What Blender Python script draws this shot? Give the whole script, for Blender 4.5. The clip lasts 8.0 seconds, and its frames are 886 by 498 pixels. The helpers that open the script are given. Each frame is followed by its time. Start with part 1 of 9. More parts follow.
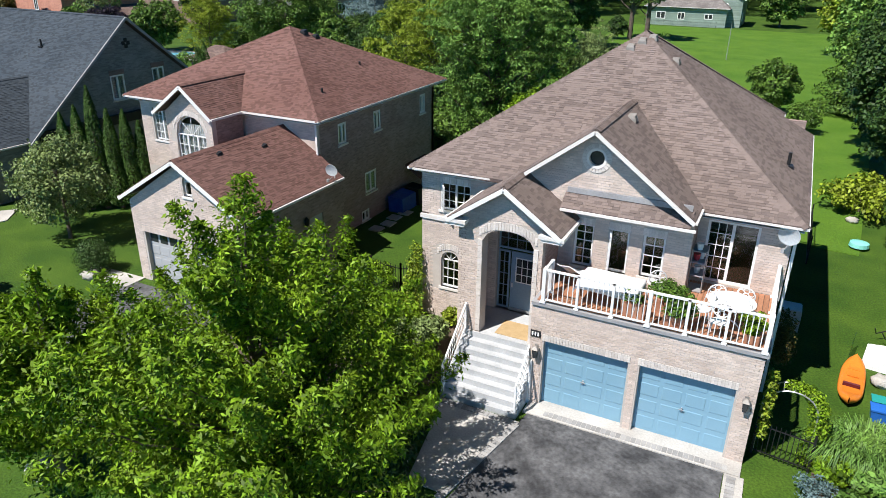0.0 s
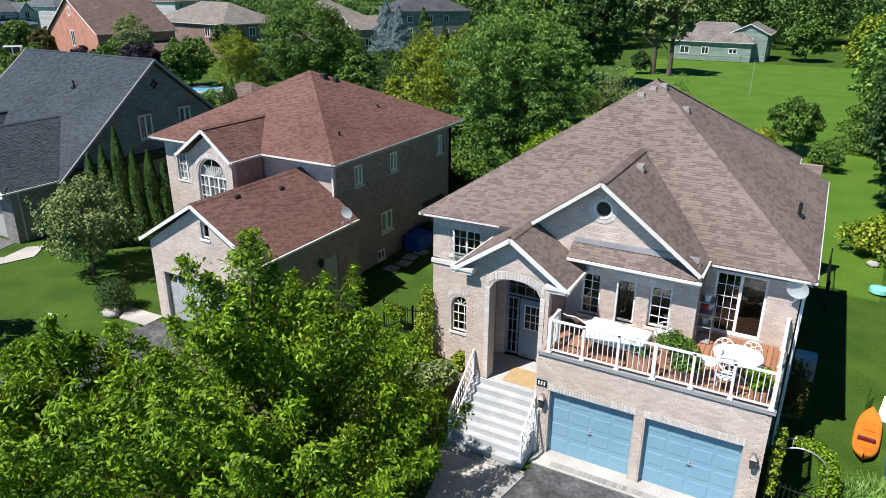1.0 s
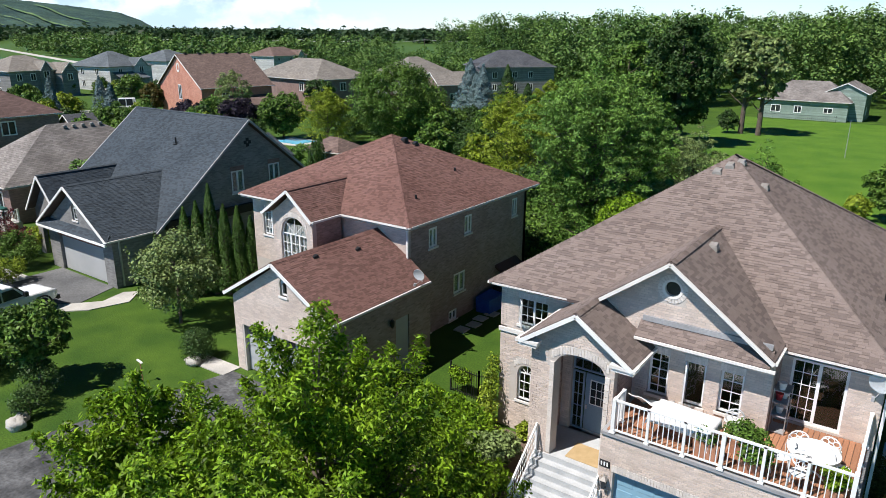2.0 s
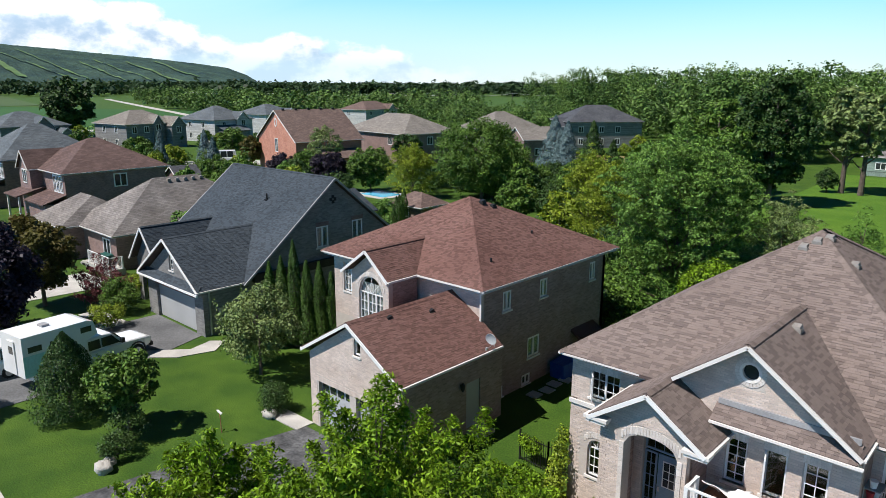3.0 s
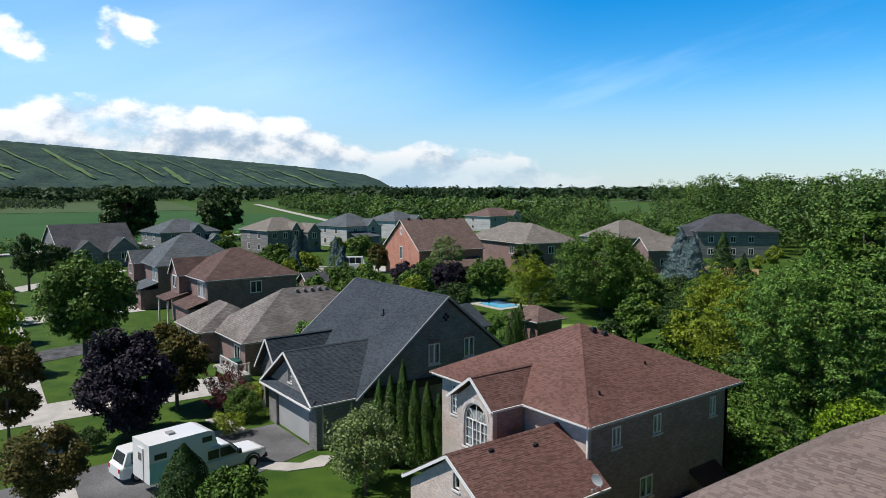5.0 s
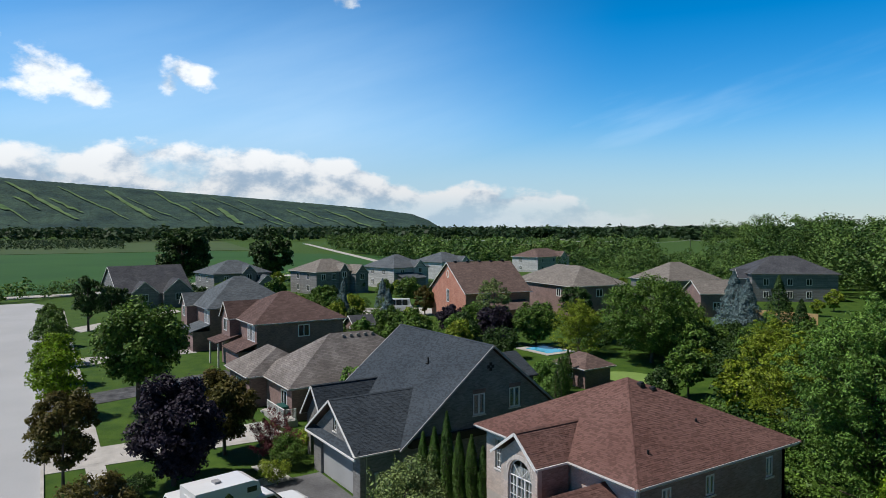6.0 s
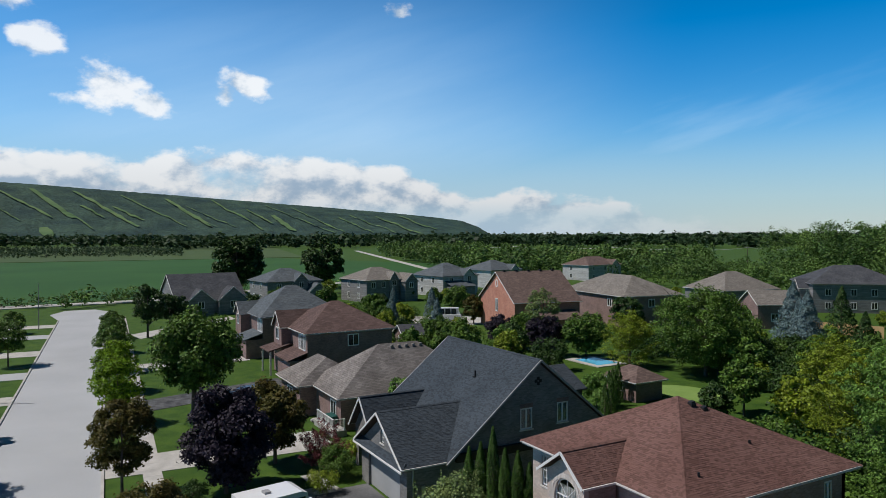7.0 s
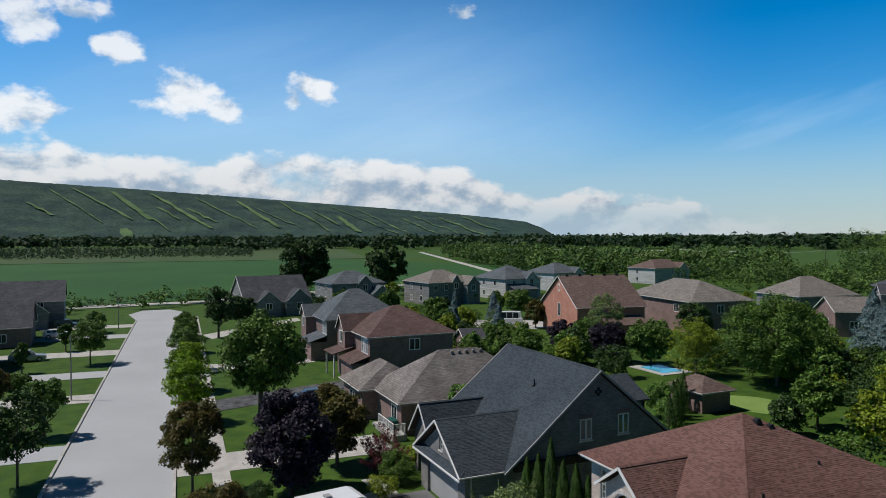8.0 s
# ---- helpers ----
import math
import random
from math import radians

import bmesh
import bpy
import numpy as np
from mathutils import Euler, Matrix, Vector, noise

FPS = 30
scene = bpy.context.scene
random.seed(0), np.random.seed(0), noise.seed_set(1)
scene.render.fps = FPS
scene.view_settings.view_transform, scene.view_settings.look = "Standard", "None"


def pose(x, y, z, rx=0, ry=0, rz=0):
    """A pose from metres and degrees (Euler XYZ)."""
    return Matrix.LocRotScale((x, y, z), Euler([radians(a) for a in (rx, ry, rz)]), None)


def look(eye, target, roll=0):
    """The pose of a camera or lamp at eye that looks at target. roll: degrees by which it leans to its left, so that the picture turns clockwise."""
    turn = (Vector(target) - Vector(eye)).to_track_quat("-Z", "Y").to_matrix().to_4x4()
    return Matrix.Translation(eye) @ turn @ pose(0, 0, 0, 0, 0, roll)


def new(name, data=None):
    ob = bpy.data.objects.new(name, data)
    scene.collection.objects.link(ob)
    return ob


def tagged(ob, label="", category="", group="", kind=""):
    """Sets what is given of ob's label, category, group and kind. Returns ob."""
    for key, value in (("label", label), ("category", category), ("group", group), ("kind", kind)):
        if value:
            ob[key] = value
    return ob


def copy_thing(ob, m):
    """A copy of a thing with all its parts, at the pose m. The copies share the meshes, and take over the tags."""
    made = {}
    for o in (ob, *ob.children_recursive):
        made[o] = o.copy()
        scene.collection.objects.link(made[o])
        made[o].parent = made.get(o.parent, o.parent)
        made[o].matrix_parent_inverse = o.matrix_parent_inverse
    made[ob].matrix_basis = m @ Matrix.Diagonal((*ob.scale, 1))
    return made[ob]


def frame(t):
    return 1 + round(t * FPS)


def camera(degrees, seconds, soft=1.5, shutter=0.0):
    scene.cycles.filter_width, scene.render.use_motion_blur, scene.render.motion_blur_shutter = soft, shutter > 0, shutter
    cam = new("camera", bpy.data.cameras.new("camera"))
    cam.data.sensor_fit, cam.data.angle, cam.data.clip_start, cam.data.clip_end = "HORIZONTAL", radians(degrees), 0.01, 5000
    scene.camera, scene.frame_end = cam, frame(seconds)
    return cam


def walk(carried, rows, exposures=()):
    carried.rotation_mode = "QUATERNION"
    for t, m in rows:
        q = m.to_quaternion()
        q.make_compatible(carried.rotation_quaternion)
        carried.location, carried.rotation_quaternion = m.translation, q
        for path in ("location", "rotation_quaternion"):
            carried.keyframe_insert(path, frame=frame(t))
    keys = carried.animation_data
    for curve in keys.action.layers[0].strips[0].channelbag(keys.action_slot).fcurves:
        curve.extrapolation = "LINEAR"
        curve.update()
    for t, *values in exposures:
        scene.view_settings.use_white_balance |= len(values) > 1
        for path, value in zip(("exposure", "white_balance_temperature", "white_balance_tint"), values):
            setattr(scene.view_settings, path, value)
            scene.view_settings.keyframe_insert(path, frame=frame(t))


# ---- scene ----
cam = camera(65.1, 8.0, soft=0.75)
PATH = [
    (0, (5.018, -16.601, 12.473), (4.201, -14.96, 11.673), 0.7),
    (0.5, (5.225, -16.487, 12.733), (4.384, -14.847, 11.957), 0.6),
    (1, (5.466, -16.374, 13.103), (4.57, -14.74, 12.378), 0.4),
    (1.5, (5.644, -16.355, 13.494), (4.647, -14.752, 12.833), 0.4),
    (3, (6.144, -16.072, 14.517), (4.822, -14.644, 14.057), 0.2),
    (3.5, (6.329, -15.951, 14.803), (4.926, -14.579, 14.415), 0.2),
    (4, (6.564, -15.862, 15.101), (5.089, -14.55, 14.786), 0.2),
    (4.5, (6.734, -15.752, 15.469), (5.195, -14.499, 15.223), -0.0),
    (5, (6.703, -15.522, 15.714), (5.109, -14.326, 15.542), -0.0),
    (6.3, (6.848, -15.329, 16.5), (5.152, -14.271, 16.458), -0.2),
    (6.5, (6.86, -15.274, 16.555), (5.15, -14.238, 16.515), -0.3),
    (7, (6.989, -15.256, 16.816), (5.237, -14.291, 16.776), -0.2),
    (7.5, (7.212, -15.204, 17.146), (5.418, -14.32, 17.105), -0.2),
    (8, (7.309, -15.077, 17.352), (5.477, -14.276, 17.315), -0.2),
]
walk(cam, [(t, look(eye, target, roll)) for t, eye, target, roll in PATH],
     [(0.0, 0.55), (1.0, 0.5), (1.7, 0.47), (3.0, 0.3), (4.0, 0.1), (5.0, -0.07), (6.5, -0.4), (8.0, -0.5)])

# ---- world, sun, exposure ----
SUN = Vector((-0.294, -0.58, 1.0)).normalized()
sun = new("sun", bpy.data.lights.new("sun", "SUN"))
sun.data.energy, sun.data.angle, sun.data.color = 5.0, radians(0.5), (1.0, 0.955, 0.91)
sun.matrix_world = look(SUN * 60, (0, 0, 0))
world = bpy.data.worlds.new("sky")
scene.world = world
world.use_nodes = True
wn, wl = world.node_tree.nodes, world.node_tree.links
wn.clear()


def wnode(kind, **kw):
    n = wn.new(kind)
    for k, v in kw.items():
        n.inputs[k].default_value = v
    return n


def wmath(op, a, b=0.0):
    n = wn.new("ShaderNodeMath")
    n.operation = op
    for i, v in enumerate((a, b)):
        if isinstance(v, (int, float)):
            n.inputs[i].default_value = v
        else:
            wl.new(v, n.inputs[i])
    return n.outputs[0]


def wmix(fac, a, b):
    n = wn.new("ShaderNodeMix")
    n.data_type = "RGBA"
    for s, v in ((n.inputs[0], fac), (n.inputs[6], a), (n.inputs[7], b)):
        if isinstance(v, (int, float, tuple)):
            s.default_value = v
        else:
            wl.new(v, s)
    return n.outputs[2]


def wramp(v, lo, hi):
    n = wn.new("ShaderNodeMapRange")
    n.interpolation_type = "SMOOTHSTEP"
    wl.new(v, n.inputs[0])
    n.inputs[1].default_value, n.inputs[2].default_value = lo, hi
    return n.outputs[0]


sky = wn.new("ShaderNodeTexSky")
sky.sky_type, sky.sun_disc = "NISHITA", False
sky.sun_elevation, sky.sun_rotation = math.asin(SUN.z), math.atan2(SUN.x, SUN.y)
sky.air_density, sky.dust_density, sky.ozone_density, sky.altitude = 1.0, 0.15, 4.0, 200
way = wn.new("ShaderNodeTexCoord").outputs["Generated"]
sep = wn.new("ShaderNodeSeparateXYZ")
wl.new(way, sep.inputs[0])
# cumulus in azimuth and elevation, lit from the upper left
azim = wmath("ARCTAN2", sep.outputs[0], sep.outputs[1])
elev = wmath("ARCSINE", sep.outputs[2])


def sky_noise(scale, sx=1.0, sy=1.0, shift=(0.0, 0.0), detail=8.0, rough=0.56, tilt=0.0):
    """Cloud noise over azimuth and elevation, stretched by sx and sy and moved by shift (radians)."""
    c = wn.new("ShaderNodeCombineXYZ")
    wl.new(wmath("MULTIPLY", wmath("ADD", azim, shift[0]), sx), c.inputs[0])
    wl.new(wmath("MULTIPLY", wmath("ADD", wmath("ADD", elev, shift[1]), wmath("MULTIPLY", azim, tilt)), sy), c.inputs[1])
    q = wnode("ShaderNodeTexNoise", Scale=scale, Detail=detail, Roughness=rough)
    wl.new(c.outputs[0], q.inputs["Vector"])
    return q.outputs["Fac"]


billow = sky_noise(13.0, 1.0, 1.5)
sunward = sky_noise(13.0, 1.0, 1.5, (-0.012, 0.016))
broad = sky_noise(5.0, 1.0, 1.6, detail=3.0)
# the bank's top edge: seven degrees high in the west, falling to two in the north
top = wmath("SUBTRACT", wmath("SUBTRACT", 0.108, wmath("MULTIPLY", wramp(azim, -1.22, -1.0), 0.05)), wmath("MULTIPLY", wramp(azim, -0.92, -0.66), 0.05))
above = wmath("SUBTRACT", elev, wmath("ADD", top, wmath("MULTIPLY", wmath("SUBTRACT", billow, 0.5), 0.085)))
bank_mask = wmath("SUBTRACT", 1.0, wramp(above, -0.009, 0.005))
gaps = wramp(wmath("ADD", wmath("MULTIPLY", broad, 0.55), wmath("MULTIPLY", billow, 0.45)), 0.34, 0.48)
low = wramp(elev, 0.02, 0.055)
bank_mask = wmath("MULTIPLY", wmath("MULTIPLY", bank_mask, gaps), wmath("ADD", 0.35, wmath("MULTIPLY", low, 0.62)))
bank_mask = wmath("MULTIPLY", bank_mask, wmath("MULTIPLY", wmath("SUBTRACT", 1.0, wramp(azim, -0.78, -0.62)), wramp(azim, -2.6, -2.2)))


def puff(az, el, ra, re, gain):
    """One loose cloud: azimuth, elevation and half sizes in radians."""
    dx = wmath("DIVIDE", wmath("SUBTRACT", azim, az), ra)
    dy = wmath("DIVIDE", wmath("SUBTRACT", elev, el), re)
    d = wmath("SQRT", wmath("ADD", wmath("MULTIPLY", dx, dx), wmath("MULTIPLY", dy, dy)))
    return wmath("MULTIPLY", wramp(wmath("SUBTRACT", wmath("ADD", wmath("MULTIPLY", billow, 3.4), -0.75), d), 0.0, 0.55), gain)


PUFFS = ((-1.512, 0.187, 0.052, 0.034, 0.92), (-1.463, 0.172, 0.035, 0.022, 0.88), (-1.368, 0.186, 0.026, 0.024, 0.9), (-1.338, 0.205, 0.034, 0.022, 0.92), (-1.597, 0.241, 0.034, 0.022, 0.88), (-1.129, 0.305, 0.024, 0.018, 0.8),
         (-1.69, 0.262, 0.05, 0.03, 0.85), (-1.632, 0.278, 0.04, 0.02, 0.8), (-1.69, 0.152, 0.06, 0.03, 0.92))
clouds = bank_mask
for p in PUFFS:
    clouds = wmath("MAXIMUM", clouds, puff(*p))
# the sky is clearer and deeper opposite the sun
away = wmath("MULTIPLY", wramp(azim, -0.35, 0.5), wmath("SUBTRACT", 1.0, wramp(azim, 2.2, 3.0)))
# thin veil: a broad pale fan in the west, ending in an edge to the north-west, and faint slanting streaks
fan = wmath("MULTIPLY", wramp(azim, -2.1, -1.3), wmath("SUBTRACT", 1.0, wramp(azim, -1.2, -0.72)))
wisps = sky_noise(2.2, 1.0, 5.0, detail=5.0, tilt=-0.28)
fan = wmath("MULTIPLY", fan, wmath("MULTIPLY", wmath("ADD", 0.62, wmath("MULTIPLY", wramp(wisps, 0.35, 0.7), 0.2)), wmath("SUBTRACT", 1.0, wramp(elev, 0.02, 0.46))))
streak = wmath("MULTIPLY", wmath("MULTIPLY", wramp(wisps, 0.48, 0.75), 0.32), wmath("SUBTRACT", 1.0, wramp(elev, 0.12, 0.3)))
horizon = wmath("MULTIPLY", wmath("SUBTRACT", 1.0, wramp(elev, 0.0, 0.17)), wmath("SUBTRACT", 0.85, wmath("ADD", wmath("MULTIPLY", wramp(azim, -1.0, -0.6), 0.3), wmath("MULTIPLY", away, 0.35))))
haze = wmath("MAXIMUM", wmath("MAXIMUM", fan, streak), horizon)
blue = wn.new("ShaderNodeHueSaturation")
blue.inputs["Saturation"].default_value = 1.5
wl.new(sky.outputs[0], blue.inputs["Color"])
lit = wmath("ADD", wmath("MULTIPLY", wmath("SUBTRACT", billow, sunward), 3.0), wmath("MULTIPLY", wramp(above, -0.06, 0.0), 0.35))
cloud_col = wmix(wramp(lit, -0.28, 0.42), (3.1, 4.1, 5.3, 1), (7.3, 7.5, 7.7, 1))
col = wmix(haze, blue.outputs[0], (4.0, 5.7, 7.4, 1))
col = wmix(clouds, col, cloud_col)
# the sky deepens towards the zenith
deep = wn.new("ShaderNodeVectorMath")
deep.operation = "SCALE"
wl.new(col, deep.inputs[0])
wl.new(wmath("SUBTRACT", wmath("ADD", 1.55, wmath("MULTIPLY", wramp(elev, 0.03, 0.16), 0.5)), wmath("ADD", wmath("MULTIPLY", wramp(elev, 0.24, 0.66), 1.97), wmath("MULTIPLY", wmath("MULTIPLY", away, wmath("SUBTRACT", 1.0, wramp(elev, 0.24, 0.66))), 1.0))), deep.inputs["Scale"])
col = deep.outputs[0]
bg = wnode("ShaderNodeBackground", Strength=0.085)
wl.new(col, bg.inputs["Color"])
out = wn.new("ShaderNodeOutputWorld")
wl.new(bg.outputs[0], out.inputs["Surface"])


# ---- materials ----
def mat(name, a, b, scale=2.0, fine=30.0, rough=0.85, bump=0.15, island=0.0, metal=0.0, spec=0.3, glow=0.0, pattern=None, through_light=0.0, grain=0.22, tabs=False):
    """Two-scale mottled surface from colour a to b; island: brightness spread between pieces; pattern: (kind, size, width, depth)."""
    m = bpy.data.materials.new(name)
    m.use_nodes = True
    n, l = m.node_tree.nodes, m.node_tree.links
    p = n["Principled BSDF"]
    p.inputs["Roughness"].default_value, p.inputs["Metallic"].default_value = rough, metal
    p.inputs["Specular IOR Level"].default_value = spec
    geo = n.new("ShaderNodeNewGeometry")
    n1, n2 = n.new("ShaderNodeTexNoise"), n.new("ShaderNodeTexNoise")
    for q, s, d in ((n1, scale, 4), (n2, fine, 3)):
        q.inputs["Scale"].default_value, q.inputs["Detail"].default_value = s, d
        l.new(geo.outputs["Position"], q.inputs["Vector"])
    ramp = n.new("ShaderNodeMapRange")
    ramp.inputs[1].default_value, ramp.inputs[2].default_value = 0.3, 0.7
    l.new(n1.outputs["Fac"], ramp.inputs[0])
    mix = n.new("ShaderNodeMix")
    mix.data_type = "RGBA"
    mix.inputs[6].default_value, mix.inputs[7].default_value = (*a, 1), (*b, 1)
    l.new(ramp.outputs[0], mix.inputs[0])
    col = mix.outputs[2]

    def value(fac, lo, hi, c):
        r = n.new("ShaderNodeMapRange")
        r.inputs[3].default_value, r.inputs[4].default_value = lo, hi
        l.new(fac, r.inputs[0])
        h = n.new("ShaderNodeHueSaturation")
        l.new(r.outputs[0], h.inputs["Value"])
        l.new(c, h.inputs["Color"])
        return h.outputs[0]
    col = value(n2.outputs["Fac"], 1 - grain, 1 + grain, col)
    height = n2.outputs["Fac"]
    if island:
        info = n.new("ShaderNodeObjectInfo")
        add = n.new("ShaderNodeMath")
        l.new(geo.outputs["Random Per Island"], add.inputs[0])
        l.new(info.outputs["Random"], add.inputs[1])
        fr = n.new("ShaderNodeMath")
        fr.operation = "FRACT"
        l.new(add.outputs[0], fr.inputs[0])
        if tabs:
            dark = n.new("ShaderNodeMapRange")
            dark.inputs[1].default_value, dark.inputs[2].default_value = 0.34, 0.38
            l.new(fr.outputs[0], dark.inputs[0])
            col = value(dark.outputs[0], 0.87, 1.04, col)
        col = value(fr.outputs[0], 1 - island, 1 + island, col)
    if pattern:
        kind, size, width, depth = pattern
        sp, cb, ad = n.new("ShaderNodeSeparateXYZ"), n.new("ShaderNodeCombineXYZ"), n.new("ShaderNodeMath")
        l.new(geo.outputs["Position"], sp.inputs[0])
        l.new(sp.outputs[0], ad.inputs[0])
        l.new(sp.outputs[1], ad.inputs[1])
        l.new(ad.outputs[0], cb.inputs[0])
        l.new(sp.outputs[2], cb.inputs[1])
        br = n.new("ShaderNodeTexBrick")
        br.inputs["Scale"].default_value = 1.0
        br.inputs["Brick Width"].default_value, br.inputs["Row Height"].default_value = width, size
        br.inputs["Mortar Size"].default_value = depth
        br.inputs["Color1"].default_value, br.inputs["Color2"].default_value = (0.78, 0.78, 0.78, 1), (1.2, 1.2, 1.2, 1)
        br.inputs["Mortar"].default_value = (1.05, 1.05, 1.05, 1) if kind == "brick" else (0.55, 0.55, 0.55, 1)
        l.new(cb.outputs[0], br.inputs["Vector"])
        mul = n.new("ShaderNodeMix")
        mul.data_type, mul.blend_type = "RGBA", "MULTIPLY"
        mul.inputs[0].default_value = 1.0
        l.new(col, mul.inputs[6])
        l.new(br.outputs["Color"], mul.inputs[7])
        col = mul.outputs[2]
    l.new(col, p.inputs["Base Color"])
    if bump:
        bm_ = n.new("ShaderNodeBump")
        bm_.inputs["Strength"].default_value, bm_.inputs["Distance"].default_value = bump, 0.05
        l.new(height, bm_.inputs["Height"])
        l.new(bm_.outputs[0], p.inputs["Normal"])
    if through_light:
        tr = n.new("ShaderNodeBsdfTranslucent")
        l.new(col, tr.inputs["Color"])
        ms = n.new("ShaderNodeMixShader")
        ms.inputs[0].default_value = through_light
        l.new(p.outputs[0], ms.inputs[1])
        l.new(tr.outputs[0], ms.inputs[2])
        l.new(ms.outputs[0], n["Material Output"].inputs["Surface"])
    return m


def glass_mat(name, tint, gloss):
    m = bpy.data.materials.new(name)
    m.use_nodes = True
    n, l = m.node_tree.nodes, m.node_tree.links
    n.clear()
    t, g, f, x, o = (n.new(k) for k in ("ShaderNodeBsdfTransparent", "ShaderNodeBsdfGlossy", "ShaderNodeLayerWeight", "ShaderNodeMixShader", "ShaderNodeOutputMaterial"))
    t.inputs[0].default_value = (*tint, 1)
    g.inputs["Roughness"].default_value = gloss
    f.inputs["Blend"].default_value = 0.25
    r = n.new("ShaderNodeMapRange")
    r.inputs[3].default_value, r.inputs[4].default_value = 0.04, 0.4
    l.new(f.outputs["Facing"], r.inputs[0])
    l.new(r.outputs[0], x.inputs[0])
    l.new(t.outputs[0], x.inputs[1])
    l.new(g.outputs[0], x.inputs[2])
    l.new(x.outputs[0], o.inputs[0])
    return m


def leaf(name, a, b, spread=0.35, t=0.3):
    return mat(name, a, b, scale=0.7, fine=6.0, rough=0.55, bump=0, island=spread, spec=0.25, through_light=t)


def far_leaf(name, a, b, spread, t):
    return mat(name, a, b, scale=0.11, fine=3.0, rough=0.6, bump=0, island=spread, spec=0.2, through_light=t)


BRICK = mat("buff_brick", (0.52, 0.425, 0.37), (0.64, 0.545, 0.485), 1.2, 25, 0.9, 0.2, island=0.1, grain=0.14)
MORTAR = mat("mortar", (0.46, 0.41, 0.37), (0.53, 0.48, 0.44), 2, 40, 0.95, 0.2)
# same buff brick on flanks and rear, shade put into a darker colour
SHADE_BRICK = mat("shade_toned_buff_brick", (0.28, 0.21, 0.19), (0.34, 0.262, 0.24), 1.2, 25, 0.9, 0.2, pattern=("brick", 0.075, 0.22, 0.008))
SOLDIER = mat("pale_lintel_brick", (0.58, 0.53, 0.49), (0.66, 0.61, 0.57), 2, 25, 0.9, 0.2, island=0.1)
STONE_BRICK = mat("grey_brick_wall", (0.175, 0.175, 0.175), (0.245, 0.24, 0.235), 1.0, 20, 0.9, 0.2, pattern=("brick", 0.085, 0.26, 0.01))
RED_BRICK = mat("red_brick_wall", (0.43, 0.185, 0.13), (0.53, 0.26, 0.19), 0.8, 20, 0.9, 0.2, pattern=("brick", 0.08, 0.24, 0.012))
DARK_BRICK = mat("brown_brick_wall", (0.2, 0.14, 0.128), (0.28, 0.19, 0.175), 0.8, 20, 0.9, 0.2, pattern=("brick", 0.08, 0.24, 0.012))
SIDING = mat("grey_siding", (0.2, 0.198, 0.2), (0.265, 0.262, 0.262), 1, 12, 0.8, 0.1, pattern=("siding", 0.16, 9.0, 0.012))
GREEN_SIDING = mat("pale_green_siding", (0.2, 0.27, 0.23), (0.26, 0.33, 0.29), 1, 12, 0.8, 0.1, pattern=("siding", 0.16, 9.0, 0.012))
WHITE_SIDING = mat("pale_siding", (0.46, 0.46, 0.455), (0.55, 0.55, 0.545), 1, 12, 0.8, 0.1, pattern=("siding", 0.16, 9.0, 0.012))
SHINGLE = mat("taupe_shingle", (0.175, 0.138, 0.125), (0.215, 0.172, 0.157), 0.4, 60, 0.95, 0.3, island=0.09, tabs=True, spec=0.12)
SHINGLE_RED = mat("russet_shingle", (0.148, 0.08, 0.069), (0.19, 0.109, 0.095), 0.4, 60, 0.95, 0.3, island=0.09, tabs=True, spec=0.12)
SHINGLE_GREY = mat("slate_grey_shingle", (0.048, 0.06, 0.074), (0.064, 0.078, 0.094), 0.4, 60, 0.95, 0.3, island=0.09, tabs=True, spec=0.12)
UNDER = mat("roof_underlay", (0.10, 0.075, 0.07), (0.13, 0.1, 0.09), 2, 40, 0.95, 0.1)


def far_roof(name, a, b):
    return mat(name, a, b, 0.5, 20, 0.95, 0.2, pattern=("shingle", 0.11, 0.42, 0.008))


ROOF_TAN = far_roof("tan_far_roof", (0.18, 0.163, 0.147), (0.235, 0.214, 0.192))
ROOF_RED = far_roof("russet_far_roof", (0.1, 0.064, 0.058), (0.135, 0.088, 0.08))
ROOF_BLUE = far_roof("slate_far_roof", (0.085, 0.1, 0.115), (0.125, 0.143, 0.158))
ROOF_GREY = far_roof("weathered_far_roof", (0.15, 0.135, 0.128), (0.24, 0.22, 0.21))
ROOF_DARK = far_roof("charcoal_far_roof", (0.055, 0.058, 0.07), (0.085, 0.09, 0.1))
ROOF_BROWN = far_roof("brown_far_roof", (0.13, 0.09, 0.08), (0.17, 0.12, 0.105))
WHITE = mat("white_paint", (0.74, 0.74, 0.74), (0.8, 0.8, 0.79), 1.5, 20, 0.5, 0.05, grain=0.05)
CREAM = mat("cream_trim", (0.66, 0.63, 0.6), (0.74, 0.71, 0.68), 1.5, 20, 0.6, 0.05, grain=0.05)
GREY_TRIM = mat("grey_flashing", (0.28, 0.28, 0.29), (0.34, 0.34, 0.35), 1.5, 20, 0.6, 0.05)
GLASS = glass_mat("window_glass", (0.8, 0.84, 0.85), 0.02)
CURTAIN = mat("white_curtain", (0.66, 0.66, 0.64), (0.75, 0.75, 0.73), 2, 10, 0.9, 0.1, through_light=0.3)
BLUE_DOOR = mat("blue_garage_paint", (0.195, 0.355, 0.465), (0.225, 0.39, 0.5), 0.7, 20, 0.5, 0.02, grain=0.04)
BLUE_ENTRY = mat("slate_blue_entry_paint", (0.18, 0.27, 0.36), (0.21, 0.3, 0.39), 1, 20, 0.45, 0.05)
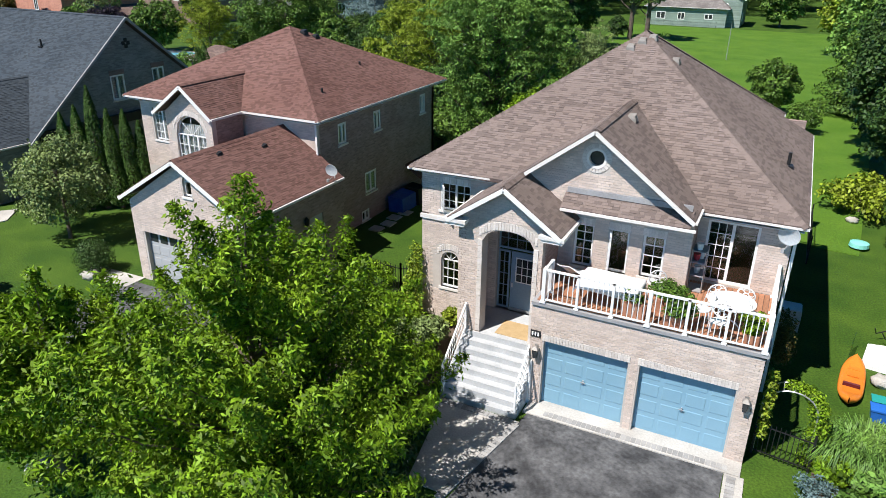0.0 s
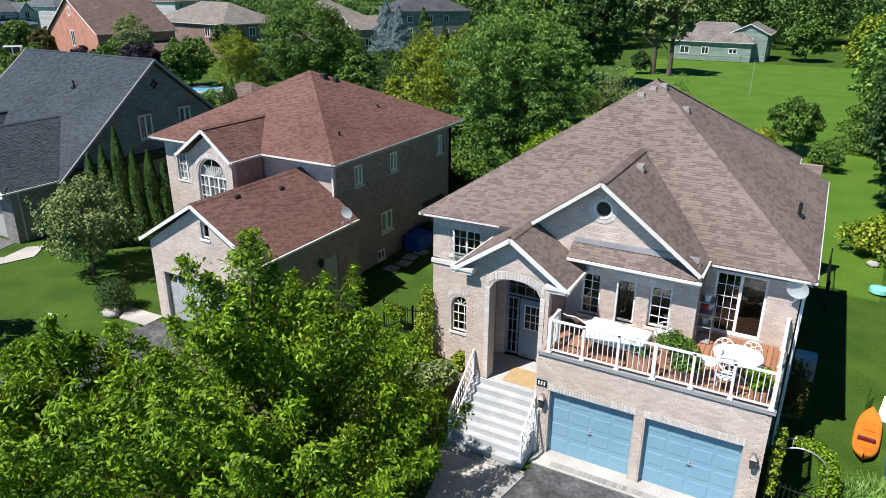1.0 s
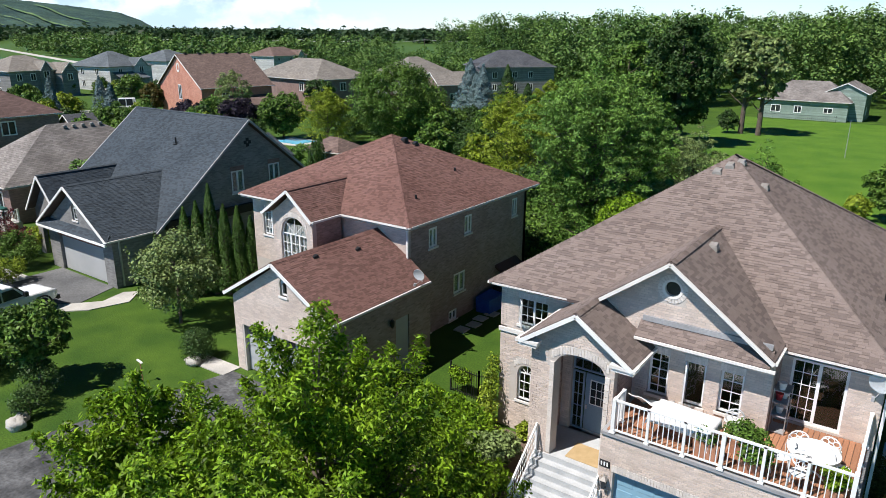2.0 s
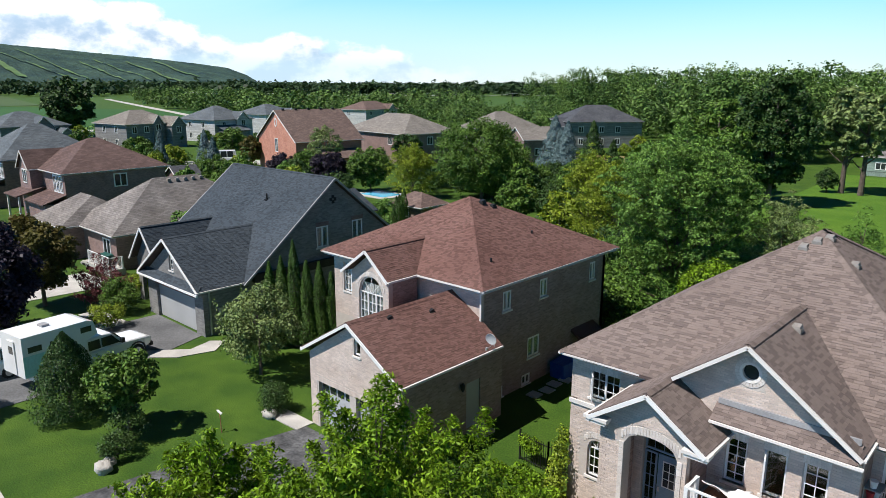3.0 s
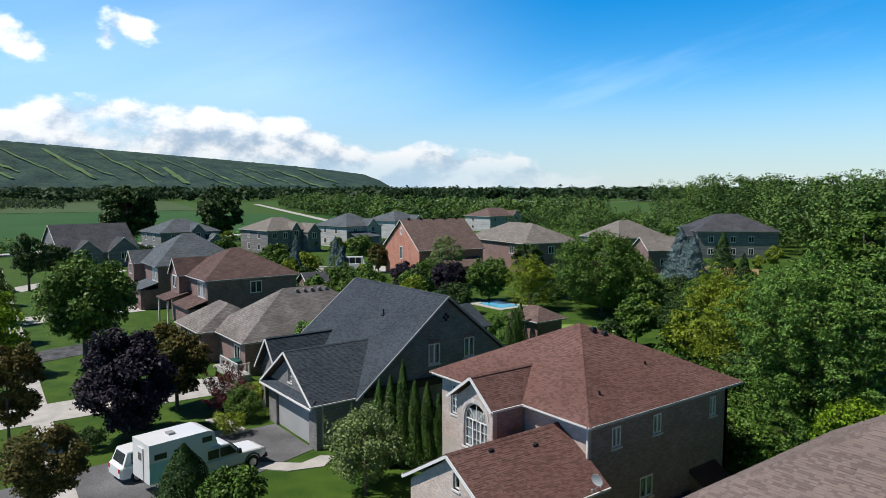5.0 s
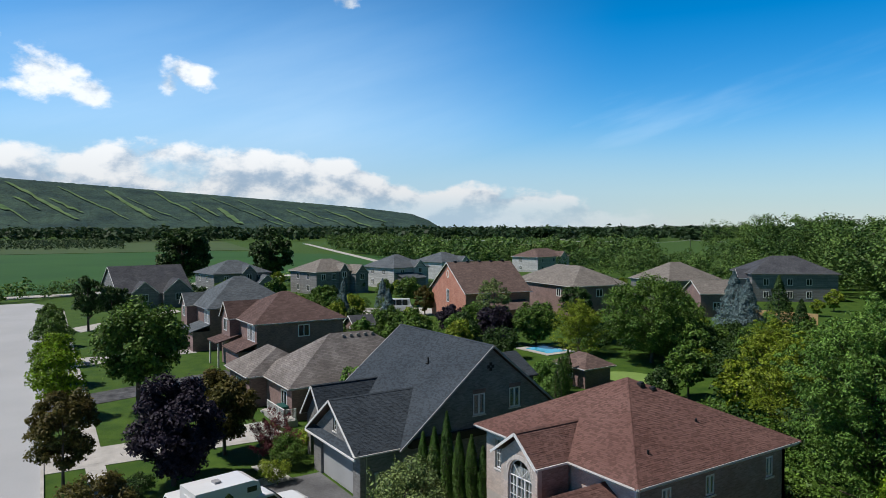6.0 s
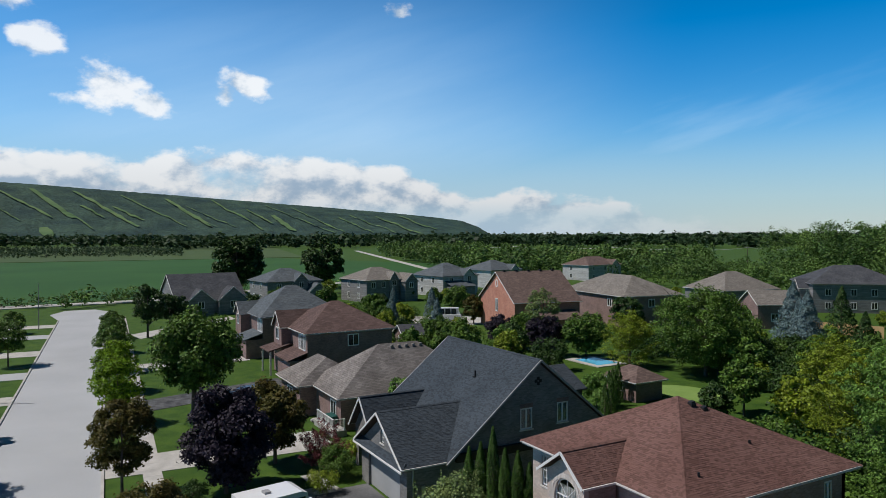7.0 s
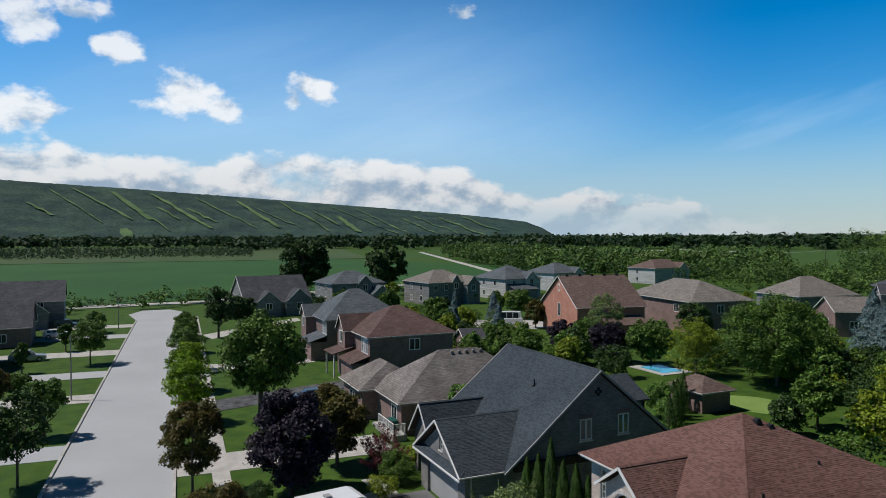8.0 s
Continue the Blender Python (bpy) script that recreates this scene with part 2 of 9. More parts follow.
GREY_DOOR = mat("grey_garage_paint", (0.36, 0.37, 0.38), (0.42, 0.43, 0.44), 0.7, 20, 0.5, 0.02, grain=0.05)
CONCRETE = mat("pale_concrete", (0.37, 0.355, 0.335), (0.52, 0.5, 0.47), 0.9, 18, 0.9, 0.2, grain=0.3)
STEP = mat("grey_step_concrete", (0.385, 0.4, 0.415), (0.51, 0.52, 0.53), 1.6, 25, 0.9, 0.15)
PAVER = mat("grey_paver", (0.27, 0.265, 0.26), (0.36, 0.355, 0.35), 2, 30, 0.9, 0.2, island=0.2)
ASPHALT = mat("driveway_asphalt", (0.03, 0.031, 0.034), (0.135, 0.137, 0.143), 1.1, 9, 0.85, 0.3, grain=0.8)
WORN = mat("worn_drive_asphalt", (0.085, 0.087, 0.092), (0.17, 0.172, 0.178), 0.35, 10, 0.85, 0.3, grain=0.5)
ROAD = mat("worn_street_asphalt", (0.385, 0.397, 0.415), (0.44, 0.452, 0.47), 0.12, 30, 0.9, 0.25)
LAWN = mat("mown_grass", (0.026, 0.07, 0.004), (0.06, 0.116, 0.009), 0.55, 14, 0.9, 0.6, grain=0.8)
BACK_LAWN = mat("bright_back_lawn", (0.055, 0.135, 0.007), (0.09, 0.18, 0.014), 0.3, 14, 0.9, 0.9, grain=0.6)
CROP = mat("crop_green", (0.02, 0.078, 0.012), (0.034, 0.104, 0.016), 0.02, 1.2, 0.9, 0.5)
DRYFIELD = mat("dry_field", (0.2, 0.2, 0.07), (0.26, 0.24, 0.1), 0.02, 1.0, 0.9, 0.3)
SOIL = mat("garden_soil", (0.1, 0.075, 0.055), (0.16, 0.12, 0.09), 1.5, 30, 0.95, 0.6)
BARK = mat("bark", (0.09, 0.07, 0.055), (0.15, 0.12, 0.1), 3, 30, 0.95, 0.5)
TIMBER = mat("red_cedar_deck", (0.3, 0.14, 0.08), (0.38, 0.19, 0.11), 1.5, 25, 0.7, 0.2, island=0.2)
IRON = mat("black_iron", (0.015, 0.015, 0.016), (0.03, 0.03, 0.03), 3, 30, 0.45, 0.1, metal=0.3)
STEEL = mat("galvanised_steel", (0.45, 0.46, 0.47), (0.55, 0.56, 0.57), 3, 30, 0.4, 0.05, metal=0.6)
BLACK = mat("black_plastic", (0.014, 0.014, 0.015), (0.025, 0.025, 0.027), 3, 30, 0.5, 0.05)
ROCK = mat("pale_boulder", (0.34, 0.32, 0.29), (0.5, 0.48, 0.44), 2, 15, 0.9, 0.6)
L_BRIGHT = leaf("bright_green_leaf", (0.105, 0.205, 0.008), (0.205, 0.325, 0.018), 0.7, 0.26)
L_MID = leaf("mid_green_leaf", (0.042, 0.1, 0.013), (0.118, 0.205, 0.03), 0.55, 0.08)
L_MAPLE = leaf("maple_leaf", (0.078, 0.172, 0.03), (0.165, 0.29, 0.052), 0.55, 0.1)
L_DARK = leaf("dark_green_leaf", (0.022, 0.058, 0.012), (0.055, 0.105, 0.022), 0.5, 0.06)
L_YELLOW = leaf("yellow_green_leaf", (0.14, 0.205, 0.013), (0.25, 0.315, 0.028), 0.5, 0.1)
L_OLIVE = leaf("grey_olive_leaf", (0.12, 0.18, 0.058), (0.23, 0.295, 0.1), 0.5, 0.12)
L_PURPLE = leaf("purple_leaf", (0.016, 0.012, 0.022), (0.035, 0.026, 0.045), 0.4, 0.12)
L_BRONZE = leaf("bronze_leaf", (0.1, 0.075, 0.018), (0.12, 0.12, 0.03), 0.4)
L_RED = leaf("red_barberry_leaf", (0.13, 0.032, 0.042), (0.22, 0.07, 0.08), 0.45)
L_BLUE = leaf("blue_spruce_needle", (0.09, 0.15, 0.15), (0.18, 0.255, 0.265), 0.4, 0.05)
L_CEDAR = leaf("cedar_needle", (0.035, 0.085, 0.012), (0.07, 0.14, 0.02), 0.35, 0.1)
L_WOOD = far_leaf("far_wood_leaf", (0.034, 0.086, 0.022), (0.145, 0.235, 0.052), 0.55, 0.08)
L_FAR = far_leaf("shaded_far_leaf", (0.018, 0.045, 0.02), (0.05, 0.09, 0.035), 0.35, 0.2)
# distance haze over the woods is put into the colour as a blue cast
HILL = mat("hazy_wooded_hill", (0.014, 0.038, 0.036), (0.046, 0.088, 0.06), 0.012, 0.09, 0.95, 0.8, grain=0.75)
HILL.node_tree.nodes["Bump"].inputs["Distance"].default_value = 7.0
RUN = mat("ski_run_grass", (0.06, 0.125, 0.045), (0.13, 0.2, 0.08), 0.015, 0.08, 0.95, 0.2)


# ---- builders ----
OFF = {}


class Shape:
    """Collects vertices and faces for one mesh."""

    def __init__(self):
        self.v, self.f = [], []

    def poly(self, *pts):
        i = len(self.v)
        self.v += [tuple(p) for p in pts]
        self.f.append(tuple(range(i, i + len(pts))))

    def box(self, x0, y0, z0, x1, y1, z1):
        self.hexa([(x0, y0, z0), (x1, y0, z0), (x1, y1, z0), (x0, y1, z0), (x0, y0, z1), (x1, y0, z1), (x1, y1, z1), (x0, y1, z1)])

    def hexa(self, p):
        i = len(self.v)
        self.v += [tuple(q) for q in p]
        self.f += [tuple(i + k for k in q) for q in ((3, 2, 1, 0), (4, 5, 6, 7), (0, 1, 5, 4), (1, 2, 6, 5), (2, 3, 7, 6), (3, 0, 4, 7))]

    def beam(self, a, b, w, h):
        """A straight bar from a to b, w wide and h high, centred on the line."""
        a, b = Vector(a), Vector(b)
        d = (b - a).normalized()
        s = d.cross(Vector((0, 0, 1)))
        s = s.normalized() if s.length > 1e-4 else Vector((1, 0, 0))
        u = s.cross(d)
        s, u = s * w / 2, u * h / 2
        self.hexa([a - s - u, b - s - u, b + s - u, a + s - u, a - s + u, b - s + u, b + s + u, a + s + u])

    def slab(self, pts, th):
        """A flat polygon with thickness th below it."""
        n = len(pts)
        low = [(p[0], p[1], p[2] - th) for p in pts]
        self.poly(*pts)
        self.poly(*reversed(low))
        for k in range(n):
            j = (k + 1) % n
            self.poly(pts[k], low[k], low[j], pts[j])

    def tube(self, pts, rads, sides=8, cap=True):
        pts = [Vector(p) for p in pts]
        i = len(self.v)
        for k, p in enumerate(pts):
            d = (pts[min(k + 1, len(pts) - 1)] - pts[max(k - 1, 0)]).normalized()
            s = d.cross(Vector((0.31, 0.17, 1)))
            s = s.normalized() if s.length > 1e-3 else Vector((1, 0, 0))
            t = d.cross(s)
            r = rads[k] if isinstance(rads, (list, tuple)) else rads
            self.v += [tuple(p + r * (math.cos(2 * math.pi * j / sides) * s + math.sin(2 * math.pi * j / sides) * t)) for j in range(sides)]
        for k in range(len(pts) - 1):
            for j in range(sides):
                a, b = i + k * sides + j, i + k * sides + (j + 1) % sides
                self.f.append((a, b, b + sides, a + sides))
        if cap:
            self.f.append(tuple(i + j for j in reversed(range(sides))))
            self.f.append(tuple(i + (len(pts) - 1) * sides + j for j in range(sides)))

    def lathe(self, cx, cy, prof, sides=16):
        """Turns (radius, height) pairs about an upright axis."""
        i = len(self.v)
        for r, z in prof:
            self.v += [(cx + r * math.cos(2 * math.pi * j / sides), cy + r * math.sin(2 * math.pi * j / sides), z) for j in range(sides)]
        for k in range(len(prof) - 1):
            for j in range(sides):
                a, b = i + k * sides + j, i + k * sides + (j + 1) % sides
                self.f.append((a, b, b + sides, a + sides))
        self.f.append(tuple(i + j for j in reversed(range(sides))))
        self.f.append(tuple(i + (len(prof) - 1) * sides + j for j in range(sides)))

    def blob(self, c, r, seed=0, rough=0.2, seg=12, rings=8):
        i, c = len(self.v), Vector(c)
        rx, ry, rz = r if isinstance(r, tuple) else (r, r, r)
        for k in range(rings + 1):
            th = math.pi * k / rings
            for j in range(seg):
                ph = 2 * math.pi * j / seg
                d = Vector((math.sin(th) * math.cos(ph), math.sin(th) * math.sin(ph), math.cos(th)))
                g = 1 + rough * noise.noise(d * 1.7 + Vector((seed, seed * 0.7, 0)))
                self.v.append((c.x + rx * g * d.x, c.y + ry * g * d.y, c.z + rz * g * d.z))
        for k in range(rings):
            for j in range(seg):
                a, b = i + k * seg + j, i + k * seg + (j + 1) % seg
                self.f.append((a, a + seg, b + seg, b))


def thing(name, label, category, x=0, y=0, z=0, rz=0, group="", kind=""):
    ob = new(name)
    ob.empty_display_size = 0.3
    ob.matrix_world = pose(x, y, z, 0, 0, rz)
    OFF[ob.name] = (0, 0, 0)
    return tagged(ob, label, category, group, kind)


def site(name, label, category, x, y, z=0, group="", kind=""):
    """A thing whose parts are given in world metres."""
    ob = thing(name, label, category, x, y, z, 0, group, kind)
    OFF[ob.name] = (x, y, z)
    return ob


def mesh_of(name, s, material, off=(0, 0, 0), smooth=False):
    me = bpy.data.meshes.new(name)
    me.from_pydata([(p[0] - off[0], p[1] - off[1], p[2] - off[2]) for p in s.v], [], s.f)
    me.materials.append(material)
    if smooth:
        me.shade_smooth()
    me.update()
    return me


def part(name, s, material, parent, label="", smooth=False, kind=""):
    off = OFF[parent.name]
    ob = new(name, mesh_of(name, s, material, off, smooth))
    ob.parent = parent
    OFF[ob.name] = off
    return tagged(ob, label, kind=kind)


def solid(name, s, material, label, category, group="", kind="", smooth=False):
    """A thing of one mesh, given in world metres, with its origin at its base."""
    xs, ys, zs = zip(*s.v)
    off = ((min(xs) + max(xs)) / 2, (min(ys) + max(ys)) / 2, min(zs))
    ob = new(name, mesh_of(name, s, material, off, smooth))
    ob.location = off
    OFF[ob.name] = off
    return tagged(ob, label, category, group, kind)


class Face:
    """An upright wall face: start point on plan, direction in degrees; it looks to the right of that direction."""

    def __init__(self, x, y, ang):
        self.o, a = Vector((x, y, 0)), radians(ang)
        self.u, self.n = Vector((math.cos(a), math.sin(a), 0)), Vector((math.sin(a), -math.cos(a), 0))

    def at(self, u, z, w=0.0):
        """u along, z up, w metres out of the face."""
        return tuple(self.o + self.u * u + self.n * w + Vector((0, 0, z)))

    def box(self, s, u0, u1, z0, z1, w0, w1):
        s.hexa([self.at(u0, z0, w1), self.at(u1, z0, w1), self.at(u1, z0, w0), self.at(u0, z0, w0),
                self.at(u0, z1, w1), self.at(u1, z1, w1), self.at(u1, z1, w0), self.at(u0, z1, w0)])


def hi_of(op, u):
    u0, u1, z0, z1, rise = op
    if not rise:
        return z1
    k = (u - (u0 + u1) / 2) / ((u1 - u0) / 2)
    return z1 - rise + rise * math.sqrt(max(0.0, 1 - k * k))


def lo_of(op, u):
    u0, u1, z0, z1, rise = op
    if rise < (z1 - z0) * 0.5 - 1e-6 or not rise:
        return z0
    k = (u - (u0 + u1) / 2) / ((u1 - u0) / 2)
    return z0 + rise - rise * math.sqrt(max(0.0, 1 - k * k)) if rise >= (z1 - z0) * 0.499 and abs((u1 - u0) - (z1 - z0)) < 0.02 else z0


def top_of(prof, u):
    for (a, za), (b, zb) in zip(prof, prof[1:]):
        if a <= u <= b:
            return za + (zb - za) * (u - a) / (b - a)
    return prof[-1][1] if u > prof[-1][0] else prof[0][1]


def wall(parent, name, face, prof, ops, material, th=0.25, z0=0.0, label=""):
    """A wall under the outline prof [(u, top), ...] with openings (u0, u1, z0, z1, arch rise) cut through."""
    s, cuts = Shape(), {u for u, _ in prof}
    for u0, u1, a, b, rise in ops:
        cuts |= {u0 + (u1 - u0) * k / (12 if rise else 1) for k in range((12 if rise else 1) + 1)}
    cuts = sorted(c for c in cuts if prof[0][0] - 1e-6 <= c <= prof[-1][0] + 1e-6)
    for a, b in zip(cuts, cuts[1:]):
        if b - a < 1e-5:
            continue
        m, lo = (a + b) / 2, (z0, z0)
        for op in sorted((o for o in ops if o[0] < m < o[1]), key=lambda o: o[2]):
            trap(s, face, a, b, lo, (lo_of(op, a), lo_of(op, b)), th)
            lo = (hi_of(op, a), hi_of(op, b))
        trap(s, face, a, b, lo, (top_of(prof, a + 1e-7), top_of(prof, b - 1e-7)), th)
    ob = part(name, s, material, parent, label)
    weld(ob.data)
    return ob


def weld(me):
    b = bmesh.new()
    b.from_mesh(me)
    bmesh.ops.remove_doubles(b, verts=b.verts, dist=0.0005)
    b.to_mesh(me)
    b.free()


def trap(s, face, a, b, lo, hi, th):
    if hi[0] - lo[0] < 1e-4 and hi[1] - lo[1] < 1e-4:
        return
    s.hexa([face.at(a, lo[0], 0), face.at(b, lo[1], 0), face.at(b, lo[1], -th), face.at(a, lo[0], -th),
            face.at(a, hi[0], 0), face.at(b, hi[1], 0), face.at(b, hi[1], -th), face.at(a, hi[0], -th)])


PIECES = []


def bricks(parent, face, prof, ops, material, z0=0.0, loose=0, h=0.075, length=0.222, proud=0.009):
    """Courses of single bricks on a wall face; the first loose ones become objects of their own (made at the end)."""
    s, rng, row, z = Shape(), random.Random(len(PIECES) + 7), 0, z0
    u_lo, u_hi, z_hi, left = prof[0][0], prof[-1][0], max(t for _, t in prof), loose
    while z + h <= z_hi + 1e-6:
        u = u_lo - (length / 2 if row % 2 else 0)
        while u < u_hi:
            a, b = max(u, u_lo), min(u + length - 0.011, u_hi)
            u += length
            if b - a < 0.03:
                continue
            cutters = [o for o in ops if o[0] < b and a < o[1] and o[2] < z + h - 0.01 and z < max(hi_of(o, min(max(a, o[0]), o[1])), hi_of(o, min(max(b, o[0]), o[1])), hi_of(o, min(max((a + b) / 2, o[0]), o[1])))]
            for o in cutters:
                if not o[4]:
                    if a < o[0] < b:
                        b = o[0]
                    elif a < o[1] < b:
                        a = o[1]
                    else:
                        b = a
                else:
                    b = a
            if b - a < 0.03 or min(top_of(prof, a), top_of(prof, b)) < z + h:
                continue
            w = proud * rng.uniform(0.6, 1.4)
            if left and b - a > length - 0.02:
                left -= 1
                PIECES.append(("brick", parent, face, (a + b) / 2, z, material))
            else:
                half_box(s, face, a, b, z, z + h - 0.011, w)
        z += h
        row += 1
    return part("brickwork", s, material, parent, kind="stuff")


def half_box(s, face, a, b, z, zt, w):
    i = len(s.v)
    s.v += [face.at(a, z, w), face.at(b, z, w), face.at(b, zt, w), face.at(a, zt, w), face.at(a, z, -0.002), face.at(b, z, -0.002), face.at(b, zt, -0.002), face.at(a, zt, -0.002)]
    s.f += [tuple(i + k for k in q) for q in ((0, 1, 2, 3), (1, 5, 6, 2), (4, 0, 3, 7), (3, 2, 6, 7), (4, 5, 1, 0))]


def soldiers(parent, face, u0, u1, z0, z1, material, rise=0.0, name="lintel_brick"):
    """A row of upright bricks over an opening, following its arch."""
    n = max(2, round((u1 - u0) / 0.085))
    s, step = Shape(), (u1 - u0) / n
    for k in range(n):
        a, b = u0 + k * step, u0 + (k + 1) * step - 0.008
        op = (u0, u1, z0 - 1, z0 + rise, rise)
        d = hi_of(op, (a + b) / 2) - z0 if rise else 0
        half_box(s, face, a, b, z0 + d, z1 + d, 0.018)
    return part(name, s, material, parent, kind="stuff")


def window(parent, face, u0, u1, z0, z1, cols=2, rows=3, rise=0.0, back=0.09, frame_w=0.06, sill=True, leaves=1, material=None, name="window", curtain=False):
    """A glazed window set into an opening: frame with bars, panes and a sill."""
    s, material = Shape(), material or WHITE
    w0, w1 = -back - 0.05, -back
    zs = z1 - rise
    face.box(s, u0, u0 + frame_w, z0, zs, w0, w1)
    face.box(s, u1 - frame_w, u1, z0, zs, w0, w1)
    face.box(s, u0 + frame_w, u1 - frame_w, z0, z0 + frame_w, w0, w1)
    if rise:
        n, uc, hw = 14, (u0 + u1) / 2, (u1 - u0) / 2
        for k in range(n):
            a, b = math.pi * k / n, math.pi * (k + 1) / n
            q = lambda t, g, w: face.at(uc + (hw - g) * math.cos(t), zs + (rise - g) * math.sin(t), w)
            s.hexa([q(a, 0, w1), q(b, 0, w1), q(b, 0, w0), q(a, 0, w0), q(a, frame_w, w1), q(b, frame_w, w1), q(b, frame_w, w0), q(a, frame_w, w0)])
        face.box(s, u0 + frame_w, u1 - frame_w, zs - 0.02, zs + 0.02, w0, w1)
        for k in (1, 2, 3):
            t = math.pi * k / 4
            a, b = face.at(uc, zs, w1), face.at(uc + (hw - 0.03) * math.cos(t), zs + (rise - 0.03) * math.sin(t), w1)
            s.beam(a, b, 0.022, 0.022)
    else:
        face.box(s, u0 + frame_w, u1 - frame_w, z1 - frame_w, z1, w0, w1)
    for k in range(1, leaves):
        u = u0 + (u1 - u0) * k / leaves
        face.box(s, u - frame_w * 0.6, u + frame_w * 0.6, z0 + frame_w, zs - frame_w * (0 if rise else 1), w0, w1 + 0.01)
    win = part(name, s, material, parent)
    g = Shape()
    for k in range(1, cols):
        u = u0 + (u1 - u0) * k / cols
        face.box(g, u - 0.011, u + 0.011, z0 + frame_w, zs - 0.02, w0 + 0.01, w1 - 0.008)
    for k in range(1, rows):
        z = z0 + (zs - z0) * k / rows
        face.box(g, u0 + frame_w, u1 - frame_w, z - 0.011, z + 0.011, w0 + 0.012, w1 - 0.01)
    if g.v:
        part("glazing_bar", g, material, win)
    p = Shape()
    face.box(p, u0 + frame_w / 2, u1 - frame_w / 2, z0 + frame_w / 2, zs, w0 + 0.015, w0 + 0.022)
    if rise:
        pts = [face.at((u0 + u1) / 2 + ((u1 - u0) / 2 - 0.03) * math.cos(math.pi * k / 12), zs + 0.004 + (rise - 0.03) * math.sin(math.pi * k / 12), w0 + 0.018) for k in range(13)]
        p.poly(*pts)
    pane = part("pane", p, GLASS, win)
    pane.visible_shadow = False
    if curtain:
        c = Shape()
        m = max(4, int((u1 - u0) / 0.06))
        for k in range(m):
            face.box(c, u0 + (u1 - u0) * k / m, u0 + (u1 - u0) * (k + 1) / m, z0, zs + rise * 0.55, w0 - 0.07 - 0.02 * (k % 2), w0 - 0.05 - 0.02 * (k % 2))
        part("curtain", c, CURTAIN, win, "white curtain")
    if sill:
        q = Shape()
        face.box(q, u0 - 0.06, u1 + 0.06, z0 - 0.09, z0, -back, 0.05)
        part("sill", q, CREAM, win)
    return win


def shingles(parent, pts, material, loose=False, exposure=0.1, seed=1):
    """Courses of single shingles on a flat roof slope; pts go round it, the eave first."""
    P = [Vector(p) for p in pts]
    u = (P[1] - P[0]).normalized()
    n = u.cross(P[2] - P[0]).normalized()
    if n.z < 0:
        n = -n
    v = n.cross(u)
    if v.z < 0:
        v = -v
    uv = [((p - P[0]).dot(u), (p - P[0]).dot(v)) for p in P]
    rng, s, vmax, vv = random.Random(seed), Shape(), max(q[1] for q in uv), 0.0
    while vv < vmax - 0.03:
        hit = []
        for (a, b), (c, d) in zip(uv, uv[1:] + uv[:1]):
            mid = min(vv + exposure * 0.5, vmax - 0.01)
            if (b - mid) * (d - mid) < 0:
                hit.append(a + (c - a) * (mid - b) / (d - b))
        if len(hit) >= 2:
            x, end = min(hit) - rng.uniform(0, 0.25), max(hit)
            while x < end:
                w = rng.choice((0.12, 0.17, 0.22, 0.28))
                a, b = max(x, min(hit)), min(x + w - 0.006, end)
                x += w
                if b - a < 0.02:
                    continue
                t = rng.choice((0.009, 0.014, 0.02))
                q = lambda uu, w_, k: tuple(P[0] + u * uu + v * w_ + n * k)
                if loose:
                    s = Shape()
                i = len(s.v)
                up = min(vv + exposure + 0.03, vmax)
                s.v += [q(a, vv, t), q(b, vv, t), q(b, up, 0.004), q(a, up, 0.004), q(a, vv, -0.004), q(b, vv, -0.004)]
                s.f += [(i, i + 1, i + 2, i + 3), (i + 4, i + 5, i + 1, i), (i + 4, i, i + 3), (i + 1, i + 5, i + 2)]
                if loose:
                    part("shingle", s, material, parent)
        vv += exposure
    return None if loose else part("shingle", s, material, parent, kind="stuff")


def slope(parent, pts, material, seed=1, th=0.09, single=True, loose=False):
    s = Shape()
    pts = [tuple(p) for p in pts]
    s.slab([(p[0], p[1], p[2] - 0.006) for p in pts] if single else pts, th)
    r = part("roof", s, UNDER if single else material, parent)
    if single:
        shingles(r, pts, material, seed=seed, loose=loose)
    return r


def caps(parent, a, b, material, w=0.26, step=0.15):
    """Ridge or hip caps: overlapping short tent-shaped pieces."""
    a, b, s = Vector(a), Vector(b), Shape()
    d = b - a
    n = max(1, int(d.length / step))
    side = d.cross(Vector((0, 0, 1))).normalized() * w / 2
    for k in range(n):
        p, q = a + d * (k / n), a + d * ((k + 1.15) / n)
        lift = Vector((0, 0, 0.034))
        drop = Vector((0, 0, -0.055))
        i = len(s.v)
        s.v += [tuple(x) for x in (p - side + drop + lift * 0.25, p + lift * 0.75, p + side + drop + lift * 0.25, q - side + drop, q + lift * 0.55, q + side + drop)]
        s.f += [(i, i + 1, i + 4, i + 3), (i + 1, i + 2, i + 5, i + 4), (i, i + 3, i + 5, i + 2)]
    return part("ridge_cap", s, material, parent, kind="stuff")


def trims(parent, name, lines, material, w=0.12, h=0.14):
    for a, b in lines:
        s = Shape()
        s.beam(a, b, w, h)
        part(name, s, material, parent)


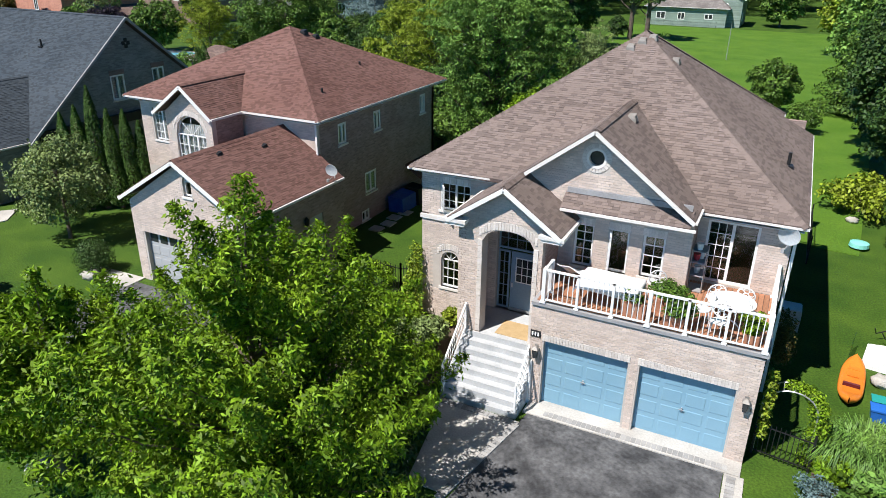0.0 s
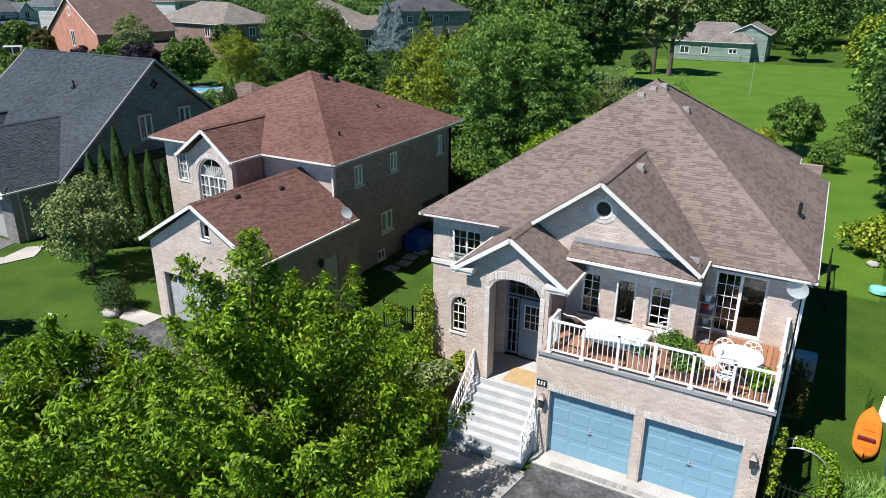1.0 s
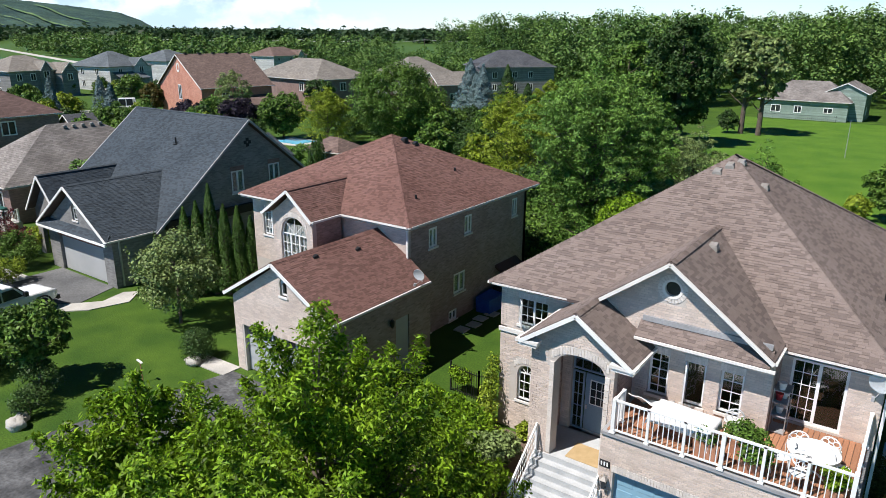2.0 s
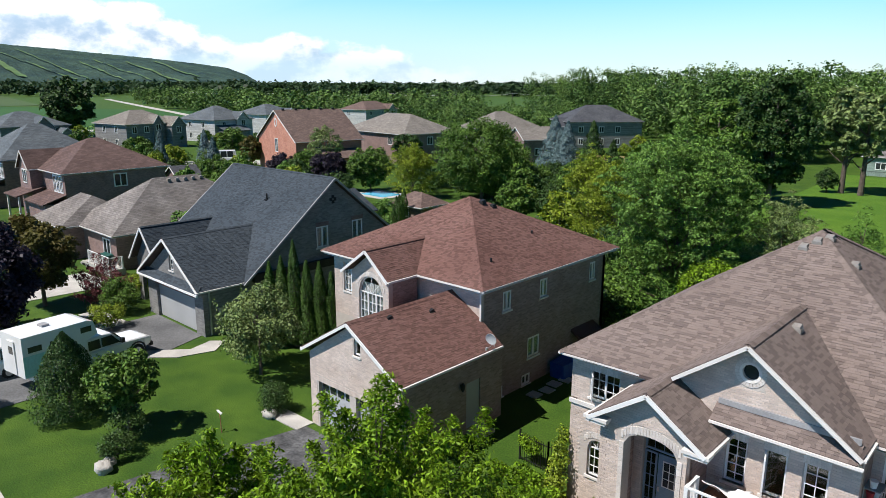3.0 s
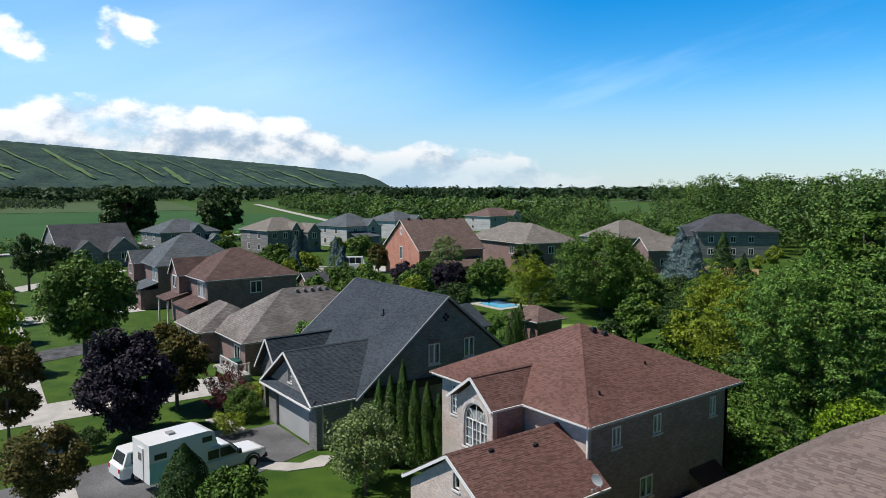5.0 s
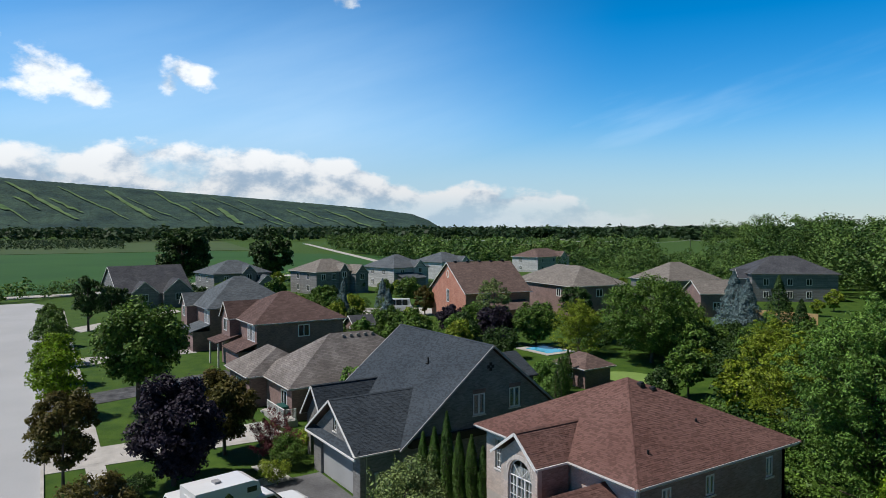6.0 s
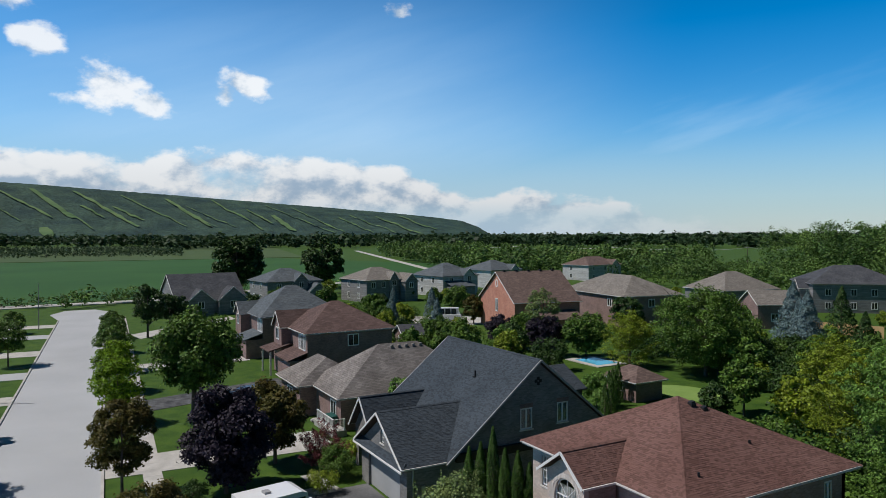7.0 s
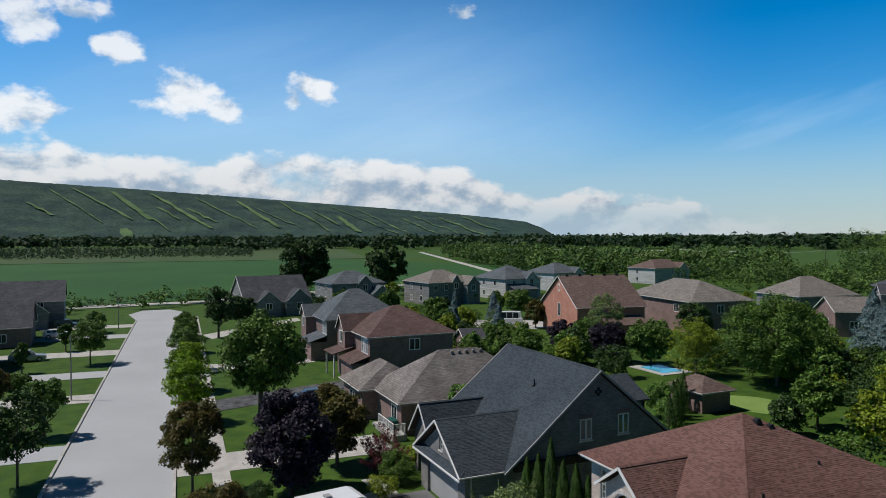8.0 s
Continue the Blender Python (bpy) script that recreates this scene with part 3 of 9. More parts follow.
def panel_door(parent, face, u0, u1, z0, z1, cols, rows, material, back=0.18, handle=True, lites=False):
    s = Shape()
    face.box(s, u0, u1, z0, z1, -back - 0.05, -back)
    door = part("garage_door", s, material, parent)
    cw, ch = (u1 - u0) / cols, (z1 - z0) / rows
    for r in range(rows):
        for c in range(cols):
            q = Shape()
            a, b, e, f = u0 + c * cw + 0.05, u0 + (c + 1) * cw - 0.05, z0 + r * ch + 0.07, z0 + (r + 1) * ch - 0.07
            k = 0.02
            i = len(q.v)
            q.v += [face.at(a, e, -back + 0.001), face.at(b, e, -back + 0.001), face.at(b, f, -back + 0.001), face.at(a, f, -back + 0.001),
                    face.at(a + k, e + k, -back + 0.01), face.at(b - k, e + k, -back + 0.01), face.at(b - k, f - k, -back + 0.01), face.at(a + k, f - k, -back + 0.01)]
            q.f += [(i + 4, i + 5, i + 6, i + 7), (i, i + 1, i + 5, i + 4), (i + 1, i + 2, i + 6, i + 5), (i + 2, i + 3, i + 7, i + 6), (i + 3, i, i + 4, i + 7)]
            part("panel", q, GLASS_DARK if lites and r == rows - 1 else material, door)
    if handle:
        q, uc = Shape(), (u0 + u1) / 2
        face.box(q, uc - 0.02, uc + 0.02, z0 + (z1 - z0) * 0.45, z0 + (z1 - z0) * 0.45 + 0.1, -back, -back + 0.05)
        face.box(q, uc - 0.07, uc + 0.07, z0 + (z1 - z0) * 0.45 + 0.04, z0 + (z1 - z0) * 0.45 + 0.06, -back + 0.05, -back + 0.065)
        part("handle", q, STEEL, door, "steel handle")
    return door


GLASS_DARK = mat("dark_door_glass", (0.02, 0.024, 0.028), (0.035, 0.04, 0.045), 2, 10, 0.12, 0, spec=0.6)


# ---- ground, street, drives ----
def ground_sheet():
    s, ring = Shape(), (0, 30, 60, 120, 240, 480, 1000, 2200, 4600)
    n = 48
    for k, r in enumerate(ring[1:]):
        for j in range(n):
            a, b = 2 * math.pi * j / n, 2 * math.pi * (j + 1) / n
            p = lambda q, t: (-20 + q * math.cos(t), 10 + q * math.sin(t), 0.0)
            if k == 0:
                s.poly(p(0, 0), p(r, a), p(r, b))
            else:
                s.poly(p(ring[k], a), p(r, a), p(r, b), p(ring[k], b))
    return solid("ground", s, LAWN, "green mown grass reaching to the horizon", "ground", kind="structure")


ground_sheet()


def kerb_y(x):
    """The street's north kerb; the street bends slightly."""
    return -15.45 + 0.0525 * -x


def flat_sheet(name, pts, z, material, label, category, th=0.3):
    s = Shape()
    s.slab([(x, y, z) for x, y in pts], th)
    return solid(name, s, material, label, category, kind="structure")


xs = [60, 30, 0, -30, -60, -90, -120, -150]
flat_sheet("street", [(x, kerb_y(x) - 8.2) for x in xs] + [(-163, -17.5), (-171, -14.5), (-171, -8.5), (-163, -5.5)] + [(x, kerb_y(x)) for x in reversed(xs)], 0.02,
           ROAD, "pale worn asphalt residential street with tar lines", "road")
for side, name in ((0, "kerb_north"), (-8.2, "kerb_south")):
    s = Shape()
    for a, b in zip(xs, xs[1:]):
        s.beam((a, kerb_y(a) + side + (0.1 if side == 0 else -0.1), 0.04), (b, kerb_y(b) + side + (0.1 if side == 0 else -0.1), 0.04), 0.2, 0.2)
    solid(name, s, CONCRETE, "low pale concrete kerb along the street", "kerb", kind="structure")
slabs = thing("sidewalk", "pale concrete sidewalk of separate slabs", "sidewalk", kind="structure")
for k in range(110):
    x0 = 12 - k * 1.5
    s, yk = Shape(), lambda x: kerb_y(x) + 2.65
    s.slab([(x0, yk(x0), 0.05), (x0 - 1.48, yk(x0 - 1.48), 0.05), (x0 - 1.48, yk(x0 - 1.48) + 1.25, 0.05), (x0, yk(x0) + 1.25, 0.05)], 0.2)
    part("slab", s, CONCRETE, slabs)
flat_sheet("driveway", [(-0.15, -0.62), (-0.75, -5), (-1.0, -15.6), (7.2, -15.8), (5.3, -6), (5.25, -0.62)], 0.035, ASPHALT, "dark patchy asphalt driveway before the blue garage doors", "driveway")
flat_sheet("garage_apron", [(-0.3, -0.6), (5.65, -0.6), (5.65, 0.3), (-0.3, 0.3)], 0.055, CONCRETE, "pale concrete strip along the garage doors", "apron")
flat_sheet("drive_edging", [(5.27, -0.62), (5.75, -0.62), (5.9, -6), (5.34, -6)], 0.05, CONCRETE, "pale concrete edging beside the driveway", "edging")
flat_sheet("garden_walk", [(-3.1, -1.1), (-0.2, -1.1), (-0.85, -4.6), (-1.9, -4.6), (-2.3, -2.6)], 0.045, CONCRETE, "pale concrete walk from the steps to the driveway", "path")
edge = thing("paver_border", "rows of dark grey pavers edging walk and drive", "paving", kind="structure")
for line, n in ((((-0.25, -1.25), (-0.9, -4.8)), 26), (((-3.2, -1.2), (-0.35, -1.2)), 20), (((5.45, -0.7), (5.55, -6)), 38), (((0.3, -0.42), (5.3, -0.42)), 36)):
    (x0, y0), (x1, y1) = line
    d = Vector((x1 - x0, y1 - y0, 0)).normalized()
    q = Vector((-d.y, d.x, 0)) * 0.11
    for k in range(n):
        a, b = Vector((x0, y0, 0.066)) + d * (k * 0.14), Vector((x0, y0, 0.066)) + d * (k * 0.14 + 0.125)
        s = Shape()
        s.slab([tuple(a - q), tuple(b - q), tuple(b + q), tuple(a + q)], 0.05)
        part("paver", s, PAVER, edge)
flat_sheet("neighbour_drive", [(-17.0, 0.2), (-11.8, 0.2), (-13.0, -6), (-14.5, -14.8), (-19.5, -14.5), (-18.3, -6)], 0.03, ASPHALT, "dark asphalt driveway before the neighbouring garage", "driveway")
flat_sheet("neighbour_walk", [(-19.6, -0.4), (-17.0, -0.3), (-17.0, 0.6), (-19.8, 0.5)], 0.05, CONCRETE, "short pale concrete walk beside the garage", "path")
flat_sheet("truck_drive", [(-36.4, 2.74), (-30.7, 2.74), (-28.7, -3.0), (-28.6, -13.7), (-35.2, -13.4), (-36.4, -3)], 0.03, WORN, "worn grey asphalt driveway under the camper truck", "driveway")
flat_sheet("truck_apron", [(-31.8, -2.0), (-31.0, -2.3), (-28.5, 0.1), (-27.9, 2.0), (-28.9, 3.2), (-29.5, 2.6), (-29.1, 1.2)], 0.05, CONCRETE, "pale concrete strip by the grey garage", "apron")
flat_sheet("house_path", [(-40, 0.5), (-36.0, 0.8), (-36.0, -2.6), (-37.2, -2.8), (-37.4, -0.6), (-40, -0.8)], 0.04, CONCRETE, "grey paved path between shrubs to the porch", "path")
flat_sheet("bungalow_drive", [(-50.5, 3.5), (-45.2, 4), (-46.0, -12.8), (-50.4, -12.6)], 0.04, CONCRETE, "pale concrete driveway of the bungalow", "driveway")
flat_sheet("russet_house_drive", [(-74, 7), (-69, 7), (-63.5, -12), (-68.5, -11.6)], 0.035, ASPHALT, "grey asphalt driveway beneath the willow", "driveway")
flat_sheet("slate_house_drive", [(-93, 7), (-87.5, 7), (-85.5, -10.8), (-91, -10.5)], 0.035, CONCRETE, "pale driveway of the slate-roofed house", "driveway")
flat_sheet("corner_house_drive", [(-141, 15.5), (-136, 15.5), (-116, -4), (-122, -5)], 0.035, CONCRETE, "pale driveway of the corner house", "driveway")
for k, (xa, w) in enumerate(((-54, 4), (-74, 4.2), (-88, 4.5), (-105.5, 5), (-124, 5), (-139, 5))):
    flat_sheet("opposite_drive", [(xa, kerb_y(xa) - 8.3), (xa - w, kerb_y(xa - w) - 8.3), (xa - w - 1, kerb_y(xa) - 24), (xa - 1, kerb_y(xa) - 24)], 0.03, CONCRETE if k % 2 else ROAD, "grey driveway on the far side of the street", "driveway")
flat_sheet("yard_drive", [(-122, 47), (-112, 43), (-104, 52), (-107, 62), (-116, 58)], 0.03, CONCRETE, "pale driveway beside the red brick house", "driveway")
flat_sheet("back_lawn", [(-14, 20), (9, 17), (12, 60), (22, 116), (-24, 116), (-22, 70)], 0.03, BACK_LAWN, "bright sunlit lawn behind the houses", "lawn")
flat_sheet("putting_green", [(-44.6 + 4.2 * math.cos(t * 0.35), 42.5 + 3.2 * math.sin(t * 0.35), 0)[:2] for t in range(18)], 0.04, mat("putting_turf", (0.16, 0.26, 0.06), (0.2, 0.3, 0.08), 0.5, 10, 0.9, 0.2), "pale smooth putting green in a back yard", "lawn")
flat_sheet("crop_field", [(-186, -420), (-505, -460), (-510, 120), (-330, 190), (-232, 110), (-205, 40), (-190, -20)], 0.12, CROP, "flat green crop field", "field")
flat_sheet("orchard_field", [(-514, -700), (-1300, -900), (-1200, 300), (-516, 150)], 0.2, mat("orchard_grass", (0.05, 0.085, 0.025), (0.07, 0.11, 0.03), 0.01, 0.5, 0.9, 0.3), "darker far field before the woods", "field")
flat_sheet("dry_field", [(-372, 243), (-318, 318), (-490, 500), (-590, 390)], 0.15, DRYFIELD, "dry yellow-green far field", "field")
flat_sheet("far_road", [(-178, -300), (-181, -300), (-187, -40), (-190, 0), (-260, 130), (-700, 264), (-700, 269), (-257, 133.5), (-184, 4), (-181, -30)], 0.18, CONCRETE, "pale country road along the field", "road")
flat_sheet("planting_bed", [(-5.8, 3.2), (-3.2, 3.2), (-3.2, -0.9), (-3.5, -5.4), (-6.6, -6.2), (-6.9, -1.5)], 0.03, SOIL, "brown soil planting bed beside the steps", "garden bed")
flat_sheet("side_bed", [(7.3, 0.5), (10.4, 0.2), (10.6, -4), (8.3, -4.2), (7.4, -1.5)], 0.03, SOIL, "brown soil bed beside the gate", "garden bed")


# ---- the brick house with the blue garage doors ----
home = site("house", "buff brick house with taupe shingle roof and blue garage doors", "house", 0, 3, 0)
F_GAR, F_WING, F_BACK, F_PORCH, F_LEFT = Face(-0.42, 0, 0), Face(-0.45, 2.2, 0), Face(3.3, 3.4, 0), Face(-3.07, 0.7, 0), Face(-5.76, 3.4, 0)
G_OPS = [(0.42, 2.82, 0.0, 2.2, 0), (3.13, 5.57, 0.0, 2.2, 0)]
wall(home, "garage_wall", F_GAR, [(0, 3.3), (6.07, 3.3)], G_OPS, MORTAR)
G_CUT = [(u0 - 0.05, u1 + 0.05, 0, 2.42, 0) for u0, u1, *_ in G_OPS]
bricks(home, F_GAR, [(0, 3.28), (6.07, 3.28)], G_CUT, BRICK, z0=0.03, loose=150)
for u0, u1, *_ in G_OPS:
    soldiers(home, F_GAR, u0 - 0.05, u1 + 0.05, 2.2, 2.41, SOLDIER)
    panel_door(home, F_GAR, u0, u1, 0.06, 2.2, 4, 4, BLUE_DOOR)
wall(home, "garage_side_wall", Face(5.65, 0.0, 90), [(0, 3.3), (3.4, 3.3)], [], SHADE_BRICK)
# wing over the garage, with three windows
W_OPS = [(0.45, 1.03, 3.72, 5.05, 0), (1.48, 2.06, 3.72, 5.05, 0), (2.45, 3.07, 3.78, 5.05, 0)]
wall(home, "wing_wall", F_WING, [(0, 7.12), (0.89, 7.78), (3.75, 5.66)], W_OPS + [(0.63, 1.17, 6.8, 7.34, 0.27)], MORTAR, z0=3.3)
F_GL = Face(-1.5, 2.2, 0)
wall(home, "gable_left_wall", F_GL, [(0, 6.36), (1.05, 7.12)], [], MORTAR, z0=4.9)
bricks(home, F_GL, [(0, 6.36), (1.05, 7.12)], [], BRICK, z0=4.95)
bricks(home, F_WING, [(0, 7.12), (0.89, 7.78), (3.75, 5.66)], [(a - 0.02, b + 0.02, c - 0.1, d + 0.22, 0) for a, b, c, d, _ in W_OPS] + [(0.5, 1.3, 6.65, 7.47, 0)], BRICK, z0=3.45, loose=120)
for u0, u1, z0, z1, _ in W_OPS:
    soldiers(home, F_WING, u0 - 0.02, u1 + 0.02, z1, z1 + 0.21, SOLDIER)
window(home, F_WING, 0.45, 1.03, 3.72, 5.05, 2, 5)
window(home, F_WING, 2.45, 3.07, 3.78, 5.05, 2, 4)
w_open = window(home, F_WING, 1.48, 2.06, 3.72, 5.05, 1, 1)


def open_leaf(parent, face, u_hinge, z0, z1, width, ang, cols, rows, side=1):
    """A casement leaf swung out about its hinge."""
    b = face.at(u_hinge, 0, -0.03)
    base = math.degrees(math.atan2(face.u.y, face.u.x))
    f = Face(b[0], b[1], base - ang if side > 0 else base + 180 + ang)
    s, g, p = Shape(), Shape(), Shape()
    for a, c, e, h in ((0, 0.05, z0, z1), (width - 0.05, width, z0, z1), (0.05, width - 0.05, z0, z0 + 0.05), (0.05, width - 0.05, z1 - 0.05, z1)):
        f.box(s, a, c, e, h, -0.02, 0.02)
    for k in range(1, cols):
        f.box(g, width * k / cols - 0.01, width * k / cols + 0.01, z0 + 0.05, z1 - 0.05, -0.012, 0.012)
    for k in range(1, rows):
        z = z0 + (z1 - z0) * k / rows
        f.box(g, 0.05, width - 0.05, z - 0.01, z + 0.01, -0.011, 0.011)
    f.box(p, 0.03, width - 0.03, z0 + 0.03, z1 - 0.03, -0.003, 0.003)
    leaf_ob = part("casement", s, WHITE, parent, "white casement swung open")
    part("glazing_bar", g, WHITE, leaf_ob)
    part("pane", p, GLASS, leaf_ob)


open_leaf(home, F_WING, 1.5, 3.76, 5.02, 0.54, 75, 2, 5)
# round gable window with a ring of pale bricks
rw, rc = Shape(), F_WING.at(0.9, 7.07, 0)
for k in range(24):
    a, b = 2 * math.pi * k / 24, 2 * math.pi * (k + 0.86) / 24
    q = lambda t, r, w: F_WING.at(0.9 + r * math.cos(t), 7.07 + r * math.sin(t), w)
    rw.hexa([q(a, 0.29, 0.02), q(b, 0.29, 0.02), q(b, 0.29, -0.01), q(a, 0.29, -0.01), q(a, 0.42, 0.02), q(b, 0.42, 0.02), q(b, 0.42, -0.01), q(a, 0.42, -0.01)])
part("window_surround", rw, SOLDIER, home, "ring of pale bricks")
rw = Shape()
for k in range(20):
    a, b = 2 * math.pi * k / 20, 2 * math.pi * (k + 1) / 20
    rw.hexa([q(a, 0.22, 0.02), q(b, 0.22, 0.02), q(b, 0.22, -0.14), q(a, 0.22, -0.14), q(a, 0.295, 0.03), q(b, 0.295, 0.03), q(b, 0.295, -0.14), q(a, 0.295, -0.14)])
rwin = part("round_window", rw, CREAM, home)
weld(rwin.data)
rw = Shape()
rw.poly(*[q(2 * math.pi * k / 20, 0.225, -0.1) for k in range(20)])
part("pane", rw, GLASS_DARK, rwin)
# recessed wall with the sliding door, and the flanks
wall(home, "terrace_wall", F_BACK, [(0, 5.62), (2.47, 5.62)], [(0.25, 1.65, 3.5, 5.4, 0)], MORTAR, z0=3.3)
bricks(home, F_BACK, [(0, 5.6), (2.47, 5.6)], [(0.25, 1.65, 3.45, 5.42, 0)], BRICK, z0=3.45)
sl = window(home, F_BACK, 0.25, 1.65, 3.5, 5.4, 2, 1, back=0.06, frame_w=0.07, sill=False, leaves=2, name="sliding_door")
s = Shape()
for k in range(1, 5):
    F_BACK.box(s, 0.32, 0.95, 3.55 + k * 0.36, 3.57 + k * 0.36, -0.1, -0.085)
for k in (1, 2):
    F_BACK.box(s, 0.32 + k * 0.21, 0.34 + k * 0.21, 3.57, 5.33, -0.1, -0.086)
part("door_grille", s, WHITE, sl)
wall(home, "wing_side_wall", Face(3.3, 2.45, 90), [(0, 5.7), (0.95, 5.7)], [], SHADE_BRICK, z0=3.3)
wall(home, "right_wall", Face(5.77, 3.65, 90), [(0, 5.62), (10.0, 5.62)], [(3, 4, 1, 2.2, 0), (6.5, 7.5, 1, 2.2, 0)], SHADE_BRICK)
wall(home, "left_wall", Face(-5.76, 14.0, 270), [(0, 5.62), (10.6, 5.62)], [(3, 4, 3.7, 5, 0)], SHADE_BRICK)
wall(home, "rear_wall", Face(5.77, 17.6, 180), [(0, 5.62), (11.5, 5.62)], [], SHADE_BRICK)
wall(home, "porch_flank", Face(-3.07, 3.4, 270), [(0, 5.25), (2.7, 5.25)], [], SHADE_BRICK)
wall(home, "porch_inner_wall", Face(-0.45, 0.95, 90), [(0, 5.25), (2.2, 5.25)], [], SHADE_BRICK, z0=0)
L_OPS = [(0.71, 1.81, 4.2, 5.17, 0), (0.74, 1.45, 1.27, 2.66, 0.35)]
wall(home, "left_front_wall", F_LEFT, [(0, 5.62), (2.7, 5.62)], L_OPS, MORTAR)
bricks(home, F_LEFT, [(0, 5.6), (2.7, 5.6)], [(0.69, 1.83, 4.1, 5.4, 0), (0.52, 1.67, 1.17, 2.95, 0.5), (0, 2.7, 3.78, 3.95, 0)], BRICK, z0=0.03)
soldiers(home, F_LEFT, 0.69, 1.83, 5.17, 5.38, SOLDIER)
soldiers(home, F_LEFT, 0.6, 1.6, 2.4, 2.62, SOLDIER, rise=0.34)
window(home, F_LEFT, 0.71, 1.81, 4.2, 5.17, 4, 3, leaves=2)
open_leaf(home, F_LEFT, 0.73, 4.23, 5.14, 0.52, 55, 2, 3)
window(home, F_LEFT, 0.74, 1.45, 1.27, 2.66, 3, 3, rise=0.35)
s = Shape()
F_LEFT.box(s, -0.05, 2.7, 3.79, 3.94, 0.0, 0.06)
part("string_course", s, CREAM, home)
# porch
P_PROF = [(0, 5.25), (1.47, 6.25), (2.62, 5.45)]
P_OPS = [(0.77, 2.36, 1.44, 5.0, 0.4)]
wall(home, "porch_wall", F_PORCH, P_PROF, P_OPS, MORTAR, th=0.42)
bricks(home, F_PORCH, P_PROF, [(0.75, 2.38, 1.5, 4.62, 0), (0.62, 2.5, 4.5, 5.28, 0.42)], BRICK, z0=0.03, loose=30)
soldiers(home, F_PORCH, 0.66, 2.46, 4.62, 4.86, SOLDIER, rise=0.4)
s = Shape()
for k in range(15):
    F_PORCH.box(s, 0.63, 0.77, 1.55 + k * 0.205, 1.745 + k * 0.205, 0.0, 0.03)
    F_PORCH.box(s, 2.36, 2.5, 1.55 + k * 0.205, 1.745 + k * 0.205, 0.0, 0.03)
part("quoin", s, SOLDIER, home, kind="stuff")
s = Shape()
s.box(-3.0, 0.72, 1.2, -0.5, 2.55, 1.5)
part("porch_floor", s, STEP, home)
F_ENTRY = Face(-3.0, 2.4, 0)
F_DOOR = Face(-3.45, 2.4, 0)
wall(home, "entry_wall", F_ENTRY, [(0, 5.3), (2.55, 5.3)], [(0.5, 2.05, 1.5, 4.4, 0)], MORTAR, z0=1.4)
bricks(home, F_ENTRY, [(0, 5.3), (2.55, 5.3)], [(0.48, 2.07, 1.4, 4.42, 0)], BRICK, z0=1.5)
s = Shape()
F_DOOR.box(s, 1.42, 2.36, 1.5, 3.6, -0.14, -0.09)
entry = part("front_door", s, BLUE_ENTRY, home, "slate blue entry door")
s = Shape()
F_DOOR.box(s, 1.58, 2.2, 2.55, 3.42, -0.089, -0.07)
lite = part("door_window", s, WHITE, entry)
s = Shape()
F_DOOR.box(s, 1.62, 2.16, 2.59, 3.38, -0.068, -0.064)
part("pane", s, GLASS_DARK, entry)
s = Shape()
for k in (1, 2):
    F_DOOR.box(s, 1.62 + k * 0.18 - 0.012, 1.62 + k * 0.18 + 0.012, 2.59, 3.38, -0.063, -0.055)
    F_DOOR.box(s, 1.62, 2.16, 2.59 + k * 0.26 - 0.012, 2.59 + k * 0.26 + 0.012, -0.0635, -0.056)
part("glazing_bar", s, WHITE, entry)
s = Shape()
F_DOOR.box(s, 1.46, 1.52, 2.35, 2.5, -0.09, -0.05)
part("handle", s, STEEL, entry)
s = Shape()
F_DOOR.box(s, 1.4, 2.38, 1.5, 1.6, -0.088, -0.07)
part("kick_plate", s, STEEL, entry)
window(home, F_DOOR, 0.97, 1.38, 1.55, 3.6, 2, 5, material=BLUE_ENTRY, sill=False)
window(home, F_DOOR, 0.97, 2.48, 3.66, 4.38, 5, 2, material=BLUE_ENTRY, sill=False)
s = Shape()
s.box(-1.85, 0.85, 1.505, -0.75, 1.75, 1.52)
solid("door_mat", s, mat("coir", (0.42, 0.3, 0.15), (0.5, 0.36, 0.2), 4, 60, 0.95, 0.4), "tan coir mat before the front door", "door mat")


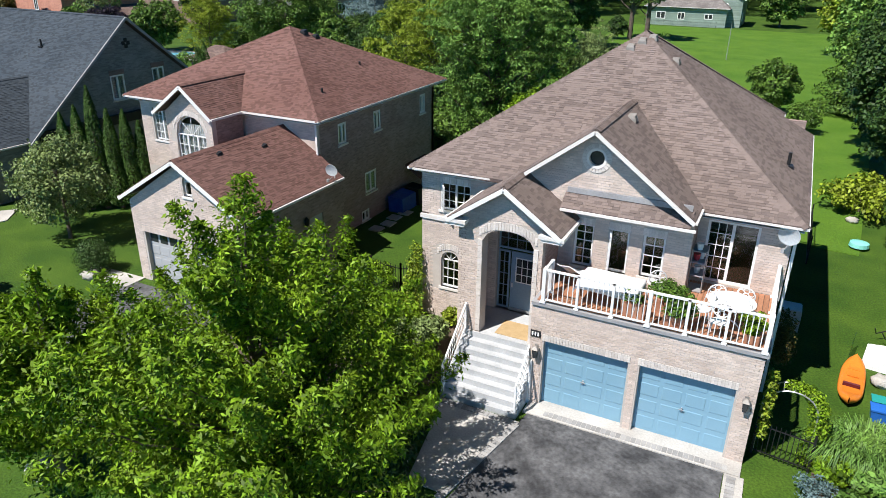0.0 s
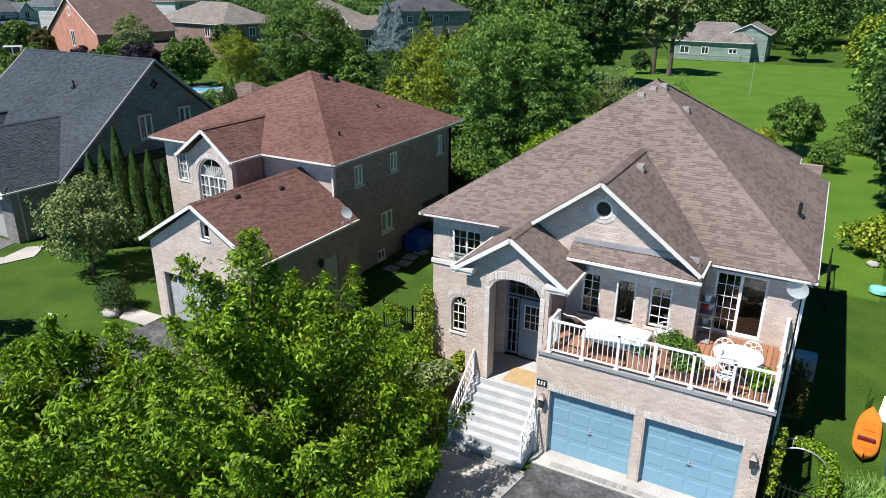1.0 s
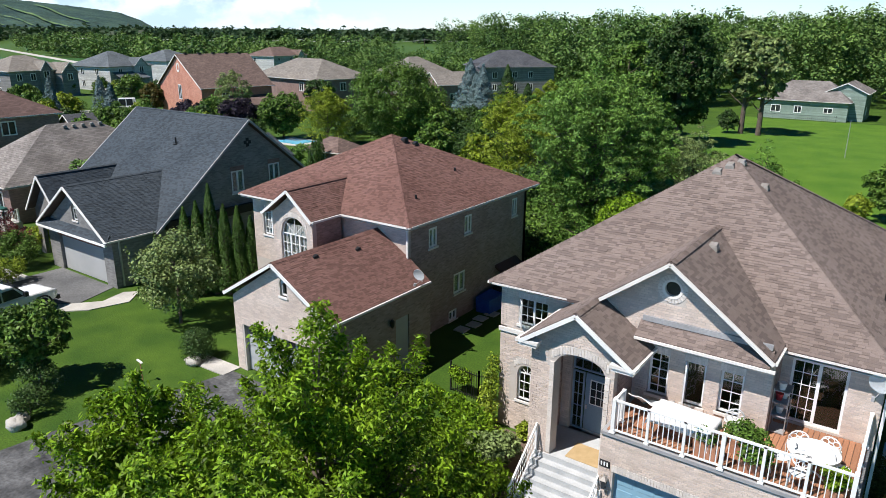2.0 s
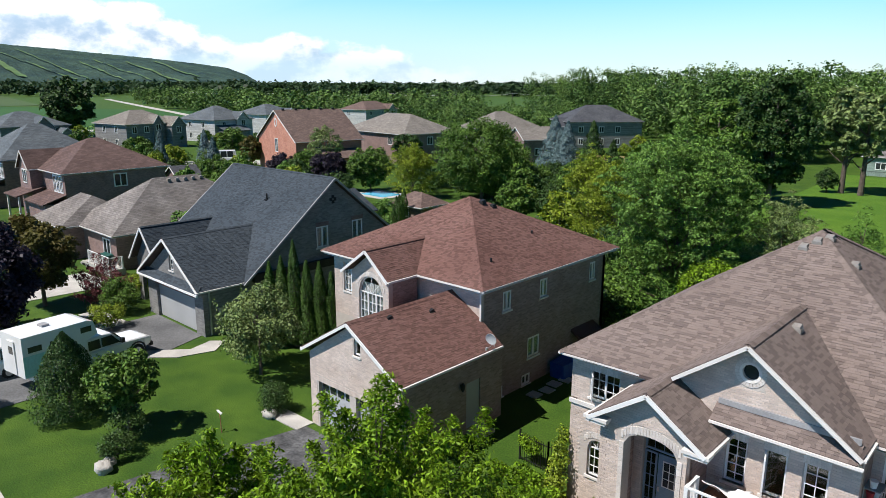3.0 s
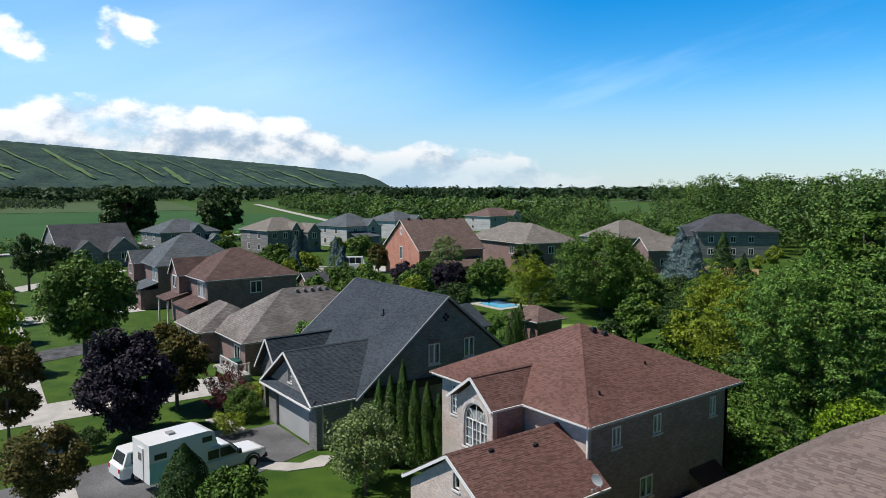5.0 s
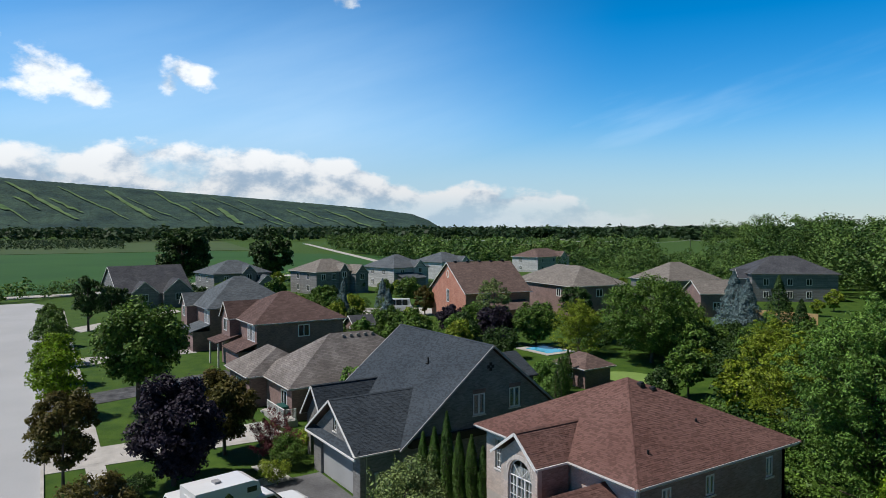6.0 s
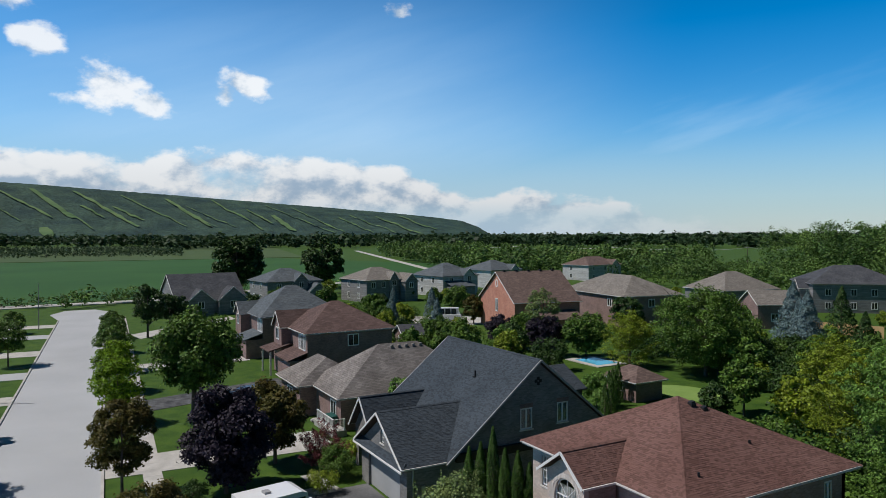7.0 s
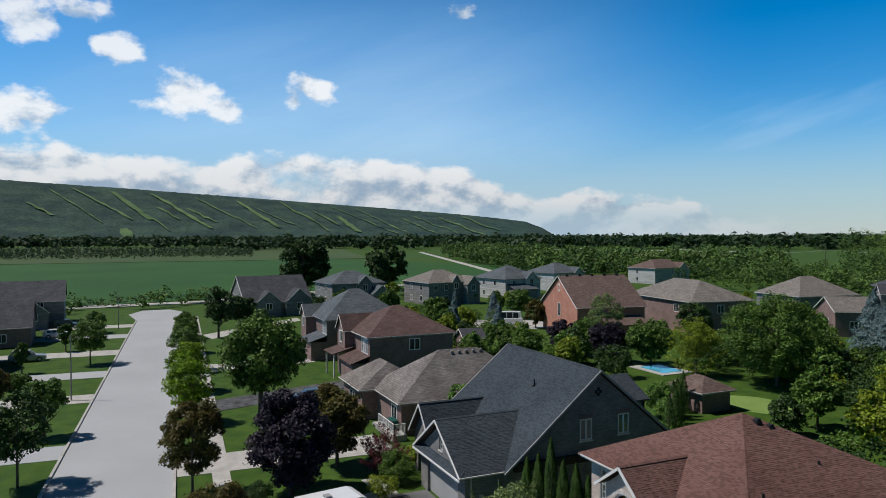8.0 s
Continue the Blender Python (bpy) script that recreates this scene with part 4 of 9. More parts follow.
# roof
def hip(parent, x0, y0, x1, y1, z, apex, material, single=True, apex2=None, seed=1, fascia=None):
    """A hipped roof over an eave rectangle, up to a point or a ridge."""
    A, B = Vector(apex), Vector(apex2 or apex)
    c = [(x0, y0, z), (x1, y0, z), (x1, y1, z), (x0, y1, z)]
    same = (A - B).length < 1e-3
    along_x = abs((B - A).x) >= abs((B - A).y)
    if same:
        planes = [(c[0], c[1], A), (c[1], c[2], A), (c[2], c[3], A), (c[3], c[0], A)]
        lines = [(q, A) for q in c]
    elif along_x:
        planes = [(c[0], c[1], B, A), (c[1], c[2], B), (c[2], c[3], A, B), (c[3], c[0], A)]
        lines = [(c[0], A), (c[3], A), (c[1], B), (c[2], B), (A, B)]
    else:
        planes = [(c[0], c[1], A), (c[1], c[2], B, A), (c[2], c[3], B), (c[3], c[0], A, B)]
        lines = [(c[0], A), (c[1], A), (c[2], B), (c[3], B), (A, B)]
    for k, p in enumerate(planes):
        slope(parent, p, material, seed + k, single=single)
    for a, b in lines:
        if single:
            caps(parent, a, b, material)
    for k in range(4):
        a, b = Vector(c[k]), Vector(c[(k + 1) % 4])
        trims(parent, "gutter", [(a + Vector((0, 0, -0.05)), b + Vector((0, 0, -0.05)))], fascia or CREAM, 0.08, 0.08)
    s = Shape()
    s.slab([(x0 + 0.05, y0 + 0.05, z - 0.16), (x1 - 0.05, y0 + 0.05, z - 0.16), (x1 - 0.05, y1 - 0.05, z - 0.16), (x0 + 0.05, y1 - 0.05, z - 0.16)], 0.02)
    part("soffit", s, CREAM, parent)


def gable(parent, x0, x1, z, y_front, y_back, peak, material, single=True, seed=5, px=None, back_peak=None, trim=None, verge=True):
    """A gable roof whose ridge runs along y; y_back: where each slope ends at the eave, back_peak: where the ridge ends."""
    px = (x0 + x1) / 2 if px is None else px
    yb = y_back if back_peak is None else back_peak
    slope(parent, [(x0, y_back, z), (x0, y_front, z), (px, y_front, peak), (px, yb, peak)], material, seed, single=single)
    slope(parent, [(x1, y_front, z), (x1, y_back, z), (px, yb, peak), (px, y_front, peak)], material, seed + 1, single=single)
    if single:
        caps(parent, (px, y_front, peak), (px, yb, peak), material)
    if verge:
        for xa in (x0, x1):
            trims(parent, "verge_board", [((xa, y_front - 0.03, z - 0.1), (px, y_front - 0.03, peak - 0.1))], trim or WHITE, 0.06, 0.12)
        trims(parent, "gutter", [((x1 + 0.04, y_front, z - 0.06), (x1 + 0.04, y_back, z - 0.06)), ((x0 - 0.04, y_front, z - 0.06), (x0 - 0.04, y_back, z - 0.06))], trim or CREAM, 0.09, 0.09)


RA = (0.0, 9.25, 9.82)
c1, c2, c3, c4 = (-6.06, 2.97, 5.7), (6.06, 3.0, 5.74), (6.04, 14.3, 5.74), (-6.06, 14.3, 5.7)
for k, p in enumerate(((c1, c2, RA), (c2, c3, RA), (c4, c1, RA))):
    slope(home, p, SHINGLE, 11 + k)
for c in (c1, c2):
    caps(home, c, RA, SHINGLE, 0.28)
# rear part of the roof, set in a little
r2, r3, r1 = (4.85, 18.2, 5.74), (-4.85, 18.2, 5.74), (4.85, 13.0, 5.74)
slope(home, (r1, r2, (0, 9.7, 9.80)), SHINGLE, 21)
slope(home, (r2, r3, (0, 9.7, 9.80)), SHINGLE, 22)
slope(home, (r3, (-4.85, 13.0, 5.74), (0, 9.7, 9.80)), SHINGLE, 23)
caps(home, r2, (0, 9.6, 9.82), SHINGLE)
down = Vector((0, 0, -0.06))
trims(home, "gutter", [(Vector(c1) + down, Vector((-3.1, 3.0, 5.74)) + down), (Vector((3.32, 3.0, 5.74)) + down, Vector(c2) + down)], CREAM, 0.06, 0.06)
trims(home, "gutter", [(Vector(c2) + down, Vector(c3) + down), (Vector(c4) + down, Vector(c1) + down), (Vector(c3) + down, Vector((4.85, 14.3, 5.64))), (Vector(r2) + down, Vector((4.85, 14.3, 5.64)))], WHITE, 0.08, 0.08)
s = Shape()
s.slab([(-5.9, 3.05, 5.57), (5.99, 3.05, 5.57), (5.99, 14.2, 5.57), (-5.9, 14.2, 5.57)], 0.02)
part("soffit", s, CREAM, home)
slope(home, [(-1.5, 4.2, 6.54), (-1.5, 1.78, 6.54), (0.44, 1.78, 7.98), (0.44, 6.42, 7.98)], SHINGLE, 31)
slope(home, [(3.34, 1.78, 5.83), (3.34, 3.1, 5.83), (0.44, 6.42, 7.98), (0.44, 1.78, 7.98)], SHINGLE, 32)
caps(home, (0.44, 1.78, 7.98), (0.44, 6.42, 7.98), SHINGLE, 0.28)
trims(home, "verge_board", [((-1.5, 1.75, 6.44), (0.44, 1.75, 7.9)), ((3.34, 1.75, 5.75), (0.44, 1.75, 7.9))], CREAM, 0.06, 0.1)
trims(home, "gutter", [((3.38, 1.78, 5.77), (3.38, 3.0, 5.77))], CREAM, 0.07, 0.07)
gable(home, -3.35, 0.13, 5.22, 0.43, 3.3, 6.42, SHINGLE, seed=35, back_peak=4.1)
# skirt roof under the big gable
slope(home, ((-0.35, 1.72, 5.63), (3.25, 1.72, 5.63), (3.25, 2.19, 5.98), (-0.35, 2.19, 5.98)), SHINGLE, 41, th=0.07, loose=True)
trims(home, "gutter", [((-0.35, 1.7, 5.58), (3.4, 1.7, 5.58))], CREAM, 0.08, 0.07)
trims(home, "flashing", [((-0.3, 2.16, 6.06), (3.2, 2.16, 6.06))], GREY_TRIM, 0.06, 0.16)
# porch cornice returns
for xa in (-3.12, -0.15):
    s = Shape()
    s.box(xa - 0.3, 0.42, 5.0, xa + 0.32, 0.72, 5.1)
    s.box(xa - 0.36, 0.38, 5.1, xa + 0.38, 0.72, 5.2)
    part("cornice", s, CREAM, home)
s = Shape()
s.beam((5.85, 3.5, 0.2), (5.85, 3.5, 5.6), 0.08, 0.08)
part("downpipe", s, WHITE, home)


def roof_vent(x, y, z, material, label, tall=False):
    s = Shape()
    if tall:
        s.tube([(x, y, z - 0.15), (x, y, z + 0.42)], 0.055, 10)
        s.box(x - 0.14, y - 0.14, z - 0.06, x + 0.14, y + 0.14, z + 0.02)
    else:
        s.box(x - 0.15, y - 0.15, z - 0.12, x + 0.15, y + 0.15, z + 0.01)
        s.hexa([(x - 0.13, y - 0.15, z + 0.01), (x + 0.13, y - 0.15, z + 0.01), (x + 0.13, y + 0.13, z + 0.01), (x - 0.13, y + 0.13, z + 0.01),
                (x - 0.11, y - 0.13, z + 0.08), (x + 0.11, y - 0.13, z + 0.08), (x + 0.11, y + 0.1, z + 0.13), (x - 0.11, y + 0.1, z + 0.13)])
    return solid("vent_pipe" if tall else "roof_vent", s, material, label, "roof vent", group="roof vents")


VENT = mat("weathered_vent_metal", (0.24, 0.22, 0.2), (0.33, 0.31, 0.29), 3, 30, 0.6, 0.05, metal=0.2)
for x, y in ((0.78, 4.7),):
    roof_vent(x, y, 7.75, VENT, "small weathered metal roof vent on taupe shingles")
for x, y in ((-0.3, 8.5), (0.02, 8.8), (0.3, 9.1), (1.25, 8.5)):
    roof_vent(x, y, min(9.82 - abs(x) * 0.676, 9.82 - max(0.0, 9.25 - y) * 0.652), VENT, "small weathered metal roof vent on taupe shingles")
roof_vent(5.3, 7.2, 6.25, BLACK, "black plumbing vent pipe on taupe shingles", True)


# ---- the russet-roofed neighbour ----
nb = site("house", "buff brick two-storey house with russet shingle roof", "house", -17.7, 7, 0)
F_NG, F_NGR, F_NF, F_NR = Face(-17.1, 0.62, 0), Face(-11.5, 0.87, 90), Face(-22.9, 6.65, 0), Face(-12.6, 6.9, 90)
NG_PROF = [(0, 3.38), (2.8, 5.2), (5.6, 3.38)]
NG_OPS = [(0.55, 2.6, 0, 2.15, 0), (3.0, 5.05, 0, 2.15, 0)]
wall(nb, "garage_wall", F_NG, NG_PROF, NG_OPS + [(2.95, 3.35, 4.0, 4.75, 0.2)], MORTAR)
bricks(nb, F_NG, NG_PROF, [(0.45, 5.15, 0, 2.4, 0), (2.9, 3.4, 3.92, 4.78, 0)], BRICK, z0=0.03)
soldiers(nb, F_NG, 0.45, 5.15, 2.16, 2.39, BRICK)
for u0, u1, *_ in NG_OPS:
    panel_door(nb, F_NG, u0, u1, 0.04, 2.15, 4, 4, GREY_DOOR, lites=True)
window(nb, F_NG, 2.95, 3.35, 4.0, 4.75, 1, 1, rise=0.2)
wall(nb, "garage_side_wall", F_NGR, [(0, 3.3), (6.0, 3.3)], [(3.6, 4.5, 0.2, 2.3, 0)], SHADE_BRICK)
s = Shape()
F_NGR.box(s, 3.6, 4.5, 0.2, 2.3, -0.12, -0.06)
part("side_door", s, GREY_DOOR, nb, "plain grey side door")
wall(nb, "garage_left_wall", Face(-17.1, 6.65, 270), [(0, 3.3), (5.78, 3.3)], [], SHADE_BRICK)
gable(nb, -17.4, -11.22, 3.54, 0.4, 6.5, 5.38, SHINGLE_RED, seed=51, back_peak=6.9)
NF_OPS = [(0.75, 1.85, 3.75, 5.3, 0)]
wall(nb, "front_wall", F_NF, [(0, 5.7), (10.3, 5.7)], NF_OPS, MORTAR)
bricks(nb, F_NF, [(0, 5.7), (10.3, 5.7)], [(0.65, 1.95, 3.65, 5.5, 0), (4.0, 6.5, 0, 5.7, 0)], BRICK, z0=2.4)
window(nb, F_NF, 0.75, 1.85, 3.75, 5.3, 4, 4, leaves=2, curtain=True)
NR_OPS = [(1.35, 2.0, 4.3, 5.25, 0), (4.3, 4.95, 4.3, 5.25, 0), (8.9, 9.5, 4.25, 5.25, 0), (3.4, 4.4, 1.4, 2.45, 0), (0.8, 1.5, 0.05, 0.6, 0), (3.0, 3.7, 0.05, 0.6, 0)]
wall(nb, "right_wall", F_NR, [(0, 5.7), (10.5, 5.7)], NR_OPS, SHADE_BRICK)
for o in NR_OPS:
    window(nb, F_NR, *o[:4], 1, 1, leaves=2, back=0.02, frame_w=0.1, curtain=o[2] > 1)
wall(nb, "left_wall", Face(-22.9, 17.4, 270), [(0, 5.7), (10.5, 5.7)], [], SHADE_BRICK)
wall(nb, "rear_wall", Face(-12.6, 17.4, 180), [(0, 5.7), (10.3, 5.7)], [], SHADE_BRICK)
N_APEX = (-17.2, 11.2, 8.86)
hip(nb, -23.35, 6.15, -12.06, 17.85, 5.86, N_APEX, SHINGLE_RED, seed=61, fascia=CREAM)
# bay with the arched window
F_BAY = Face(-19.0, 4.62, 0)
B_PROF, B_OPS = [(0, 5.85), (1.4, 6.9), (2.6, 6.0)], [(0.5, 2.2, 3.55, 5.75, 0.85)]
wall(nb, "bay_wall", F_BAY, B_PROF, B_OPS, MORTAR, z0=2.6)
bricks(nb, F_BAY, B_PROF, [(0.48, 2.22, 3.45, 4.9, 0), (0.28, 2.42, 4.6, 5.98, 1.0)], BRICK, z0=2.6)
soldiers(nb, F_BAY, 0.38, 2.32, 4.9, 5.12, SOLDIER, rise=0.86)
window(nb, F_BAY, 0.5, 2.2, 3.55, 5.75, 6, 3, rise=0.85, leaves=3, curtain=True)
wall(nb, "bay_side_wall", Face(-16.4, 4.87, 90), [(0, 5.85), (1.6, 5.85)], [], SHADE_BRICK, z0=2.6)
wall(nb, "bay_left_wall", Face(-19.0, 6.4, 270), [(0, 5.85), (1.5, 5.85)], [], SHADE_BRICK, z0=2.6)
gable(nb, -19.4, -16.12, 5.86, 4.3, 6.3, 7.12, SHINGLE_RED, seed=71, px=-17.63, back_peak=8.35)
slope(nb, ((-19.3, 3.9, 2.75), (-16.9, 3.9, 2.75), (-16.9, 6.5, 3.3), (-19.3, 6.5, 3.3)), SHINGLE_RED, 81)
s = Shape()
s.beam((-12.5, 6.55, 3.3), (-12.5, 6.55, 5.65), 0.09, 0.09)
part("downpipe", s, CREAM, nb)
# awning over the side bay
s = Shape()
s.hexa([(-12.6, 14.2, 1.75), (-11.7, 14.2, 1.2), (-11.7, 16.4, 1.2), (-12.6, 16.4, 1.75), (-12.6, 14.2, 1.9), (-11.68, 14.2, 1.32), (-11.68, 16.4, 1.32), (-12.6, 16.4, 1.9)])
part("awning", s, SHINGLE_RED, nb)
roof_vent(-14.0, 2.4, 5.12, BLACK, "black roof vent on russet shingles")
roof_vent(-13.7, 4.6, 4.95, BLACK, "black roof vent on russet shingles")
roof_vent(-13.3, 8.2, 6.35, BLACK, "black vent pipe on russet shingles", True)
roof_vent(-14.2, 12.6, 6.85, BLACK, "black vent pipe on russet shingles", True)
roof_vent(-16.6, 11.5, 8.6, BLACK, "black roof vent on russet shingles")
roof_vent(-16.3, 12.0, 8.35, BLACK, "black roof vent on russet shingles")


# ---- the slate-grey house ----
gh = site("house", "grey brick house with steep slate-grey shingle roof", "house", -35, 9, 0)
F_GF, F_GR = Face(-37.4, 2.75, 0), Face(-30.3, 3.0, 90)
wall(gh, "garage_wall", F_GF, [(0, 2.8), (3.5, 5.2), (7.1, 2.8)], [(1.2, 6.1, 0, 2.2, 0), (3.2, 3.75, 3.4, 4.35, 0.27)], STONE_BRICK)
panel_door(gh, F_GF, 1.2, 6.1, 0.04, 2.2, 1, 1, GREY_DOOR, handle=False)
window(gh, F_GF, 3.2, 3.75, 3.4, 4.35, 2, 2, rise=0.27)
slope(gh, ((-37.7, 2.25, 2.72), (-30.0, 2.25, 2.72), (-30.4, 2.74, 3.1), (-37.3, 2.74, 3.1)), SHINGLE_GREY, 90, th=0.1)
trims(gh, "gutter", [((-37.7, 2.25, 2.68), (-30.0, 2.25, 2.68))], WHITE, 0.1, 0.12)
s = Shape()
F_GF.box(s, 1.2, 6.1, 2.22, 2.42, 0.0, 0.04)
part("lintel", s, mat("rust_lintel", (0.22, 0.09, 0.07), (0.28, 0.13, 0.1), 2, 20), gh, "rust brown lintel")
wall(gh, "garage_side_wall", F_GR, [(0, 2.8), (2.6, 2.8)], [], STONE_BRICK)
F_GG = Face(-30.26, 5.6, 90)
GG_OPS = [(5.4, 6.38, 4.0, 5.42, 0), (8.43, 9.37, 4.1, 5.48, 0)]
wall(gh, "gable_wall", F_GG, [(0, 2.8), (6.85, 8.35), (13.7, 2.8)], GG_OPS, STONE_BRICK)
for o in GG_OPS:
    window(gh, F_GG, *o[:4], 1, 1, leaves=2, back=0.02, frame_w=0.1, curtain=True)
    s = Shape()
    F_GG.box(s, o[0] - 0.03, o[1] + 0.03, o[3], o[3] + 0.28, 0, 0.03)
    part("lintel", s, DARK_BRICK, gh, "dark brown brick lintel")
s = Shape()
for k in range(4):
    t = math.pi / 2 * k
    F_GG.box(s, 6.85 + 0.17 * math.cos(t) - 0.11, 6.85 + 0.17 * math.cos(t) + 0.11, 7.1 + 0.17 * math.sin(t) - 0.11, 7.1 + 0.17 * math.sin(t) + 0.11, 0, 0.03)
part("gable_ornament", s, BLACK, gh)
# black box stands in for the roof's shade on the low edge here
s = Shape()
F_GG.box(s, 0.45, 13.2, 2.7, 3.2, 0.0, 0.3)
part("fascia_band", s, BLACK, gh, "black band put in for the shaded low roof edge")
G1, G2 = (-29.95, 12.45, 8.58), (-42.4, 12.45, 8.58)
slope(gh, ((-42.4, 5.3, 2.75), (-29.95, 5.3, 2.75), G1, G2), SHINGLE_GREY, 91)
slope(gh, ((-29.95, 19.6, 2.75), (-42.4, 19.6, 2.75), G2, G1), SHINGLE_GREY, 92)
caps(gh, G1, G2, SHINGLE_GREY)
trims(gh, "verge_board", [((xa, ya, 2.68), (xa, 12.45, 8.5)) for xa in (-29.9, -42.45) for ya in (5.3, 19.6)], GREY_TRIM, 0.08, 0.13)
gable(gh, -37.85, -30.15, 2.85, 2.35, 5.6, 5.48, SHINGLE_GREY, seed=95, back_peak=8.75)
gable(gh, -41.0, -36.9, 3.0, 3.2, 5.8, 5.35, SHINGLE_GREY, seed=97, back_peak=8.6)
F_GP = Face(-40.7, 3.6, 0)
wall(gh, "porch_gable_wall", F_GP, [(0, 2.95), (1.75, 5.05), (3.3, 3.1)], [(0.6, 2.8, 0, 2.6, 0.5)], STONE_BRICK)
wall(gh, "front_wall", Face(-42.15, 5.7, 0), [(0, 2.8), (4.6, 2.8)], [(1, 2.2, 0.9, 2.2, 0)], STONE_BRICK)
wall(gh, "side_wall", Face(-42.15, 19.3, 270), [(0, 2.8), (6.85, 8.35), (13.6, 2.8)], [], STONE_BRICK)
wall(gh, "rear_wall", Face(-30.51, 19.3, 180), [(0, 2.8), (11.39, 2.8)], [], STONE_BRICK)
gable(gh, -41.8, -36.0, 4.5, 21.6, 13.0, 6.0, SHINGLE_GREY, seed=99, verge=False)
wall(gh, "rear_wing_side_wall", Face(-36.3, 19.3, 90), [(0, 4.4), (2.0, 4.4)], [], STONE_BRICK)
wall(gh, "rear_wing_wall", Face(-36.3, 21.3, 180), [(0, 4.4), (2.6, 5.8), (5.2, 4.4)], [], STONE_BRICK)
roof_vent(-34.75, 10.3, 6.84, BLACK, "black vent pipe on slate-grey shingles", True)
s = Shape()
F_GR.box(s, 0.7, 0.95, 1.15, 1.6, 0, 0.12)
F_GR.box(s, 0.78, 0.84, 0.1, 1.15, 0, 0.06)
F_GR.box(s, 1.05, 1.35, 0.9, 1.3, 0, 0.1)
F_GR.box(s, 1.15, 1.2, 0.1, 0.9, 0, 0.06)
part("meter_box", s, STEEL, gh)
s = Shape()
F_GR.box(s, 0.1, 0.18, 0.1, 2.7, 0.02, 0.1)
part("downpipe", s, STEEL, gh)


# ---- houses farther off ----
def plain_window(parent, face, u, z, w, h, arch=False):
    s = Shape()
    for a, b, c, d in ((u - w / 2 - 0.11, u - w / 2, z - 0.11, z + h + 0.11), (u + w / 2, u + w / 2 + 0.11, z - 0.11, z + h + 0.11),
                       (u - w / 2, u + w / 2, z - 0.11, z), (u - w / 2, u + w / 2, z + h, z + h + 0.11), (u - 0.05, u + 0.05, z, z + h)):
        face.box(s, a, b, c, d, -0.05, 0.05)
    win = part("window", s, WHITE, parent)
    s = Shape()
    face.box(s, u - w / 2, u + w / 2, z, z + h, -0.04, 0.01)
    part("pane", s, GLASS_DARK, win)


